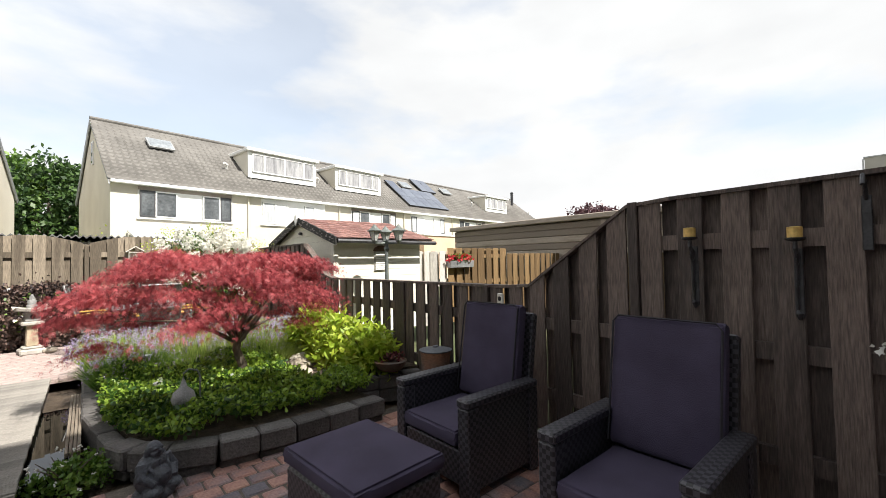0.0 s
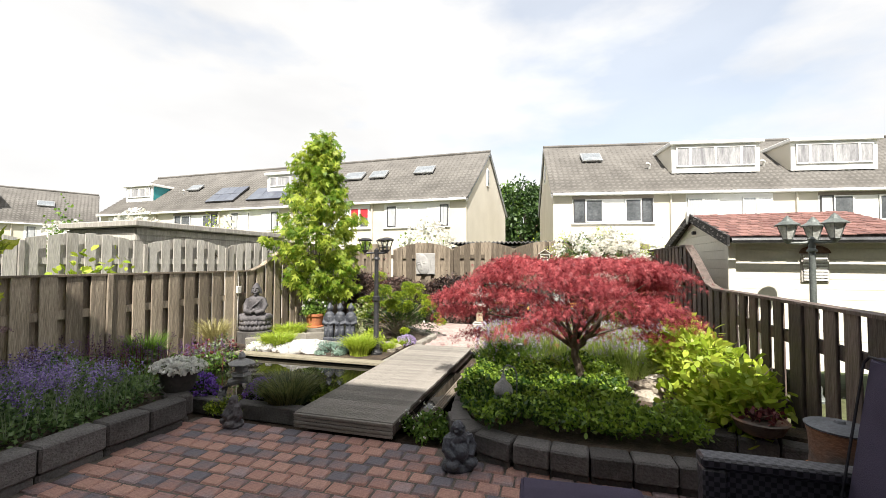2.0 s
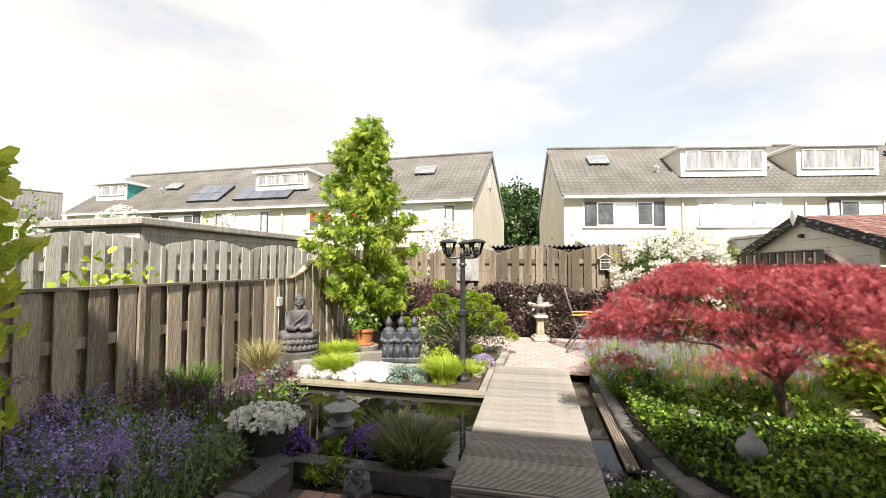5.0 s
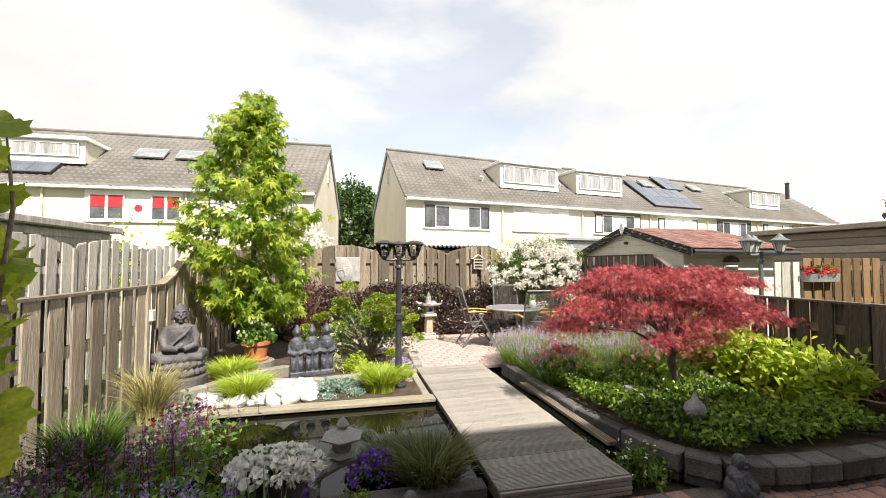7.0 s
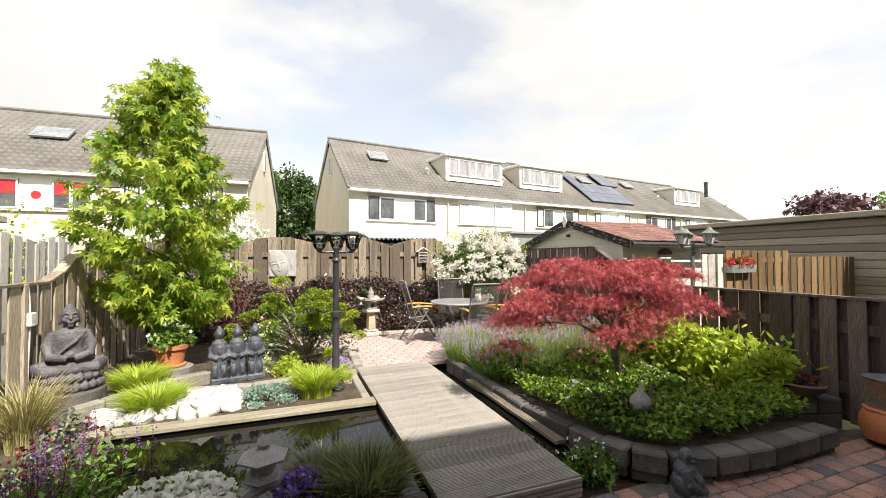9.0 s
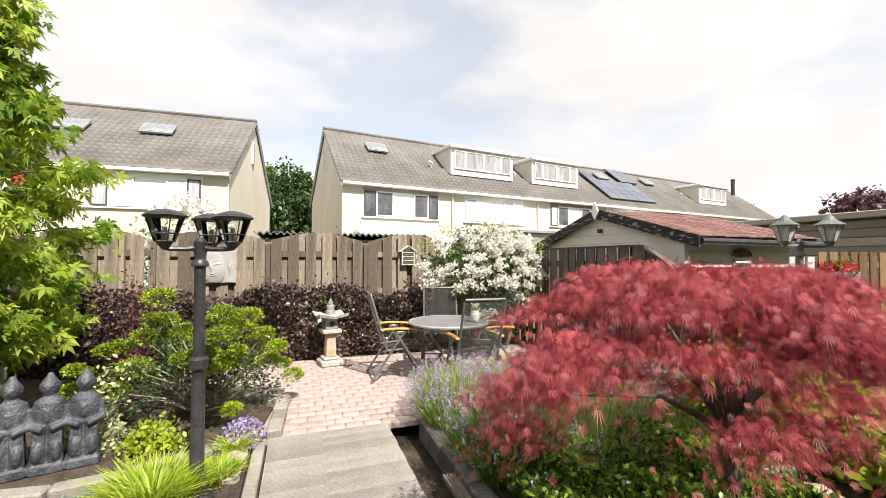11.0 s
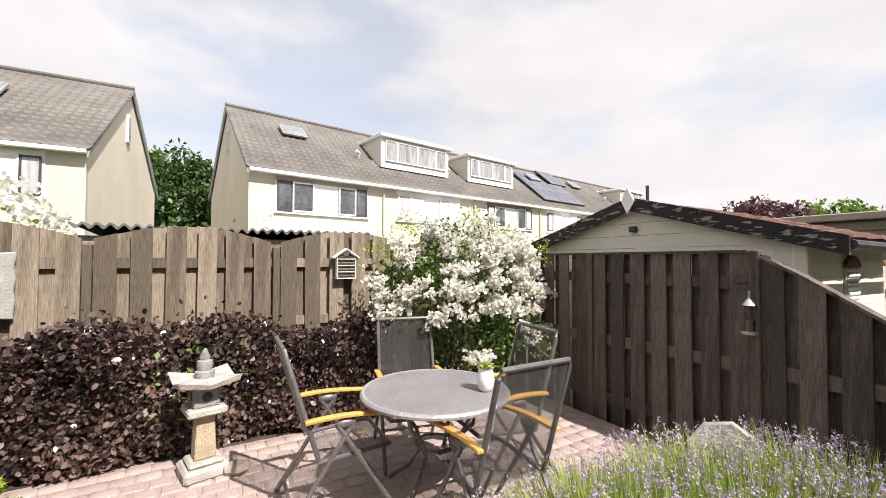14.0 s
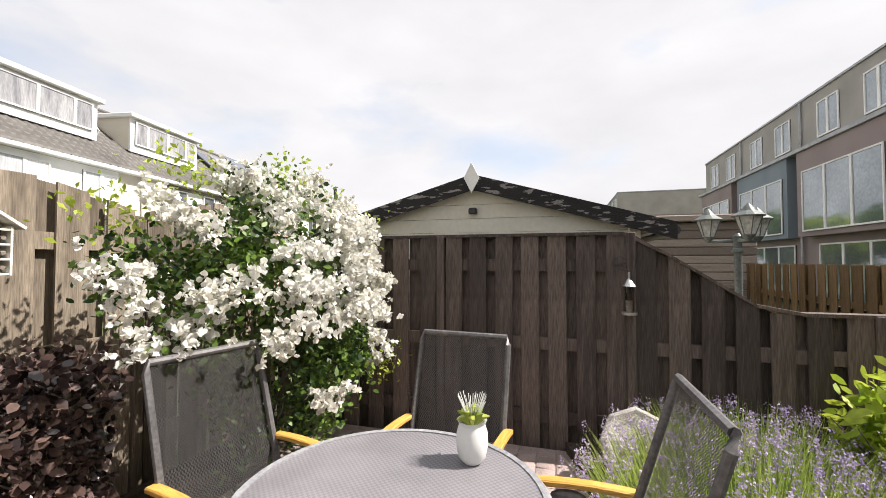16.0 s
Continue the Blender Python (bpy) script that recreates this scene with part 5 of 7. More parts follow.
def laughing(k=1.0):
    bm = bmesh.new()
    lathe(bm, [(0.13, 0), (0.135, 0.02), (0.12, 0.05)], 18, sy=0.85)
    ball(bm, 0, 0, 0.12, 0.115, 0.10, 0.095, 14)
    ball(bm, 0, -0.05, 0.13, 0.075, 0.06, 0.06, 12)
    ball(bm, 0, 0.01, 0.22, 0.095, 0.07, 0.06, 12)
    ball(bm, 0, 0.0, 0.30, 0.05, 0.052, 0.058, 14)
    ball(bm, 0, -0.052, 0.298, 0.012, 0.014, 0.014, 8)
    ball(bm, 0, -0.046, 0.272, 0.026, 0.014, 0.008, 8)
    for s in (-1, 1):
        tube(bm, [(s * 0.085, 0.0, 0.235), (s * 0.115, -0.03, 0.16), (s * 0.07, -0.095, 0.11)], [0.036, 0.034, 0.022], 8)
        ball(bm, s * 0.07, -0.07, 0.06, 0.065, 0.06, 0.042, 10)
        ball(bm, s * 0.052, 0.005, 0.285, 0.012, 0.016, 0.034, 6)
        ball(bm, s * 0.028, -0.04, 0.285, 0.018, 0.016, 0.015, 8)
        ball(bm, s * 0.022, -0.044, 0.318, 0.016, 0.010, 0.007, 8)
        tube(bm, [(s * 0.09, 0.02, 0.25), (s * 0.06, -0.06, 0.19), (s * 0.05, -0.085, 0.10)], [0.012, 0.010, 0.008], 6)
    tube(bm, [(-0.10, 0.02, 0.24), (0.0, -0.065, 0.17), (0.09, -0.05, 0.10)], [0.018, 0.02, 0.018], 6)
    for v in bm.verts:
        v.co *= k
    return bm


fused("laughing_buddha_statue", laughing(1.0), M_STATUE2, 0.335, 3.22, 0.0, 35, "small bluish black laughing statue on the paving", 0.006)
fused("small_statue", laughing(0.82), M_STATUE, -1.95, 3.40, 0.0, -25, "small dark statue of a seated figure on the paving", 0.006)

# relief plaque of a resting face
n = 72
U, V = np.meshgrid(np.linspace(-1, 1, n), np.linspace(-1, 1, n))
a = U * math.cos(0.22) + V * math.sin(0.22) + 0.28
b = -U * math.sin(0.22) + V * math.cos(0.22)
Hh = 0.10 * np.sqrt(np.clip(1 - (a / 0.66) ** 2 - ((b + 0.02) / 1.02) ** 2, 0, 1))
Hh += 0.035 * np.exp(-((a + 0.05 + 0.05 * b) / 0.07) ** 2 - ((b + 0.02) / 0.28) ** 2)
for s in (-1, 1):
    arc = b - 0.16 - 0.25 * (a + 0.05 - s * 0.32) ** 2 * 2
    Hh += 0.022 * np.exp(-((a + 0.05 - s * 0.32) / 0.2) ** 2 - ((b - 0.08 + 0.8 * (a + 0.05 - s * 0.32) ** 2) / 0.07) ** 2)
    Hh -= 0.018 * np.exp(-((a + 0.05 - s * 0.32) / 0.2) ** 2 - ((b - 0.03 + 0.8 * (a + 0.05 - s * 0.32) ** 2) / 0.022) ** 2)
    Hh += 0.016 * np.exp(-((a + 0.05 - s * 0.32) / 0.22) ** 2 - ((b - 0.3 + 0.9 * (a + 0.05 - s * 0.32) ** 2) / 0.03) ** 2)
for db, k in ((-0.40, 1.0), (-0.50, 1.0)):
    Hh += 0.02 * np.exp(-((a + 0.05) / 0.17) ** 2 - ((b - db) / 0.035) ** 2)
Hh -= 0.016 * np.exp(-((a + 0.05) / 0.2) ** 2 - ((b + 0.45) / 0.014) ** 2)
Hh += 0.05 * np.exp(-((U - 0.66) / 0.08) ** 2 - ((V + 0.02) / 0.30) ** 2) - 0.03 * np.exp(-((U - 0.66) / 0.035) ** 2 - ((V - 0.04) / 0.16) ** 2)
rag = 1 + 0.015 * np.sin(V * 9) + 0.01 * np.sin(U * 13 + 1)
px, pz = U * 0.265 * rag, V * 0.28 * (1 + 0.012 * np.sin(U * 8))
edge = np.maximum(np.abs(U), np.abs(V)) > 0.985
py = -(0.03 + Hh * 0.55)
py = np.where(edge, -0.012, py)
front = np.stack([px, py, pz], -1).reshape(-1, 3)
backv = np.stack([px * 0.99, np.zeros_like(px), pz * 0.99], -1).reshape(-1, 3)
i = (np.arange(n - 1)[:, None] * n + np.arange(n - 1)[None, :]).reshape(-1)
qf = np.stack([i, i + 1, i + n + 1, i + n], 1)
qb = qf[:, ::-1] + n * n
plq = np_mesh("face_plaque", np.concatenate([front, backv]), np.concatenate([qf, qb]), mat("pale grey cast plaster", (0.27, 0.265, 0.26), (0.38, 0.375, 0.365), 4, 0.9, 0.3, 60, fac=0.12), None, smooth=True)
plq.matrix_basis = pose(-2.325, 10.395, 1.56)
tagged(plq, "square pale grey relief plaque of a resting face", "wall plaque")


# ---- lamps ----
def lantern_head(t, x, y, z, s, kind, frame_m):
    """A six sided glass lantern with a hat; kind 'cage' hangs wide at the top."""
    if kind == "cage":
        prof = [(0.055, 0.0), (0.105, 0.15)]
        hat = [(0.118, 0.148), (0.125, 0.158), (0.10, 0.178), (0.05, 0.195), (0.012, 0.20)]
    else:
        prof = [(0.045, 0.0), (0.095, 0.15)]
        hat = [(0.115, 0.148), (0.118, 0.158), (0.055, 0.20), (0.045, 0.215), (0.03, 0.235), (0.006, 0.26)]
    glass = part("lantern_glass", lathe(bmesh.new(), [(r * s * 0.97, h * s) for r, h in prof], 6, x, y, z), M_GLASS if kind == "cage" else M_MILK, t, "clear lantern glass" if kind == "cage" else "frosted lantern glass")
    for k in range(6):
        a = k * math.tau / 6
        part("cage_bar", tube(bmesh.new(), [(x + r * s * math.cos(a), y + r * s * math.sin(a), z + h * s) for r, h in prof], 0.004 * s, 5), frame_m, t)
    for h, r in ((0.0, prof[0][0]), (0.05, prof[0][0] * 2 / 3 + prof[1][0] / 3)) if kind == "cage" else ((0.0, prof[0][0]),):
        part("cage_ring", tube(bmesh.new(), [(x + r * s * math.cos(a), y + r * s * math.sin(a), z + h * s) for a in np.linspace(0, math.tau, 7)], 0.004 * s, 5), frame_m, t)
    part("lantern_hat", lathe(bmesh.new(), [(r * s, h * s) for r, h in hat], 6 if kind == "cage" else 12, x, y, z), frame_m, t)
    part("lantern_foot", lathe(bmesh.new(), [(0.012 * s, -0.05 * s), (0.03 * s, -0.03 * s), (0.05 * s, -0.002)], 10, x, y, z), frame_m, t)
    part("bulb_holder", lathe(bmesh.new(), [(0.018 * s, 0.004), (0.018 * s, 0.05 * s), (0.012 * s, 0.09 * s)], 8, x, y, z), M_PLASTIC, t) if kind == "cage" else None


def garden_lamp(x, y, z, h, label, kind, s, m, arms):
    t = thing("garden_lamp", x, y, z, 0, label, "lamp post")
    part("pole", lathe(bmesh.new(), [(0.095, 0), (0.10, 0.03), (0.07, 0.06), (0.055, 0.10), (0.06, 0.16), (0.042, 0.20), (0.038, h * 0.45), (0.055, h * 0.46), (0.055, h * 0.49), (0.034, h * 0.5), (0.032, h - 0.36), (0.05, h - 0.35), (0.05, h - 0.33), (0.033, h - 0.31), (0.04, h - 0.2), (0.015, h - 0.17)], 14), m, t, "tall ribbed post", smooth=True)
    for a, r in arms:
        ax, ay = math.cos(radians(a)) * r, math.sin(radians(a)) * r
        part("arm", tube(bmesh.new(), [(0, 0, h - 0.235), (ax * 0.4, ay * 0.4, h - 0.245), (ax * 0.85, ay * 0.85, h - 0.245), (ax, ay, h - 0.235)], [0.022, 0.016, 0.014, 0.018], 8), m, t, smooth=True)
        lantern_head(t, ax, ay, h - 0.20, s, kind, m)
    return t


garden_lamp(-1.70, 6.06, 0.14, 1.84, "black three headed garden lamp beside the pond", "cage", 1.0, M_BLACK, ((190, 0.19), (80, 0.17), (-10, 0.19)))
garden_lamp(4.0, 6.0, -0.05, 2.12, "grey green three headed garden lamp behind the fence", "cap", 1.1, M_LAMPGREY, ((60, 0.24), (180, 0.24), (-60, 0.24)))

# ---- stone lanterns ----
pg = thing("stone_lantern", -0.67, 9.33, 0.12, 12, "tall pale stone lantern standing before the hedge", "stone lantern")
part("base", boxed(-0.16, 0.16, -0.16, 0.16, 0.0, 0.09, bev=0.02), M_STONE, pg, "stepped stone base")
part("base_step", boxed(-0.12, 0.12, -0.12, 0.12, 0.091, 0.13, bev=0.015), M_STONE, pg)
part("column", prism([(-0.075, 0.131), (0.075, 0.131), (0.062, 0.47), (-0.062, 0.47)], "y", -0.065, 0.065, bev=0.008), mat("buff stone", (0.36, 0.29, 0.20), (0.50, 0.42, 0.31), 7, 0.9, 0.5, 90), pg, "buff stone column")
part("platform", boxed(-0.135, 0.135, -0.135, 0.135, 0.471, 0.53, bev=0.012), M_STONE, pg)
hb = boxed(-0.09, 0.09, -0.09, 0.09, 0.531, 0.69, bev=0.008)
part("fire_box", hb, M_STONE2, pg, "grey stone light box")
for q in range(4):
    part("opening", lathe(bmesh.new(), [(0.036, 0.0), (0.036, 0.004), (0.03, 0.005)], 16), M_BLACK, pg, "round dark opening").matrix_basis = pose(0.0905 * math.sin(q * math.pi / 2), -0.0905 * math.cos(q * math.pi / 2), 0.61, 90, 0, q * 90)
rf = bmesh.new()
g_ = [[(sx * 0.215, sy * 0.215) for sx in np.linspace(-1, 1, 9)] for sy in np.linspace(-1, 1, 9)]
topv = [[rf.verts.new((x, y, 0.745 + 0.05 * max(abs(x), abs(y)) / 0.215 * (abs(x * y) / 0.046) - 0.02 * max(abs(x), abs(y)) / 0.215)) for x, y in r] for r in g_]
botv = [[rf.verts.new((x * 0.93, y * 0.93, 0.691 + 0.035 * (abs(x * y) / 0.046))) for x, y in r] for r in g_]
for i in range(8):
    for j in range(8):
        rf.faces.new((topv[i][j], topv[i][j + 1], topv[i + 1][j + 1], topv[i + 1][j]))
        rf.faces.new((botv[i + 1][j], botv[i + 1][j + 1], botv[i][j + 1], botv[i][j]))
ring = lambda g: [g[0][j] for j in range(8)] + [g[i][8] for i in range(8)] + [g[8][j] for j in range(8, 0, -1)] + [g[i][0] for i in range(8, 0, -1)]
rt, rb = ring(topv), ring(botv)
for i in range(32):
    j = (i + 1) % 32
    rf.faces.new((rb[i], rb[j], rt[j], rt[i]))
part("roof", rf, M_STONE, pg, "upturned stone roof")
part("finial", lathe(bmesh.new(), [(0.065, 0.73), (0.07, 0.79), (0.05, 0.80), (0.058, 0.85), (0.055, 0.87), (0.035, 0.88), (0.04, 0.90), (0.01, 0.965)], 14), M_STONE2, pg, smooth=True)
sl_ = thing("small_stone_lantern", -2.36, 3.95, 0.0, 20, "small grey stone lantern on a curved leg by the pond", "stone lantern")
arc = [(-0.22, 0.0), (-0.20, 0.12), (-0.12, 0.21), (0.0, 0.25), (0.09, 0.25)]
bm = bmesh.new()
tube(bm, [(a, 0, z + 0.02) for a, z in arc], [0.05, 0.048, 0.045, 0.05, 0.05], 8)
part("leg", bm, M_STONE2, sl_, "curved stone leg", smooth=True)
part("platform", lathe(bmesh.new(), [(0.10, 0.30), (0.115, 0.315), (0.105, 0.34)], 6), M_STONE2, sl_)
part("fire_box", lathe(bmesh.new(), [(0.062, 0.341), (0.075, 0.36), (0.075, 0.41), (0.062, 0.43)], 6), M_STONE2, sl_)
part("roof", lathe(bmesh.new(), [(0.15, 0.431), (0.155, 0.445), (0.09, 0.475), (0.05, 0.49)], 6), M_STONE2, sl_, "six sided stone roof")
part("finial", lathe(bmesh.new(), [(0.03, 0.491), (0.045, 0.52), (0.03, 0.55), (0.006, 0.575)], 10), M_STONE2, sl_, smooth=True)
part("foot", boxed(-0.30, -0.12, -0.09, 0.09, -0.05, 0.03, bev=0.02), M_STONE2, sl_)

# ---- pots and small garden things ----
def pot(name, x, y, z, prof, m, label, n=22):
    t = thing(name, x, y, z, 0, label, "plant pot")
    part("body", lathe(bmesh.new(), prof, n), m, t, smooth=True)
    part("potting_soil", lathe(bmesh.new(), [(prof[-1][0] * 0.98, prof[-1][1] - 0.02), (0.01, prof[-1][1] - 0.012)], n), M_SOIL, t)
    return t


wp = pot("planter_pot", -2.74, 3.49, 0.25, [(0.13, 0), (0.155, 0.05), (0.18, 0.20), (0.195, 0.205), (0.195, 0.235), (0.178, 0.235), (0.172, 0.20)], M_GREYPOT, "dark round pot full of white flowers")
tp = pot("terracotta_pot", -3.61, 7.28, 0.30, [(0.13, 0), (0.17, 0.01), (0.17, 0.03), (0.135, 0.035), (0.175, 0.22), (0.195, 0.225), (0.20, 0.275), (0.18, 0.275), (0.17, 0.23)], M_TERRA, "terracotta pot with a leafy plant on its saucer")
tagged(part("pot_stand", lathe(bmesh.new(), [(0.24, 0.13), (0.25, 0.29), (0.22, 0.299)], 14, -3.61, 7.28, 0.0), M_KERB_PALE), "flat stone under the terracotta pot", "stone")
bw = pot("bowl_pot", 2.50, 3.52, 0.0, [(0.08, 0.30), (0.14, 0.33), (0.175, 0.40), (0.185, 0.41), (0.17, 0.42), (0.16, 0.40)], M_TERRA2, "shallow terracotta bowl with dry plants")
tagged(part("terrace_soil", prism([(2.2, 3.95), (2.93, 3.72), (2.93, 3.98), (2.2, 4.2)], "z", 0.18, 0.29), M_SOIL), "dark soil on the corner terrace", "soil", kind="structure")
bw.location = (2.52, 3.70, 0.01)
cm_ = thing("chimenea", 2.72, 3.16, 0.0, 0, "terracotta garden stove with a sooty neck and lid", "garden stove")
part("belly", lathe(bmesh.new(), [(0.10, 0.02), (0.17, 0.06), (0.20, 0.15), (0.19, 0.24), (0.165, 0.30), (0.172, 0.32), (0.15, 0.335)], 22), M_TERRA, cm_, "orange terracotta belly", smooth=True)
part("neck", lathe(bmesh.new(), [(0.15, 0.336), (0.145, 0.40), (0.15, 0.52), (0.162, 0.575), (0.14, 0.58)], 22), M_TERRA2, cm_, "soot stained neck", smooth=True)
part("lid", lathe(bmesh.new(), [(0.165, 0.581), (0.17, 0.592), (0.03, 0.615), (0.025, 0.63), (0.005, 0.635)], 22), mat("blue grey steel", (0.10, 0.11, 0.125), (0.16, 0.17, 0.19), 5, 0.5, 0.1, 50), cm_, "blue grey steel lid", smooth=True)
part("stand", lathe(bmesh.new(), [(0.15, 0.0), (0.15, 0.015), (0.09, 0.019)], 16), M_BLACK, cm_)


def sconce(y, z):
    t = thing("candle_sconce", 2.965, y, z, 0, "black wrought iron candle holder on the fence", "candle holder", "candle holders on the fence")
    part("bracket", tube(bmesh.new(), [(-0.02, 0.0, -0.45), (-0.03, 0, -0.42), (-0.015, 0.01, -0.40), (-0.02, 0.01, -0.25), (-0.05, 0.0, -0.10), (-0.09, 0, -0.06), (-0.09, 0, -0.02)], [0.012, 0.02, 0.010, 0.010, 0.012, 0.012, 0.01], 7), M_BLACK, t, smooth=True)
    part("scroll", tube(bmesh.new(), [(-0.05 + 0.045 * (1 - k / 20) * math.cos(k * 0.6), 0, -0.12 + 0.045 * (1 - k / 20) * math.sin(k * 0.6)) for k in range(18)], 0.007, 6), M_BLACK, t)
    part("dish", lathe(bmesh.new(), [(0.02, -0.022), (0.045, -0.012), (0.048, -0.002), (0.03, -0.004)], 14, -0.09, 0), M_BLACK, t)
    part("candle", lathe(bmesh.new(), [(0.034, -0.001), (0.034, 0.055), (0.02, 0.058)], 14, -0.09, 0), M_WAX, t, "yellow pillar candle")
    part("back_plate", boxed(-0.012, 0.0, -0.02, 0.02, -0.44, -0.06, bev=0.004), M_BLACK, t)
    return t


sconce(0.81, 1.63)
sconce(0.30, 1.60)
hk = thing("wall_hook", 2.965, 0.03, 1.5, 0, "black iron hook on the dark fence", "hook")
part("plate", boxed(-0.01, 0.0, -0.02, 0.02, 0.02, 0.30, bev=0.004), M_BLACK, hk)
part("hook", tube(bmesh.new(), [(-0.012, 0, 0.28), (-0.10, 0, 0.36), (-0.2, 0, 0.38), (-0.24, 0, 0.33)], 0.009, 6), M_BLACK, hk)
fd = thing("bird_feeder", 2.94, 7.12, 1.22, 0, "hanging silver bird feeder on an iron hook", "bird feeder")
part("hook", tube(bmesh.new(), [(0.02, 0.10, 0.38)] + [(-0.02, 0.06 - 0.05 * math.cos(q), 0.40 + 0.05 * math.sin(q)) for q in np.linspace(0, 4, 8)] + [(-0.03, 0.0, 0.33)], 0.005, 6), M_BLACK, fd)
part("tube", lathe(bmesh.new(), [(0.032, 0.02), (0.032, 0.22)], 14, -0.03), M_GLASS, fd, "clear seed tube")
part("dish", lathe(bmesh.new(), [(0.055, 0.0), (0.058, 0.02), (0.033, 0.022)], 14, -0.03), M_ALU, fd)
part("lid", lathe(bmesh.new(), [(0.05, 0.22), (0.03, 0.25), (0.008, 0.28), (0.008, 0.33)], 14, -0.03), M_ALU, fd)
part("seed", lathe(bmesh.new(), [(0.028, 0.021), (0.028, 0.11)], 12, -0.03), M_PLANKGREY, fd)
ih = thing("insect_hotel", 0.755, 10.40, 1.56, 0, "small pale wooden insect house on the back fence", "insect house")
part("box", boxed(-0.115, 0.115, -0.012, 0.0, 0.0, 0.27), M_PLANKGREY, ih)
for q in (-0.115, 0.105):
    part("side", boxed(q, q + 0.01, -0.09, -0.013, 0.0, 0.25), M_PLASTIC, ih)
for k in range(4):
    part("shelf", boxed(-0.104, 0.104, -0.088, -0.013, 0.002 + k * 0.075, 0.012 + k * 0.075), M_PLASTIC, ih)
for s in (-1, 1):
    part("roof", prism([(0, 0.345), (0, 0.36), (s * 0.16, 0.25), (s * 0.155, 0.235)], "y", -0.11, 0.0), M_PLASTIC, ih, "pale wooden roof board")
bm = bmesh.new()
for k in range(3):
    for q in range(7):
        tube(bm, [(-0.085 + q * 0.028, -0.08, 0.04 + k * 0.075), (-0.085 + q * 0.028, -0.014, 0.04 + k * 0.075)], 0.011, 7)
part("canes", bm, M_PLANKGREY, ih, kind="stuff")
bx = thing("switch_box", -4.555, 6.25, 1.02, 0, "white outdoor socket box on the sunlit fence", "socket box")
part("box", boxed(0.0, 0.05, -0.05, 0.05, 0.0, 0.13, bev=0.008), M_PLASTIC, bx)
part("cable", tube(bmesh.new(), [(0.02, 0, 0.0), (0.01, 0.0, -0.4), (0.0, 0.01, -0.8)], 0.008, 6), M_PLASTIC, bx)
part("cable", tube(bmesh.new(), [(0.02, 0, 0.13), (0.01, 0.0, 0.3), (0.0, 0.0, 0.4)], 0.008, 6), M_PLASTIC, bx)
th = thing("thermometer", 2.955, 2.45, 1.03, 0, "small white box thermometer on the dark fence", "thermometer")
part("case", boxed(-0.03, 0.0, -0.035, 0.035, 0.0, 0.16, bev=0.008), M_PLASTIC, th)
part("dial", lathe(bmesh.new(), [(0.022, 0), (0.02, 0.004)], 14), M_BLACK, th).matrix_basis = pose(-0.031, 0, 0.11, 0, -90)
oc = thing("stone_planter", 2.66, 7.16, 0.12, 0, "eight sided pale concrete planter by the fence", "planter")
part("slab", lathe(bmesh.new(), [(0.23, 0.0), (0.25, 0.03), (0.25, 0.09), (0.225, 0.10), (0.19, 0.09)], 8), M_STONE, oc).matrix_basis = pose(-0.06, -0.02, 0.23, 8, -60)
part("foot", boxed(-0.10, 0.10, -0.08, 0.08, 0.0, 0.18, bev=0.02), M_STONE, oc)


def path_light(x, y, z):
    t = thing("path_light", x, y, z, 0, "small steel solar path light in the bed", "path light", "path lights in the bed")
    part("stake", tube(bmesh.new(), [(0, 0, -0.1), (0, 0, 0.12)], 0.007, 6), M_ALU, t)
    part("lens", lathe(bmesh.new(), [(0.035, 0.12), (0.042, 0.17)], 12), M_MILK, t)
    part("cap", lathe(bmesh.new(), [(0.055, 0.171), (0.055, 0.182), (0.02, 0.195)], 14), M_ALU, t)


path_light(0.52, 4.62, 0.22)
path_light(0.55, 6.0, 0.25)
lk = thing("hanging_lantern", 0.60, 3.86, 0.2, 0, "grey garden lantern hanging from an iron crook", "garden lantern")
part("crook", tube(bmesh.new(), [(0.12, 0, 0.0), (0.12, 0, 0.38), (0.10, 0, 0.43), (0.04, 0, 0.45), (0.0, 0, 0.42), (0.0, 0, 0.38)], 0.008, 6), M_LAMPGREY, lk)
part("body", lathe(bmesh.new(), [(0.03, 0.13), (0.075, 0.17), (0.09, 0.22), (0.075, 0.27), (0.03, 0.31), (0.015, 0.36), (0.004, 0.38)], 14), M_STONE2, lk, "round grey lantern body", smooth=True)
def bird_house(x, y, z, rz, label, w, m):
    t = thing("bird_house", x, y, z, rz, label, "bird house", "bird houses on the pale fence")
    part("box", prism([(-w / 2, 0), (w / 2, 0), (w / 2, w * 1.15), (0, w * 1.6), (-w / 2, w * 1.15)], "y", -w * 0.8, 0.0, bev=0.004), m, t)
    for q in (-1, 1):
        part("roof", prism([(0, w * 1.62), (0, w * 1.78), (q * w * 0.75, w * 1.12), (q * w * 0.72, w * 0.98)], "y", -w * 1.0, 0.02), M_PLANKGREY, t, "sloping roof board")
    part("hole", lathe(bmesh.new(), [(w * 0.17, 0.0), (w * 0.17, 0.004)], 12), M_BLACK, t, "round entrance hole").matrix_basis = pose(0, -w * 0.8 - 0.001, w * 0.8, 90)
    part("perch", tube(bmesh.new(), [(0, -w * 0.8, w * 0.5), (0, -w * 1.15, w * 0.5)], w * 0.04, 6), m, t)


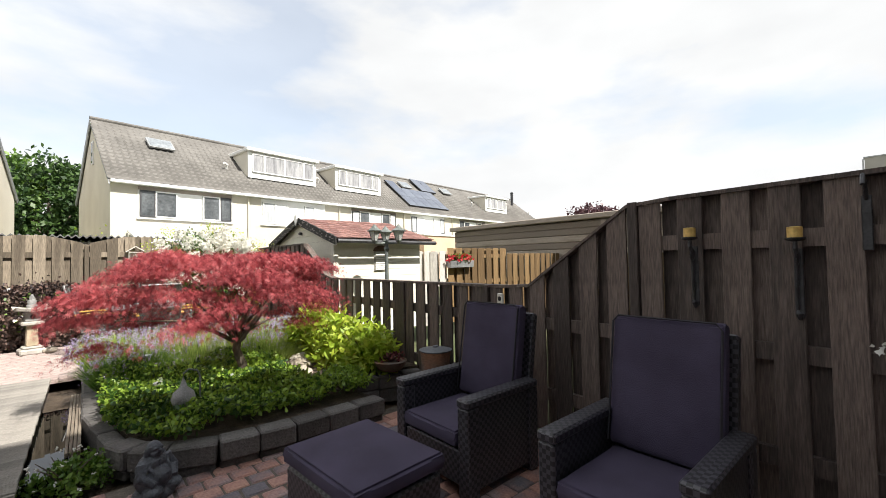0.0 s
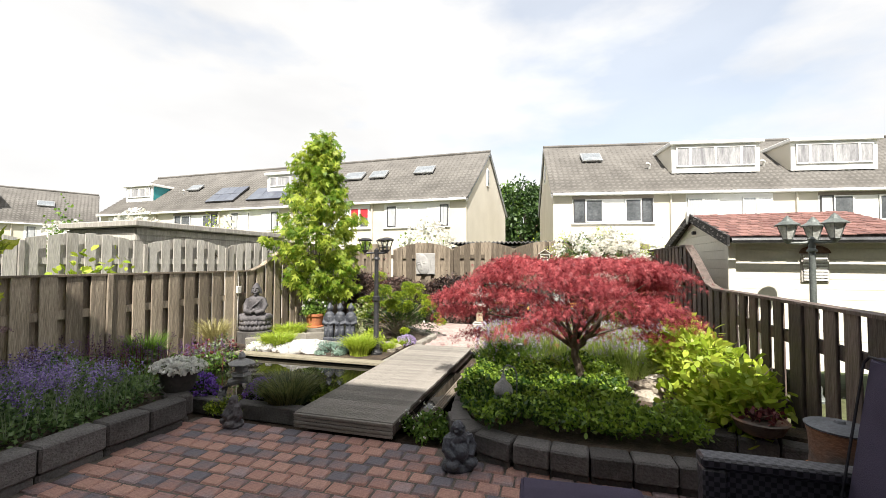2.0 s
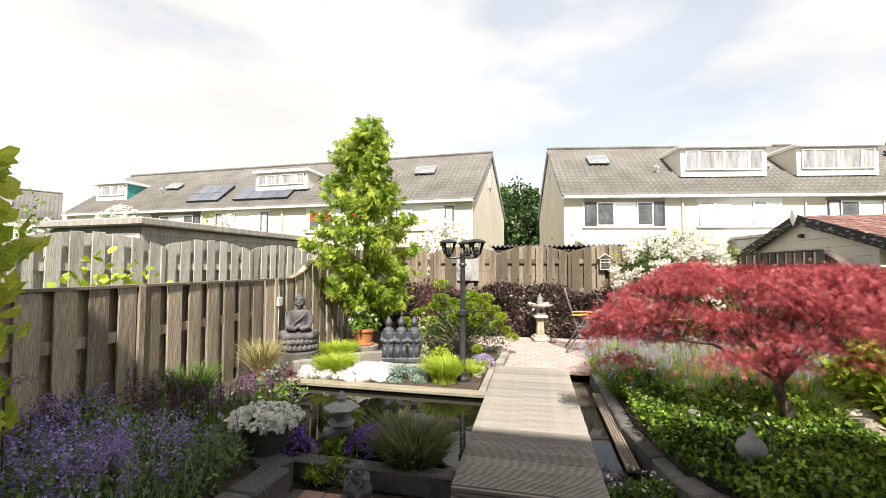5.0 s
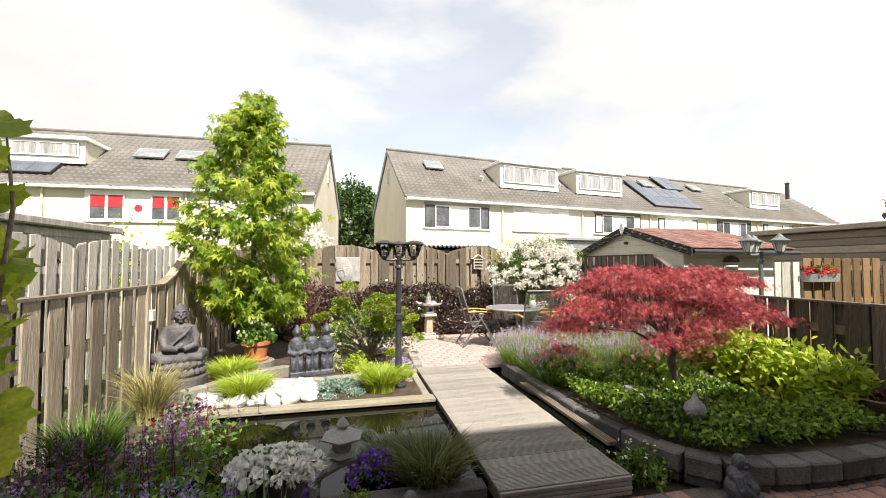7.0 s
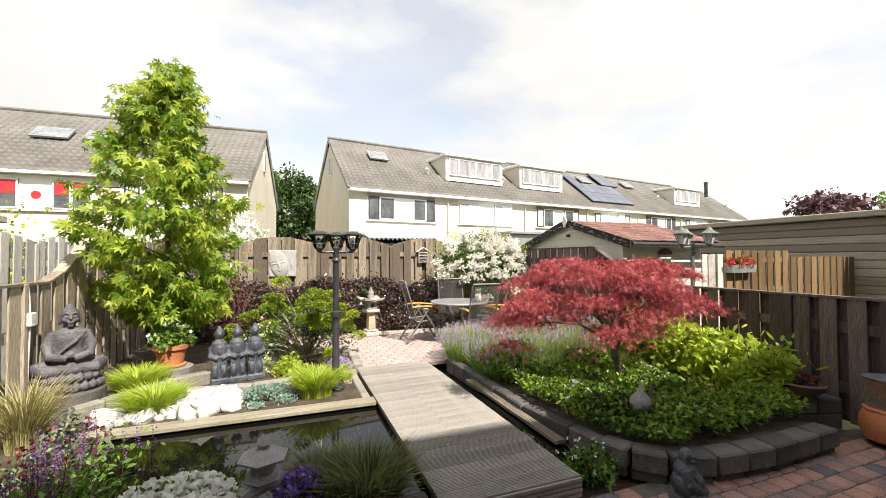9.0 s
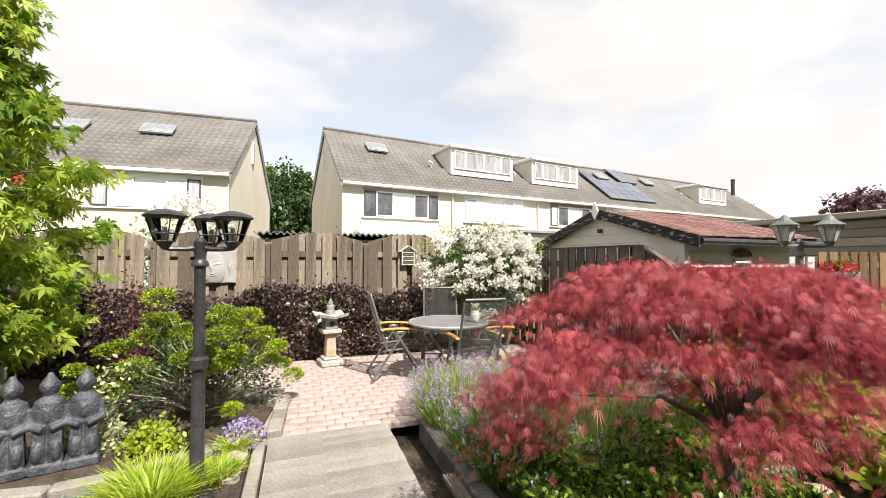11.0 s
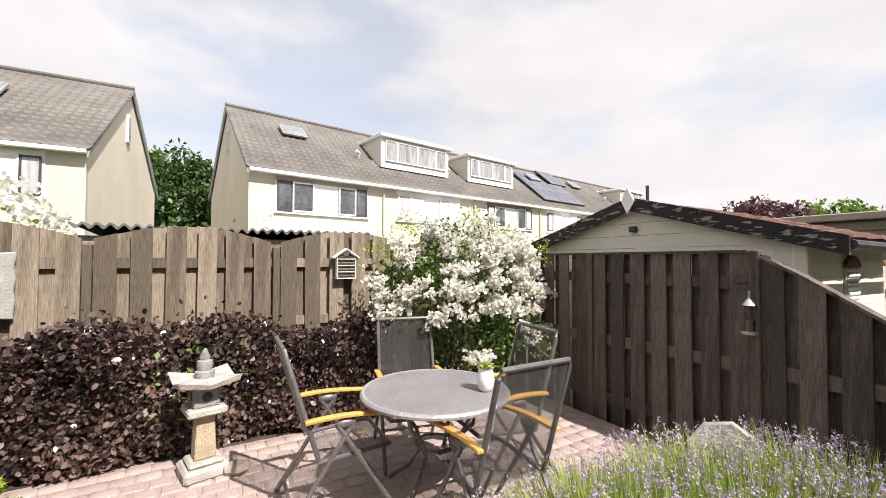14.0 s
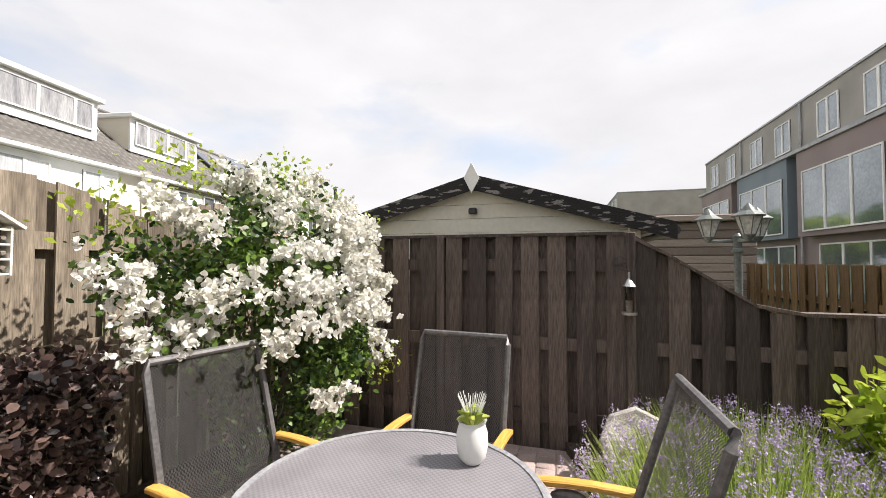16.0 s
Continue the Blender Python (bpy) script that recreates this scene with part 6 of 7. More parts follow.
bird_house(-6.17, 7.18, 1.55, 84, "small wooden bird house with a pale roof on the fence", 0.15, M_PLANKGREY)
bird_house(-6.20, 6.82, 1.50, 84, "tiny dark bird house on the pale fence", 0.10, M_FENCE_DARK)
fb = thing("flower_box", 6.82, 7.10, 1.33, 0, "grey flower box with red geraniums on the tan fence", "flower box")
part("trough", prism([(-0.09, 0.0), (0.04, 0.0), (0.06, 0.16), (-0.11, 0.16)], "x", -0.38, 0.38), M_ZINC, fb, "grey trough")

# white cobbles at the water's edge
rng = random.Random(8)
cob = []
for k in range(4):
    bm = bmesh.new()
    ball(bm, 0, 0, 0, 0.085, 0.065, 0.05, 9, 0.5)
    cob.append(mesh_of("cobble", bm, M_WHITESTONE, True))
heap = thing("white_cobbles", -2.95, 6.0, 0.14, 0, "heap of white quartz cobbles beside the pond", "stones")
for k in range(130):
    x, y = rng.gauss(0.05, 0.24), rng.gauss(0.05, 0.17)
    if k > 100:
        x, y = rng.uniform(-0.9, 0.3), rng.uniform(-0.28, 0.0)
    if y < -0.28 or y > 0.4 or x > 0.26:
        continue
    s = rng.uniform(0.6, 1.7)
    piece("cobble", cob[k % 4], heap, pose(x, y, 0.02 + 0.10 * math.exp(-(x * x + y * y) / 0.06) * rng.random(), rng.uniform(-30, 30), rng.uniform(-30, 30), rng.uniform(0, 360)) @ Matrix.Scale(s, 4))
boul = mat("buff boulder", (0.30, 0.26, 0.21), (0.46, 0.42, 0.36), 4, 0.9, 0.6, 30, rnd=0.4)
for x, y, r in ((1.95, 4.75, 0.13), (2.05, 5.1, 0.16), (1.75, 5.35, 0.12), (2.2, 5.4, 0.15), (-1.55, 6.3, 0.09), (-1.55, 6.55, 0.11), (-0.45, 9.2, 0.10)):
    bm = bmesh.new()
    ball(bm, 0, 0, 0, r, r * 0.8, r * 0.55, 12, 0.4)
    st = part("boulder", bm, boul, smooth=True)
    st.matrix_basis = pose(x, y, 0.2 if x > 0 else 0.16, 0, 0, x * 70)
    tagged(st, "buff rounded boulder in the planting", "stone", "boulders")

# ---- plants ----
def unit(a):
    return a / np.maximum(np.linalg.norm(a, axis=1, keepdims=True), 1e-6)


def leaf_mesh(name, P, size, m, parent, rng, axis=(0, 0, 0.4), spread=1.0, aspect=0.5, fold=0.25, lobes=1, fan=2.2, label="", kind="", oval=False):
    """Many folded leaves in one mesh; lobes > 1 gives hand-shaped leaves of narrow fingers."""
    N = len(P)
    P = np.asarray(P, dtype=np.float64)
    ax = np.asarray(axis, dtype=np.float64)
    ax = np.broadcast_to(ax, (N, 3))
    d = unit(ax + spread * rng.normal(size=(N, 3)))
    s = unit(np.cross(d, rng.normal(size=(N, 3))))
    nn = np.cross(d, s)
    L = size * rng.uniform(0.65, 1.25, (N, 1))
    if oval:
        w, dr = L * aspect * 0.5, np.array([0, 0, -1.0]) * L * 0.10
        rim = [P] + [P + d * L * f + s * w * g + nn * w * fold * abs(g) + dr * f * f for f, g in ((0.28, 0.82), (0.68, 0.92), (1.0, 0.0), (0.68, -0.92), (0.28, -0.82))]
        return np_mesh(name, np.stack(rim, 1).reshape(-1, 3), np.arange(N * 6).reshape(-1, 6), m, parent, label, kind)
    vs, fs = [P], []
    for k in range(lobes):
        th = 0.0 if lobes == 1 else -fan / 2 + fan * k / (lobes - 1)
        dk = d * math.cos(th) + s * math.sin(th)
        sk = -d * math.sin(th) + s * math.cos(th)
        ln = L * (1.0 if lobes == 1 else 1 - 0.35 * abs(th) / (fan / 2 + 1e-6))
        w = ln * aspect * 0.5
        droop = np.array([0, 0, -1.0]) * ln * (0.12 if lobes == 1 else 0.22)
        vs += [P + dk * ln * 0.45 + sk * w + nn * w * fold, P + dk * ln + droop, P + dk * ln * 0.45 - sk * w + nn * w * fold]
    V = np.stack(vs, 1).reshape(-1, 3)
    per = 1 + 3 * lobes
    base = np.arange(N)[:, None] * per
    for k in range(lobes):
        fs.append(np.concatenate([base, base + 1 + 3 * k, base + 2 + 3 * k, base + 3 + 3 * k], 1))
    return np_mesh(name, V, np.concatenate(fs), m, parent, label, kind)


def blade_mesh(name, B, H, lean, width, m, parent, rng, label="", kind="", curve=0.5):
    """Grass blades or stems: bases, heights, sideways lean of the tips."""
    N = len(B)
    az = rng.uniform(0, math.tau, N)
    out = np.stack([np.cos(az), np.sin(az), np.zeros(N)], 1)
    if lean.ndim == 2:
        out = lean
    else:
        out = out * lean[:, None]
    side = unit(np.stack([-out[:, 1] + 1e-3, out[:, 0], np.zeros(N)], 1) + 0.3 * rng.normal(size=(N, 3)) * np.array([1, 1, 0]))
    vs = []
    for f, wf in ((0, 1.0), (0.4, 0.95), (0.75, 0.6), (1.0, 0.05)):
        c = B + out * (f ** (1 + curve * 2)) + np.stack([np.zeros(N), np.zeros(N), H * (f - 0.18 * curve * f ** 3)], 1)
        vs += [c - side * width * wf / 2, c + side * width * wf / 2]
    V = np.stack(vs, 1).reshape(-1, 3)
    b = np.arange(N)[:, None] * 8
    F = np.concatenate([np.concatenate([b + 2 * k, b + 2 * k + 1, b + 2 * k + 3, b + 2 * k + 2], 1) for k in range(3)])
    return np_mesh(name, V, F, m, parent, label, kind)


def lumps(n, centre, radii, rng, count=24, lump=0.34, shell=0.55):
    """Points in clumps spread over an uneven ellipsoid."""
    c = unit(rng.normal(size=(count, 3)))
    c *= rng.uniform(shell, 0.92, (count, 1))
    pick = rng.integers(0, count, n)
    sc = rng.uniform(0.6, 1.3, (count, 1))
    p = c[pick] + unit(rng.normal(size=(n, 3))) * (rng.uniform(0, 1, (n, 1)) ** 0.5) * lump * sc[pick]
    return np.asarray(centre) + p * np.asarray(radii)


def plant(name, x, y, z, label, category="plant", group=""):
    return thing(name, x, y, z, 0, label, category, group)


G_BRIGHT = leafmat("bright yellow green leaf", (0.28, 0.40, 0.03), (0.50, 0.58, 0.08), 0.45)
G_LIQUID = leafmat("fresh green star leaf", (0.13, 0.24, 0.018), (0.47, 0.55, 0.08), 0.5)
G_MID = leafmat("mid green leaf", (0.07, 0.15, 0.02), (0.17, 0.28, 0.04), 0.35)
G_DARK = leafmat("dark green leaf", (0.022, 0.055, 0.014), (0.07, 0.13, 0.03), 0.25)
G_GROUND = leafmat("periwinkle leaf", (0.03, 0.08, 0.012), (0.27, 0.40, 0.05), 0.4, 0.4)
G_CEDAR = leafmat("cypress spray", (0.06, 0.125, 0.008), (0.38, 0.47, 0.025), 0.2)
# inner sprays coloured darker in place of the shade inside the bush
G_CEDARSHADE = leafmat("shade dark inner cypress spray", (0.02, 0.05, 0.01), (0.06, 0.11, 0.02), 0.2)
G_BEECH = mat("copper beech leaf", (0.022, 0.014, 0.014), (0.17, 0.112, 0.094), 1.3, 0.3, 0, 25, island=0.55, trans=0.08, coat=0.6, fac=0.2)
G_MAPLE = leafmat("red cut leaf maple leaf", (0.22, 0.028, 0.04), (0.58, 0.13, 0.14), 0.45)
G_SAGE = leafmat("grey green leaf", (0.12, 0.17, 0.09), (0.26, 0.32, 0.19), 0.3)
G_LAVLEAF = leafmat("lavender stem green", (0.20, 0.30, 0.05), (0.42, 0.50, 0.13), 0.4)
G_SEDGE = leafmat("striped sedge", (0.06, 0.085, 0.025), (0.24, 0.25, 0.10), 0.35)
G_STRAW = leafmat("straw coloured grass", (0.30, 0.27, 0.10), (0.50, 0.45, 0.22), 0.35)
G_BLUE = leafmat("blue green stonecrop", (0.17, 0.27, 0.22), (0.32, 0.43, 0.36), 0.3)
F_LAV = leafmat("pale lavender flower", (0.34, 0.26, 0.48), (0.56, 0.46, 0.66), 0.35)
F_NEP = leafmat("violet blue catmint flower", (0.17, 0.11, 0.36), (0.42, 0.33, 0.64), 0.4)
F_VIOLET = leafmat("violet bellflower", (0.16, 0.06, 0.42), (0.32, 0.18, 0.62), 0.35)
F_WHITE = leafmat("white petal", (0.70, 0.70, 0.66), (0.84, 0.84, 0.80), 0.4)
F_CREAM = leafmat("creamy rose petal", (0.76, 0.74, 0.66), (0.88, 0.875, 0.84), 0.4)
F_RED = leafmat("red geranium petal", (0.55, 0.03, 0.05), (0.75, 0.12, 0.12), 0.4)
F_PINK = leafmat("pink petal", (0.60, 0.22, 0.30), (0.80, 0.50, 0.55), 0.4)
G_VINE = leafmat("large vine leaf", (0.16, 0.24, 0.02), (0.36, 0.42, 0.05), 0.5)
G_PURPLETREE = leafmat("purple beech crown", (0.07, 0.03, 0.04), (0.14, 0.07, 0.08), 0.2)
G_REDSHRUB = leafmat("barberry leaf", (0.08, 0.015, 0.02), (0.20, 0.05, 0.05), 0.3)
M_BARK = mat("grey brown bark", (0.07, 0.055, 0.042), (0.16, 0.13, 0.10), 8, 0.9, 0.8, 40, stretch=(1, 1, 0.4))
M_BARKPALE = mat("pale twig bark", (0.25, 0.20, 0.15), (0.38, 0.32, 0.25), 8, 0.9, 0.6, 40)


def limbs(name, parent, root, tips, r, m, rng, n=7, lift=0.3):
    for tip in tips:
        root_, tip_ = Vector(root), Vector(tip)
        mid = root_.lerp(tip_, 0.5) + Vector((rng.normal() * 0.05, rng.normal() * 0.05, lift * (tip_ - root_).length * 0.35))
        q = root_.lerp(tip_, 0.25) + Vector((rng.normal() * 0.03, rng.normal() * 0.03, lift * 0.2 * (tip_ - root_).length))
        part(name, tube(bmesh.new(), [root_, q, mid, tip_], [r, r * 0.75, r * 0.5, r * 0.15], n), m, parent, smooth=True)


# the red maple: an umbrella of cascading tiers
rng = np.random.default_rng(11)
mp_ = plant("red_maple", 1.32, 4.82, 0.19, "red cut-leaf maple with a wide drooping crown", "tree")
part("trunk", tube(bmesh.new(), [(0.02, 0, -0.02), (0.0, 0.01, 0.18), (-0.07, 0.02, 0.38), (-0.05, 0.0, 0.56), (0.02, 0, 0.75)], [0.06, 0.048, 0.042, 0.038, 0.03], 10), M_BARK, mp_, "crooked dark trunk", smooth=True)
tiers = []
for k in range(78):
    a, r = rng.uniform(0, math.tau), math.sqrt(rng.uniform(0.0, 1.0))
    r = min(r, 0.97)
    x, y = 1.24 * r * math.cos(a) - 0.20, (0.60 if math.sin(a) < 0 else 0.40) * r * math.sin(a) + 0.04
    z = 1.45 - 0.47 * r ** 2.2 + rng.normal() * 0.08 - (0.27 if (math.cos(a) < -0.1 or math.sin(a) > 0.2) and r > 0.5 and rng.random() < 0.5 else 0) - 0.4 * max(0, y - 0.15)
    z = min(z, 1.41)
    tiers.append((x, y, z, a))
limbs("limb", mp_, (-0.06, 0.01, 0.45), [tuple(Vector(t[:3]) * 0.93) for t in tiers[:16]], 0.026, M_BARK, rng)
T = np.array(tiers)
N = 30000
pk = rng.integers(0, len(T), N)
off = rng.normal(size=(N, 3)) * np.array([0.14, 0.11, 0.03])
P = T[pk, :3] + off
rr = np.hypot(off[:, 0], off[:, 1])
outw = np.stack([np.cos(T[pk, 3]), np.sin(T[pk, 3]), np.zeros(N)], 1)
P += outw * 0.1
P[:, 2] -= 0.8 * rr ** 2
P[:, 0] = np.maximum(P[:, 0], -1.66 + 0.12 * rng.random(N))
leaf_mesh("crown", P, 0.056, G_MAPLE, mp_, rng, outw * 0.6 + np.array([0, 0, -0.6]), 0.55, 0.065, 0.2, 6, 1.7, "crown of red thread-like leaves")

# the slender sweetgum
lq = plant("sweetgum_tree", -3.75, 7.65, 0.13, "slender bright green sweetgum in the rockery corner", "tree")
part("trunk", tube(bmesh.new(), [(0, 0, 0), (0.02, 0, 1.2), (-0.01, 0.01, 2.6), (0.05, 0, 4.1)], [0.05, 0.042, 0.028, 0.008], 8), M_BARK, lq, smooth=True)
tips = []
for k in range(74):
    f = (k + rng.random()) / 74
    z = 0.75 + 3.25 * f
    rad = float(np.interp(z, (0.7, 1.2, 1.7, 2.3, 2.8, 3.3, 3.8, 4.2), (0.62, 0.92, 1.0, 1.1, 0.72, 0.46, 0.32, 0.10)))
    a = k * 2.4 + rng.normal() * 0.35
    rad *= rng.uniform(0.62, 1.12) * (1.0 + 0.15 * math.cos(a - 2.6))
    bx, by = rad * math.cos(a), rad * math.sin(a)
    if z < 2.1:
        bx = max(bx, -0.76)
    tips.append((bx, by, z))
for tx, ty, tz in tips[::2]:
    limbs("limb", lq, (0.01, 0, max(0.3, tz - 0.18)), [(tx * 0.95, ty * 0.95, tz)], 0.012, M_BARK, rng, 5)
T = np.array(tips + [(0.05, 0.0, 4.1), (0.02, 0.02, 3.85)])
N = 6000
pk = rng.integers(0, len(T), N)
along = rng.beta(2.6, 1.1, (N, 1))
P = T[pk] * np.concatenate([along, along, np.ones((N, 1))], 1)
P[:, 2:3] -= 0.22 * (1 - along) - 0.03
P += rng.normal(size=(N, 3)) * np.array([0.095, 0.095, 0.055])
out = unit(T[pk] * np.array([1, 1, 0]) + 1e-3)
leaf_mesh("crown", P, 0.105, G_LIQUID, lq, rng, out * 0.7 + np.array([0, 0, -0.35]), 0.55, 0.36, 0.2, 5, 3.6, "crown of star-shaped leaves")

# the cypress bush, cloud-like pads on bare twigs
cy = plant("cypress_bush", -1.95, 7.65, 0.13, "bright green dwarf cypress with layered fan sprays", "bush")
pads = []
for k in range(50):
    v = unit(rng.normal(size=(1, 3)))[0]
    v[2] = abs(v[2]) * 1.1 - 0.12
    rr_ = rng.uniform(0.66, 1.06)
    pads.append((v[0] * 0.93 * rr_ - 0.13, v[1] * 0.68 * rr_, 0.26 + min(v[2], 1) * 0.94 * rr_))
limbs("branch", cy, (0, 0, 0.02), [tuple(0.9 * np.array(p)) for p in pads[:32]], 0.016, M_BARKPALE, rng, 6)
T = np.array(pads)
wide = rng.uniform(0.075, 0.15, (len(T), 1))
# inner sprays carry the shade between the pads in their colour
for nm, N, m, sz in (("outer_spray", 42000, G_CEDAR, 0.026), ("inner_spray", 4500, G_CEDARSHADE, 0.045)):
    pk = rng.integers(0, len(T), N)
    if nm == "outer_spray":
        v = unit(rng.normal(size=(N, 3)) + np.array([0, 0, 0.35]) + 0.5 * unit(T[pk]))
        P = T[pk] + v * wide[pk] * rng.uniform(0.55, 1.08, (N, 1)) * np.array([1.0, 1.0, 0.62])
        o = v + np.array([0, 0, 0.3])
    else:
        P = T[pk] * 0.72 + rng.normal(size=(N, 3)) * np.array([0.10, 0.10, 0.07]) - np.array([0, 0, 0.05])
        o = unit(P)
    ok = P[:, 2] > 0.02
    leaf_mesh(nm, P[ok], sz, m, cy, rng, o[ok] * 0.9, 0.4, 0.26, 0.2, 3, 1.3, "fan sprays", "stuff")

# the copper beech hedge
hd = plant("copper_beech_hedge", -1.7, 10.0, 0.11, "dark copper beech hedge in front of the back fence", "hedge")
N = 24000
x = rng.uniform(-2.85, 2.7, N)
u = rng.uniform(0, 1, N)
front = u < 0.7
topz = 0.98 + 0.08 * np.sin(x * 2.3) + 0.06 * np.sin(x * 5.1 + 1)
z = np.where(front, rng.uniform(0.02, 1.0, N) * topz, topz + rng.normal(size=N) * 0.05)
bulge = 0.05 * np.sin(x * 3.1) + 0.05 * np.sin(x * 7.3 + z * 6) + 0.04 * np.sin(z * 9)
y = np.where(front, -0.24 - bulge + np.abs(rng.normal(size=N)) * 0.07, rng.uniform(-0.25, 0.25, N))
up = rng.random(N) < 0.012
z = np.where(up, z + rng.uniform(0, 0.22, N), z)
leaf_mesh("foliage", np.stack([x, y, z], 1), 0.060, G_BEECH, hd, rng, np.array([0, -0.5, 0.3]), 0.9, 0.62, 0.3, label="dense copper leaves", kind="stuff", oval=True)
bm = bmesh.new()
for k in range(46):
    px = -2.8 + 5.45 * k / 45
    tube(bm, [(px, 0.0, 0), (px + rng.normal() * 0.06, rng.normal() * 0.05, 0.5), (px + rng.normal() * 0.1, rng.normal() * 0.08, 1.0)], [0.014, 0.009, 0.003], 5)
part("stems", bm, M_BARK, hd, kind="stuff")
leaf_mesh("fresh_shoots", np.stack([rng.normal(size=90) * 0.25 + 1.0, -0.30 + rng.normal(size=90) * 0.04, rng.uniform(0.3, 0.95, 90)], 1), 0.05, G_MID, hd, rng, (0, -0.5, 0.2), 0.8, 0.6, label="green shoots", oval=True)

# the white rambling rose
ro = plant("white_rambling_rose", 1.95, 9.62, 0.12, "large rambling rose covered in white blooms", "rose bush")
RC, RR = (-0.06, -0.05, 1.10), (1.12, 0.66, 0.98)
P = lumps(11000, RC, RR, rng, 64, 0.28, 0.40)
P = P[(P[:, 2] > 0.05) & ~((P[:, 2] < 1.0) & (P[:, 0] < -0.40)) & (P[:, 1] < 0.74)]
leaf_mesh("foliage", P, 0.05, leafmat("rose leaf", (0.02, 0.05, 0.010), (0.13, 0.22, 0.03), 0.25), ro, rng, (0, -0.3, 0.1), 1.0, 0.55, label="small rose leaves", oval=True)
limbs("cane", ro, (0.1, 0.2, 0.0), [tuple(p) for p in P[:26]], 0.014, M_BARK, rng, 5)
K = 130
c = unit(rng.normal(size=(K, 3)))
c[:, 2] = np.where(rng.random(K) < 0.55, np.abs(c[:, 2]), c[:, 2])
c[:, 1] = np.where(rng.random(K) < 0.85, -np.abs(c[:, 1]), c[:, 1])
tc_ = np.asarray(RC) + c * np.asarray(RR) * rng.uniform(0.90, 1.12, (K, 1))
tc_ = tc_[(tc_[:, 2] > 0.35) & ~((tc_[:, 2] < 1.05) & (tc_[:, 0] < -0.30)) & (tc_[:, 1] < 0.66)]
many = rng.integers(10, 44, len(tc_))
B = np.repeat(tc_, many, 0) + rng.normal(size=(many.sum(), 3)) * np.array([0.055, 0.045, 0.036])
ori = unit(B - np.asarray(RC) + np.array([0, -0.25, 0.35]))
pet = np.repeat(B, 6, 0) + rng.normal(size=(len(B) * 6, 3)) * 0.004
leaf_mesh("blooms", pet, 0.033, F_CREAM, ro, rng, np.repeat(ori, 6, 0) * 0.35, 0.75, 0.95, 0.45, label="clusters of white blooms", kind="stuff", oval=True)
sh = rng.normal(size=(700, 3)) * np.array([0.10, 0.08, 0.09])
tops = np.array([(-0.7, 0.0, 2.0), (0.0, -0.1, 2.1), (0.5, -0.1, 1.98), (0.9, -0.3, 1.75), (0.75, -0.55, 0.7), (-0.95, 0.2, 1.75)])
leaf_mesh("long_shoots", tops[rng.integers(0, 6, 700)] + sh, 0.045, G_BRIGHT, ro, rng, (0, 0, 0.6), 0.8, 0.5, label="pale leafy shoots", kind="stuff")

# periwinkle carpet round the maple
gc = plant("periwinkle_carpet", 1.1, 4.3, 0.19, "thick green periwinkle ground cover under the maple", "ground cover")
tagged(gc, kind="stuff")
N = 30000
x, y = rng.uniform(-1.0, 1.15, N), rng.uniform(-0.85, 1.4, N)
wx, wy = x + 1.1, y + 4.3
inside = (wx > 0.08 + np.clip(0.6 * (4.1 - wy), 0, 0.42)) & ((wy > 3.40) | (wx > 3)) & ~((wx > 1.75) & (wy > 3.95)) & (wx < 2.15)
x, y = x[inside], y[inside]
h = 0.17 + 0.05 * np.sin(x * 6) * np.cos(y * 5) + 0.04 * np.sin(x * 13 + y * 9)
z = h * rng.uniform(0.1, 1.0, len(x)) ** 0.45 + 0.02
leaf_mesh("leaves", np.stack([x, y, z], 1), 0.046, G_GROUND, gc, rng, (0, -0.15, 0.35), 0.8, 0.55, label="small glossy leaves", kind="stuff", oval=True)


def lavender(x, y, z, n, rx, ry, hmin, hmax, flower, label, head=F_LAV, leaf=G_LAVLEAF, bushy=0.4, seed=0, lean=0.10):
    r = np.random.default_rng(seed)
    t = plant("lavender", x, y, z, label, "lavender")
    a, q = r.uniform(0, math.tau, n), np.sqrt(r.uniform(0, 1, n))
    B = np.stack([rx * q * np.cos(a), ry * q * np.sin(a), np.zeros(n)], 1)
    H = r.uniform(hmin, hmax, n) * (1 - 0.25 * q ** 2)
    ln = np.stack([np.cos(a) * q * lean * 2 + r.normal(size=n) * 0.04, np.sin(a) * q * lean * 2 + r.normal(size=n) * 0.04, np.zeros(n)], 1)
    blade_mesh("stems", B, H, ln, 0.0068, leaf, t, r, "thin green stems", "stuff", 0.2)
    k = int(n * bushy * 6)
    a2, q2 = r.uniform(0, math.tau, k), np.sqrt(r.uniform(0, 1, k))
    Pl = np.stack([rx * q2 * np.cos(a2), ry * q2 * np.sin(a2), r.uniform(0.0, hmin * 0.9, k) * (1 - 0.4 * q2 ** 2)], 1)
    leaf_mesh("foliage", Pl, 0.06, leaf, t, r, (0, 0, 1.2), 0.6, 0.14, label="narrow leaves", kind="stuff")
    if flower:
        pick = r.random(n) < flower
        tip = (B + ln + np.stack([np.zeros(n), np.zeros(n), H * 0.96], 1))[pick]
        m = 14
        f = np.repeat(tip, m, 0) + np.stack([r.normal(size=len(tip) * m) * 0.007, r.normal(size=len(tip) * m) * 0.007, -r.uniform(0, 0.085, len(tip) * m)], 1)
        leaf_mesh("flower_heads", f, 0.016, head, t, r, (0, 0, 0.6), 1.0, 0.7, label="flower spikes", kind="stuff")
    return t


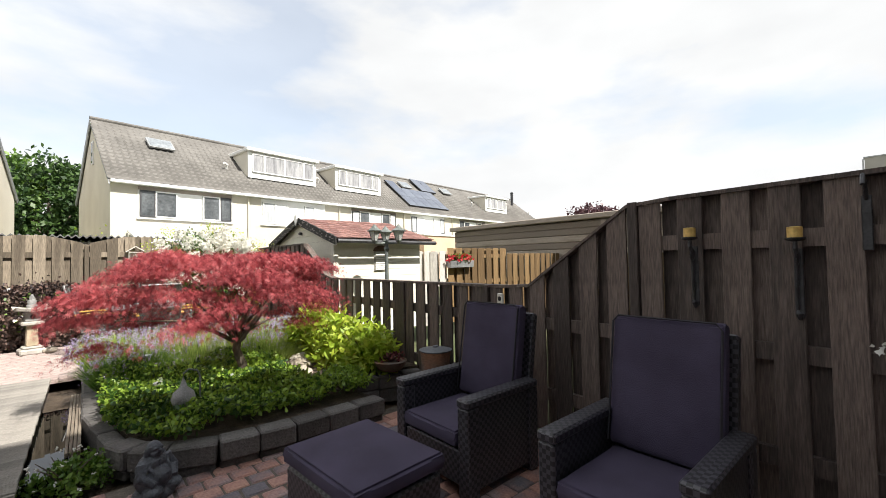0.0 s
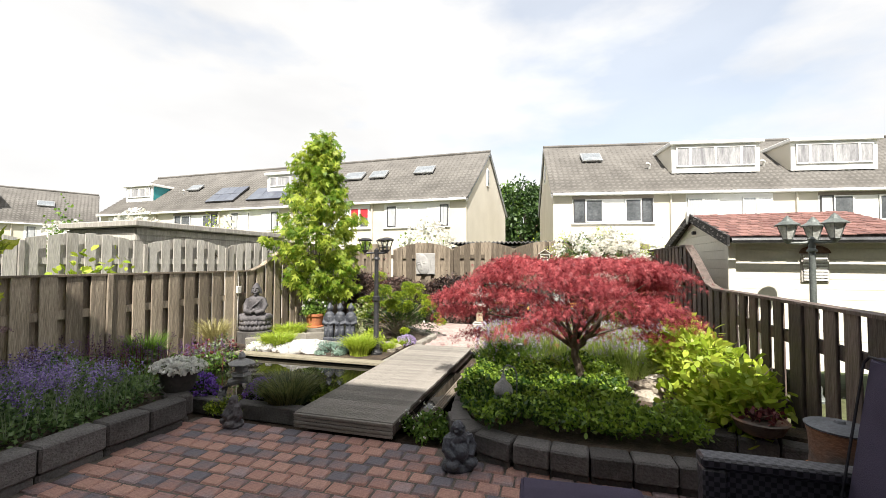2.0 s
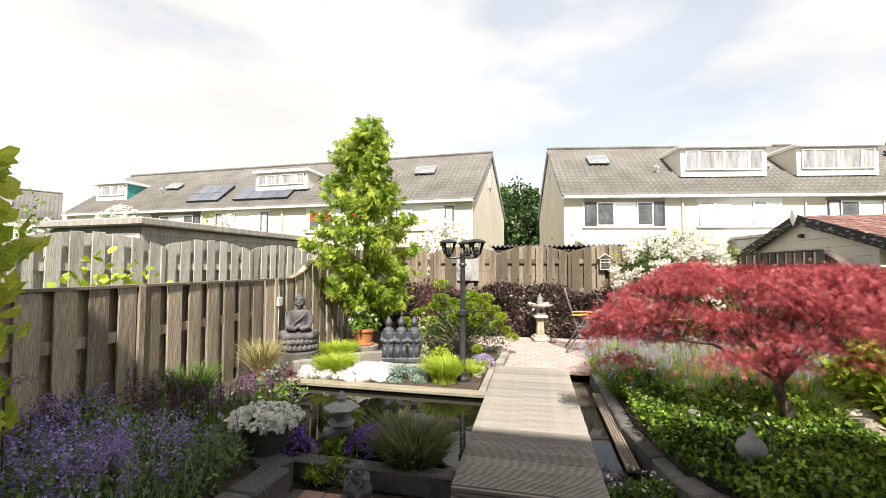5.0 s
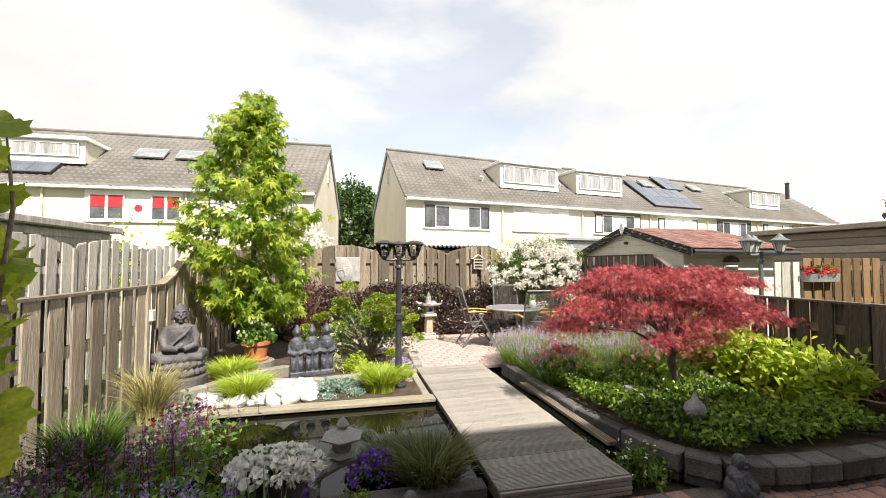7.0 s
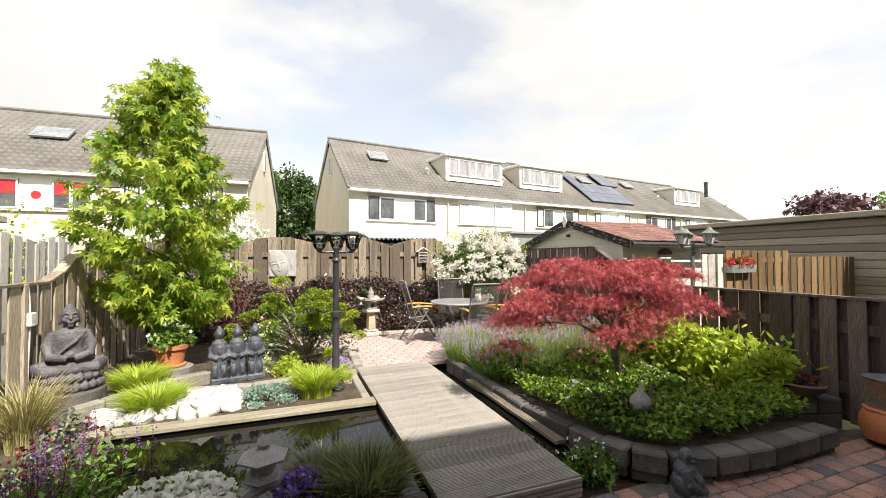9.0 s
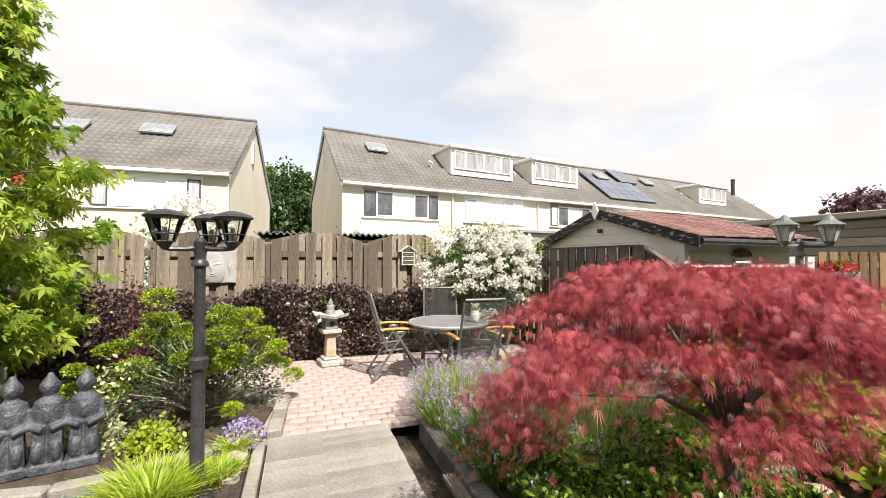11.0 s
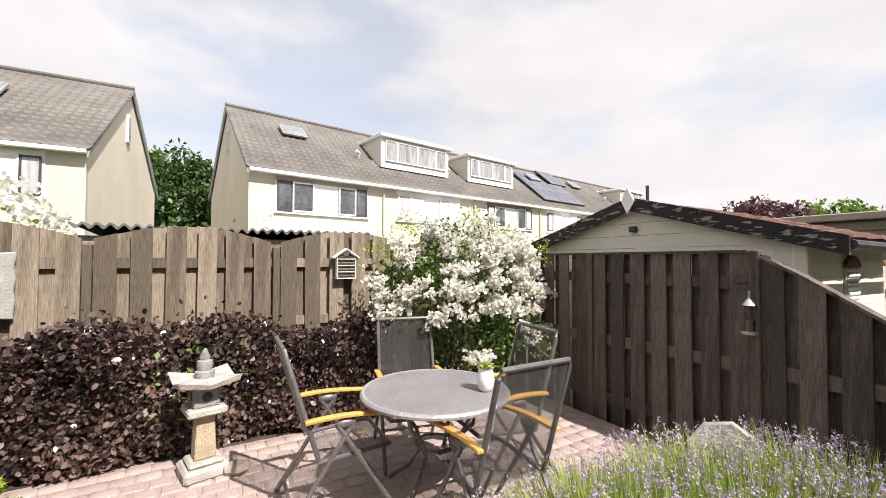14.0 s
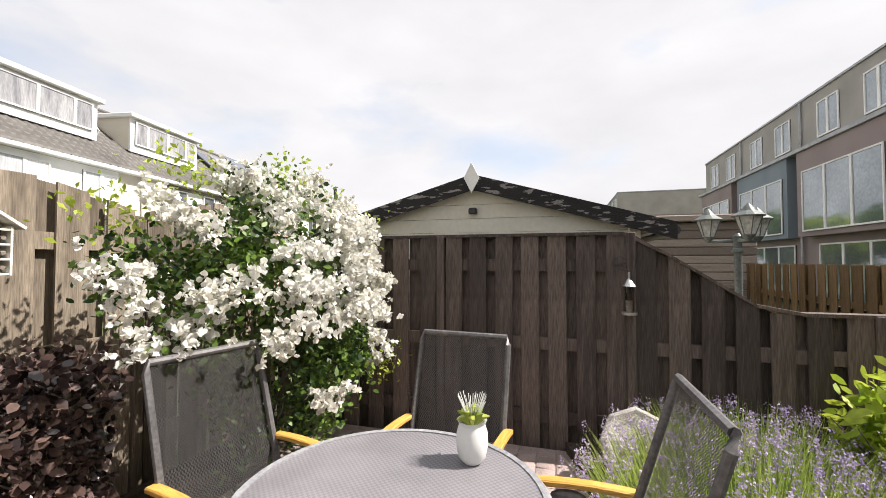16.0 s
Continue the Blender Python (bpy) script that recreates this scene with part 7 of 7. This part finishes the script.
lavender(0.40, 5.85, 0.17, 1500, 0.36, 0.55, 0.25, 0.42, 0.05, "rounded lavender bush beside the boardwalk", seed=21, leaf=G_MID)
lavender(0.42, 6.75, 0.17, 2100, 0.42, 0.50, 0.32, 0.58, 0.30, "flowering lavender at the edge of the patio", seed=22)
lavender(1.15, 6.85, 0.17, 2400, 0.50, 0.62, 0.32, 0.56, 0.22, "flowering lavender in front of the dining chairs", seed=23)
lavender(1.95, 6.70, 0.17, 2400, 0.50, 0.70, 0.32, 0.58, 0.24, "flowering lavender by the dark fence", seed=24)
lavender(2.60, 6.50, 0.17, 1500, 0.28, 0.60, 0.32, 0.60, 0.32, "flowering lavender against the dark fence", seed=25)
lavender(1.05, 5.85, 0.17, 1700, 0.45, 0.45, 0.22, 0.38, 0.03, "fresh green lavender behind the maple", seed=26)
lavender(1.9, 5.75, 0.17, 600, 0.35, 0.35, 0.2, 0.34, 0.03, "green lavender among the boulders", seed=27)


def tuft(x, y, z, n, r0, h, lean, m, label, seed, width=0.014, name="ornamental_grass"):
    r = np.random.default_rng(seed)
    t = plant(name, x, y, z, label, "grass")
    a, q = r.uniform(0, math.tau, n), np.sqrt(r.uniform(0, 1, n)) * r0
    B = np.stack([q * np.cos(a), q * np.sin(a), np.zeros(n)], 1)
    L = r.uniform(0.5, 1.0, n) * lean
    ln = np.stack([np.cos(a) * L + r.normal(size=n) * 0.05, np.sin(a) * L + r.normal(size=n) * 0.05, np.zeros(n)], 1)
    blade_mesh("blades", B, r.uniform(0.55, 1.0, n) * h, ln, width, m, t, r, "arching blades", "stuff", 0.8)
    return t


tuft(-1.72, 3.92, 0.0, 1300, 0.20, 0.46, 0.26, G_SEDGE, "striped green sedge beside the boardwalk", 31, 0.012)
tuft(-1.98, 4.15, 0.0, 700, 0.14, 0.36, 0.2, G_SEDGE, "striped green sedge at the water's edge", 32, 0.012)
tuft(-1.92, 5.98, 0.14, 1100, 0.17, 0.36, 0.24, G_BRIGHT, "yellow green grass tuft beside the pond", 33)
tuft(-3.45, 5.98, 0.14, 1000, 0.17, 0.33, 0.25, G_BRIGHT, "bright yellow grass tuft on the rockery", 34)
tuft(-3.80, 6.75, 0.16, 1100, 0.19, 0.33, 0.24, G_BRIGHT, "bright yellow grass tuft behind the statue edging", 35)
tuft(-4.15, 5.35, 0.16, 700, 0.10, 0.66, 0.30, G_STRAW, "straw coloured ornamental grass by the fence", 36, 0.008)
tuft(-4.05, 4.15, 0.16, 800, 0.14, 0.62, 0.20, G_MID, "upright green ornamental grass by the fence", 37, 0.009)
tuft(-1.60, 6.30, 0.14, 300, 0.08, 0.18, 0.12, G_BRIGHT, "small yellow green grass beside the lamp", 38)
tuft(-1.58, 6.72, 0.14, 260, 0.08, 0.16, 0.12, G_BRIGHT, "small yellow green grass beside the boardwalk", 39)


def mound(name, x, y, z, rx, ry, rz, n, size, m, label, seed, flower=None, nf=0, fs=0.03, aspect=0.55, cat="plant", spread=0.9, count=18):
    r = np.random.default_rng(seed)
    t = plant(name, x, y, z, label, cat)
    P = lumps(n, (0, 0, rz * 0.15), (rx, ry, rz), r, count, 0.42, 0.35)
    P[:, 2] = np.abs(P[:, 2])
    leaf_mesh("foliage", P, size, m, t, r, (0, 0, 0.45), spread, aspect, label="leaves", kind="stuff", oval=True)
    if flower:
        c = unit(r.normal(size=(nf, 3)))
        c[:, 2] = np.abs(c[:, 2])
        F = c * np.array([rx, ry, rz]) * r.uniform(0.9, 1.1, (nf, 1)) + np.array([0, 0, rz * 0.12])
        F6 = np.repeat(F, 6, 0) + r.normal(size=(nf * 6, 3)) * 0.003
        leaf_mesh("flowers", F6, fs, flower, t, r, np.repeat(unit(F + np.array([0, 0, 0.1])), 6, 0) * 0.4, 0.8, 0.9, label="flowers", kind="stuff", oval=True)
    bm = bmesh.new()
    for k in range(9):
        a = k * 0.7
        tube(bm, [(0, 0, 0), (rx * 0.35 * math.cos(a), ry * 0.35 * math.sin(a), rz * 0.5), (rx * 0.7 * math.cos(a), ry * 0.7 * math.sin(a), rz * 0.8)], [0.008, 0.006, 0.002], 5)
    part("stems", bm, M_BARK, t, kind="stuff")
    return t


mound("bright_shrub", 2.50, 4.15, 0.19, 0.42, 0.50, 0.66, 2000, 0.115, G_BRIGHT, "bright green leafy shrub by the dark fence", 41, aspect=0.4, cat="bush", count=34)
mound("bright_shrub", 2.55, 4.95, 0.19, 0.40, 0.55, 0.70, 2100, 0.115, G_BRIGHT, "bright green leafy shrub behind the maple", 42, aspect=0.4, cat="bush", count=34)
mound("bright_shrub", 2.50, 5.75, 0.19, 0.38, 0.45, 0.62, 1600, 0.11, G_BRIGHT, "yellow green leafy shrub beside the lavender", 43, aspect=0.4, cat="bush", count=30)
mound("white_petunias", -2.74, 3.49, 0.45, 0.25, 0.21, 0.10, 500, 0.05, G_MID, "mass of white petunias in the dark pot", 44, F_WHITE, 330, 0.034, cat="flowers")
mound("bellflowers", -2.10, 4.02, 0.0, 0.24, 0.18, 0.24, 900, 0.035, G_DARK, "low bellflowers with violet blooms by the pond", 45, F_VIOLET, 230, 0.024, cat="flowers")
mound("bellflowers", -2.85, 3.85, 0.05, 0.26, 0.15, 0.24, 900, 0.035, G_DARK, "low bellflowers with violet blooms beside the white petunias", 46, F_VIOLET, 230, 0.024, cat="flowers")
mound("low_juniper", -2.30, 3.68, 0.0, 0.26, 0.16, 0.14, 1600, 0.04, G_CEDAR, "low green juniper at the paving edge", 47, aspect=0.2, cat="bush")
mound("small_flower_bush", -0.10, 3.72, 0.0, 0.24, 0.20, 0.26, 1700, 0.035, G_MID, "small leafy bush with tiny white flowers", 48, F_WHITE, 26, 0.014, cat="bush")
mound("stonecrop", -2.42, 5.97, 0.14, 0.34, 0.24, 0.17, 3600, 0.032, G_BLUE, "blue green stonecrop mat among white stones", 49, aspect=0.4, cat="plant")
mound("potted_plant", -3.61, 7.28, 0.56, 0.24, 0.24, 0.30, 700, 0.065, G_MID, "leafy green plant in the terracotta pot", 50, F_WHITE, 14, 0.04)
mound("pale_shrub", -2.65, 7.15, 0.14, 0.30, 0.22, 0.52, 1300, 0.045, leafmat("cream variegated leaf", (0.36, 0.40, 0.20), (0.60, 0.62, 0.40), 0.35), "cream variegated shrub behind the monk statue", 51, cat="bush")
mound("barberry", -3.05, 9.2, 0.11, 0.34, 0.28, 1.32, 1800, 0.04, G_REDSHRUB, "dark red barberry near the back fence", 52, cat="bush", count=30)
mound("purple_rockcress", -1.55, 6.95, 0.14, 0.16, 0.26, 0.13, 700, 0.025, G_SAGE, "violet rock cress spilling over the stones", 53, F_LAV, 200, 0.022, cat="flowers")
mound("dark_bushlet", -4.25, 2.25, 0.2, 0.36, 0.42, 0.50, 2600, 0.04, G_DARK, "dark green rounded bush by the fence", 54, cat="bush")
mound("bowl_plants", 2.52, 3.70, 0.42, 0.13, 0.13, 0.07, 220, 0.04, G_REDSHRUB, "dry brownish plants in the bowl", 55)
mound("geraniums", 6.82, 7.08, 1.47, 0.42, 0.12, 0.16, 500, 0.06, G_MID, "red geraniums with fresh leaves in the flower box", 56, F_RED, 60, 0.05, cat="flowers")
mound("mixed_perennials", -4.2, 3.1, 0.2, 0.36, 0.42, 0.38, 1600, 0.05, G_MID, "leafy green perennials along the fence", 57)
mound("mixed_perennials", -3.75, 4.9, 0.15, 0.22, 0.5, 0.26, 1400, 0.045, G_SAGE, "greyish perennials with dark red tips beside the pond", 58, G_REDSHRUB, 60, 0.03)
mound("ferny_plant", -2.2, 7.0, 0.14, 0.3, 0.2, 0.22, 700, 0.05, G_BRIGHT, "small yellow green plants beside the cypress", 59)

# catmint bed
cat_ = plant("catmint", -3.4, 2.0, 0.2, "drift of violet catmint along the flower bed kerb", "flowers")
tagged(cat_, kind="stuff")
N = 26000
x, y = rng.uniform(-0.75, 0.72, N), rng.uniform(-2.2, 1.25, N)
h = 0.30 + 0.06 * np.sin(x * 5 + y * 3) + 0.05 * np.sin(y * 7)
h = h * (1 - 0.5 * np.clip((x - 0.35) / 0.4, 0, 1))
leaf_mesh("foliage", np.stack([x, y, h * rng.uniform(0.05, 1, N) ** 0.6], 1), 0.045, leafmat("catmint leaf", (0.05, 0.105, 0.03), (0.19, 0.29, 0.10), 0.35), cat_, rng, (0, 0, 0.5), 0.8, 0.55, label="grey green leaves", kind="stuff")
N = 1500
x, y = rng.uniform(-0.75, 0.75, N), rng.uniform(-2.2, 1.25, N)
B = np.stack([x, y, np.full(N, 0.12)], 1)
patch = 0.5 + 0.5 * np.sin(x * 4.3 + 1.7 * y) * np.sin(y * 3.1 + 0.6)
H = rng.uniform(0.16, 0.32, N) + 0.13 * patch * np.clip(0.9 - x, 0.2, 1)
ln = rng.normal(size=(N, 3)) * np.array([0.07, 0.07, 0])
blade_mesh("stems", B, H, ln, 0.006, G_SAGE, cat_, rng, "thin stems", "stuff", 0.2)
tip = B + ln + np.stack([np.zeros(N), np.zeros(N), H * 0.97], 1)
keep_ = (patch + rng.normal(size=N) * 0.25 > 0.32) & (x < 0.45 + 0.1 * rng.normal(size=N))
tip, ln, N = tip[keep_], ln[keep_], int(keep_.sum())
m_ = 28
s_ = rng.uniform(0, 1, N * m_)
f = np.repeat(tip, m_, 0) - np.repeat(ln, m_, 0) * (s_ * 0.5)[:, None] + np.stack([rng.normal(size=N * m_) * 0.016, rng.normal(size=N * m_) * 0.016, -0.17 * s_], 1)
leaf_mesh("flower_spikes", f, 0.022, F_NEP, cat_, rng, (0, 0, 0.4), 1.0, 0.65, label="violet blue flower spikes", kind="stuff")


def salvia(x, y, z, n, rx, ry, h, seed, label, head=F_VIOLET):
    r = np.random.default_rng(seed)
    t = plant("salvia", x, y, z, label, "flowers")
    B = np.stack([r.normal(size=n) * rx, r.normal(size=n) * ry, np.zeros(n)], 1)
    H = r.uniform(0.6, 1.0, n) * h
    ln = r.normal(size=(n, 3)) * np.array([0.04, 0.04, 0])
    blade_mesh("stems", B, H, ln, 0.007, G_REDSHRUB, t, r, "dark stems", "stuff", 0.1)
    tip = B + ln + np.stack([np.zeros(n), np.zeros(n), H], 1)
    m = 46
    s = r.uniform(0, 1, n * m)
    f = np.repeat(tip, m, 0) + np.stack([r.normal(size=n * m) * 0.009, r.normal(size=n * m) * 0.009, -0.24 * s], 1)
    leaf_mesh("flower_spikes", f, 0.017, head, t, r, (0, 0, 0.5), 0.9, 0.6, label="upright flower spikes", kind="stuff")
    k = n * 24
    leaf_mesh("foliage", np.stack([r.normal(size=k) * rx * 1.3, r.normal(size=k) * ry * 1.3, r.uniform(0, h * 0.45, k)], 1), 0.06, G_MID, t, r, (0, 0, 0.4), 0.9, 0.4, label="leaves", kind="stuff")


DUSK = leafmat("dusky salvia flower", (0.05, 0.025, 0.06), (0.20, 0.10, 0.24), 0.3)
salvia(-3.75, 3.55, 0.2, 70, 0.30, 0.22, 0.60, 61, "dusky purple salvia spikes by the fence", DUSK)
salvia(-3.55, 4.35, 0.12, 45, 0.12, 0.30, 0.48, 62, "violet salvia spikes beside the pond", leafmat("mauve salvia flower", (0.13, 0.06, 0.18), (0.27, 0.15, 0.32), 0.3))
salvia(-4.25, 2.9, 0.2, 30, 0.15, 0.3, 0.55, 63, "dusky purple salvia against the fence", DUSK)
ya = plant("yarrow", -3.65, 2.15, 0.2, "tall yarrow with flat dusky pink heads", "flowers")
for k in range(4):
    ax_, ay_, hz = (0.0, -0.25, 0.18, -0.1)[k], (0.0, 0.12, 0.2, -0.3)[k], (0.92, 0.86, 0.80, 0.88)[k]
    part("stem", tube(bmesh.new(), [(ax_, ay_, 0), (ax_ + 0.02, ay_, hz * 0.5), (ax_, ay_, hz)], 0.005, 5), M_BARK, ya)
    P = np.stack([ax_ + rng.normal(size=260) * 0.06, ay_ + rng.normal(size=260) * 0.06, hz + rng.normal(size=260) * 0.008], 1)
    leaf_mesh("flower_head", P, 0.02, leafmat("dusky pink", (0.20, 0.13, 0.15), (0.36, 0.26, 0.28), 0.3), ya, rng, (0, 0, 0.6), 0.8, 0.7, label="flat flower head", kind="stuff")

# climbing vine with large leaves, on a slim post
vn = plant("climbing_vine", -3.53, 2.12, 0.2, "tall leafy climbing vine with large yellow green leaves", "climbing plant")
part("post", boxed(-0.03, 0.03, -0.03, 0.03, -0.1, 1.75), M_FENCE_GREY, vn)
bm = bmesh.new()
for k in range(4):
    tube(bm, [(0.05 * math.cos(a + k * 1.6) + 0.02 * k, 0.05 * math.sin(a + k * 1.6), z) for a, z in zip(np.linspace(0, 9, 16), np.linspace(0, 1.95, 16))], [0.012 - 0.0006 * j for j in range(16)], 6)
tube(bm, [(0.0, 0, 1.0), (0.22, 0.02, 1.15), (0.34, 0.0, 1.35), (0.38, -0.02, 1.62), (0.36, -0.02, 1.80)], [0.009, 0.008, 0.006, 0.005, 0.002], 6)
part("stems", bm, M_BARKPALE, vn, "twisting stems", smooth=True)
VL = []
for k in range(3):
    bm = bmesh.new()
    ctr = bm.verts.new((0, 0.055, 0.012))
    outl = []
    for a_, r_ in ((-90, 0.0), (-60, 0.075), (-25, 0.085), (0, 0.075), (25, 0.10), (45, 0.08), (68, 0.105), (90, 0.135), (112, 0.105), (135, 0.08), (155, 0.10), (180, 0.075), (205, 0.085), (240, 0.075)):
        rr_ = r_ * (1 + 0.08 * math.sin(a_ * 0.7 + k * 2))
        outl.append(bm.verts.new((rr_ * math.cos(radians(a_)), 0.055 + rr_ * math.sin(radians(a_)) * 0.95 if r_ else 0.0, -0.25 * rr_ + 0.012 * math.sin(a_ * 0.1 + k))))
    for p, q in zip(outl, outl[1:] + outl[:1]):
        bm.faces.new((ctr, p, q))
    VL.append(mesh_of("leaf", bm, mat("vine leaf %d" % k, (0.30, 0.40, 0.04), (0.60, 0.64, 0.09), 14, 0.5, 0.15, 60, rnd=0.6, trans=0.6, fac=0.2), True))
r_ = random.Random(9)
for k in range(280):
    f = r_.random()
    zz = 0.55 + 1.38 * f
    a = r_.uniform(0, math.tau)
    rad = r_.uniform(0.08, 0.30) * (1.0 if f < 0.85 else 0.6)
    if k < 26:
        zz = 1.0 + 0.85 * k / 26
        lx, ly = 0.30 + r_.uniform(-0.06, 0.10), r_.uniform(-0.10, 0.08)
    else:
        lx, ly = rad * math.cos(a), rad * math.sin(a)
    piece("leaf", VL[k % 3], vn, pose(lx, ly, zz, r_.uniform(25, 110), r_.uniform(-30, 30), math.degrees(a) - 90 + r_.uniform(-40, 40)) @ Matrix.Scale(r_.uniform(0.45, 0.8), 4))

fl_ = plant("pink_flower_stems", 2.55, -0.12, 0.0, "thin stems with small pink and white flowers by the fence", "flowers")
for k in range(7):
    a = k * 0.9
    hz = 1.0 + 0.05 * k
    px_, py_ = 0.10 * math.cos(a), 0.10 * math.sin(a)
    part("stem", tube(bmesh.new(), [(0, 0, 0.2), (px_ * 0.5, py_ * 0.5, hz * 0.6), (px_, py_, hz)], 0.004, 5), M_BARK, fl_)
    P = np.array([(px_, py_, hz)]) + rng.normal(size=(14, 3)) * 0.012
    leaf_mesh("flower", P, 0.03, F_PINK if k % 2 else F_WHITE, fl_, rng, (0, 0, 0.5), 0.9, 0.7, label="small flower", kind="stuff")
part("pot", lathe(bmesh.new(), [(0.11, 0), (0.15, 0.22), (0.16, 0.24), (0.14, 0.235)], 18), M_GREYPOT, fl_, "dark pot", smooth=True)


# ---- shrubs and trees beyond the garden ----
def shrub(x, y, z, rx, ry, rz, n, size, m, label, seed, flower=None, nf=0, fs=0.1):
    return mound("neighbour_shrub", x, y, z, rx, ry, rz, n, size, m, label, seed, flower, nf, fs, cat="bush", count=26)


shrub(-3.9, 15.5, 0, 1.3, 1.0, 2.85, 2600, 0.13, G_MID, "flowering shrub behind the back fence", 71, F_CREAM, 420, 0.12)
shrub(-14.0, 11.5, 0, 1.5, 1.0, 2.95, 2600, 0.14, G_MID, "cream flowering shrub over the pale fence", 72, F_CREAM, 500, 0.12)
shrub(-11.0, 12.6, 0, 1.0, 0.9, 3.0, 2000, 0.12, G_BRIGHT, "yellow green shrub over the pale fence", 73, F_CREAM, 90, 0.1)
shrub(-5.6, 4.6, 0, 0.55, 0.8, 1.66, 1500, 0.13, G_BRIGHT, "bright leafy vine between the fences", 74)
shrub(-9.0, 14.5, 0, 1.3, 0.8, 2.7, 1800, 0.12, G_BRIGHT, "rounded yellow green shrub near the houses", 75)
shrub(0.3, 13.9, 0, 0.9, 0.5, 2.22, 1200, 0.1, G_BRIGHT, "yellow green shrub beside the lean-to", 76)
shrub(-18.5, 12.0, 0, 1.6, 1.2, 2.95, 2000, 0.15, G_MID, "green shrub beyond the pale fence", 77, F_CREAM, 120, 0.12)


def tree(x, y, h, r, m, label, seed, size=0.35, n=6500, trunk=0.3):
    g = np.random.default_rng(seed)
    t = plant("tree", x, y, -0.35, label, "tree")
    part("trunk", tube(bmesh.new(), [(0, 0, 0), (0.1, 0, h * 0.3), (0, 0.1, h * 0.7)], [h * 0.025, h * 0.02, h * 0.008], 8), M_BARK, t, smooth=True)
    P = lumps(n, (0, 0, h * (0.5 + trunk * 0.3)), (r, r, h * (0.5 - trunk * 0.3)), g, 46, 0.3, 0.5)
    limbs("limb", t, (0.05, 0, h * 0.35), [tuple(p) for p in P[:12]], h * 0.01, M_BARK, g, 6)
    leaf_mesh("crown", P, size, m, t, g, (0, 0, 0.2), 1.0, 0.6, label="leafy crown")
    return t


tree(-1.9, 37, 9.3, 2.6, G_DARK, "dark green tree between the two house rows", 81)
tree(-3.2, 39, 9.6, 2.4, G_MID, "green tree between the two house rows", 82)
tree(0.6, 42, 9.4, 2.6, G_DARK, "dark green tree behind the houses", 83)
tree(42, 22.5, 7.6, 4.2, G_PURPLETREE, "dark purple beech beyond the log shed", 84, 0.5)
tree(49, 20, 7.4, 4.0, G_MID, "green tree beyond the log shed", 85, 0.5)
tree(56, 30, 8.0, 3.5, G_DARK, "dark green tree in the distance", 86, 0.5)
tree(46, 12, 6.4, 3.2, G_BRIGHT, "yellow green tree beyond the log shed", 87, 0.5)
tree(62, 14, 8.0, 3.6, G_MID, "green tree in the distance", 88, 0.5)
tree(50, 44, 6.5, 3.0, G_MID, "green tree behind the terrace", 89, 0.5)
tree(-29, 33, 7.2, 1.4, G_BLUE, "blue grey spruce before the distant houses", 90, 0.3, 3500, 0.0)
tree(-24, 27, 4.4, 1.8, G_MID, "green garden tree beyond the fences", 91, 0.25, 3000, 0.1)
tree(-20, 22, 4.0, 2.0, G_BRIGHT, "yellow green garden tree beyond the fences", 92, 0.25, 3000, 0.1)

# ---- pavers, laid last ----
pave("paving", "red and grey tumbled pavers of the terrace", -2.5, 2.94, -2.3, 3.5, 0.0, lambda x, y: 1.55 < y and -2.3 < x < 1.6, M_PAVER, M_PAVER2, M_JOINT,
     lambda x, y: not (x > 0.1 and y > 3.3) and not (-1.34 < x < -0.32 and y > 3.5))
pave("patio", "sunlit salmon pavers of the back patio", -2.2, 2.93, 6.95, 9.75, 0.125, lambda x, y: -1.2 < x < 1.6 and 7.6 < y < 9.4, M_PATIO, M_PATIO2, M_JOINT_PALE,
     lambda x, y: (x > -1.25 and y < 8) or y - 8 > -(x + 1.3) * 0.9)
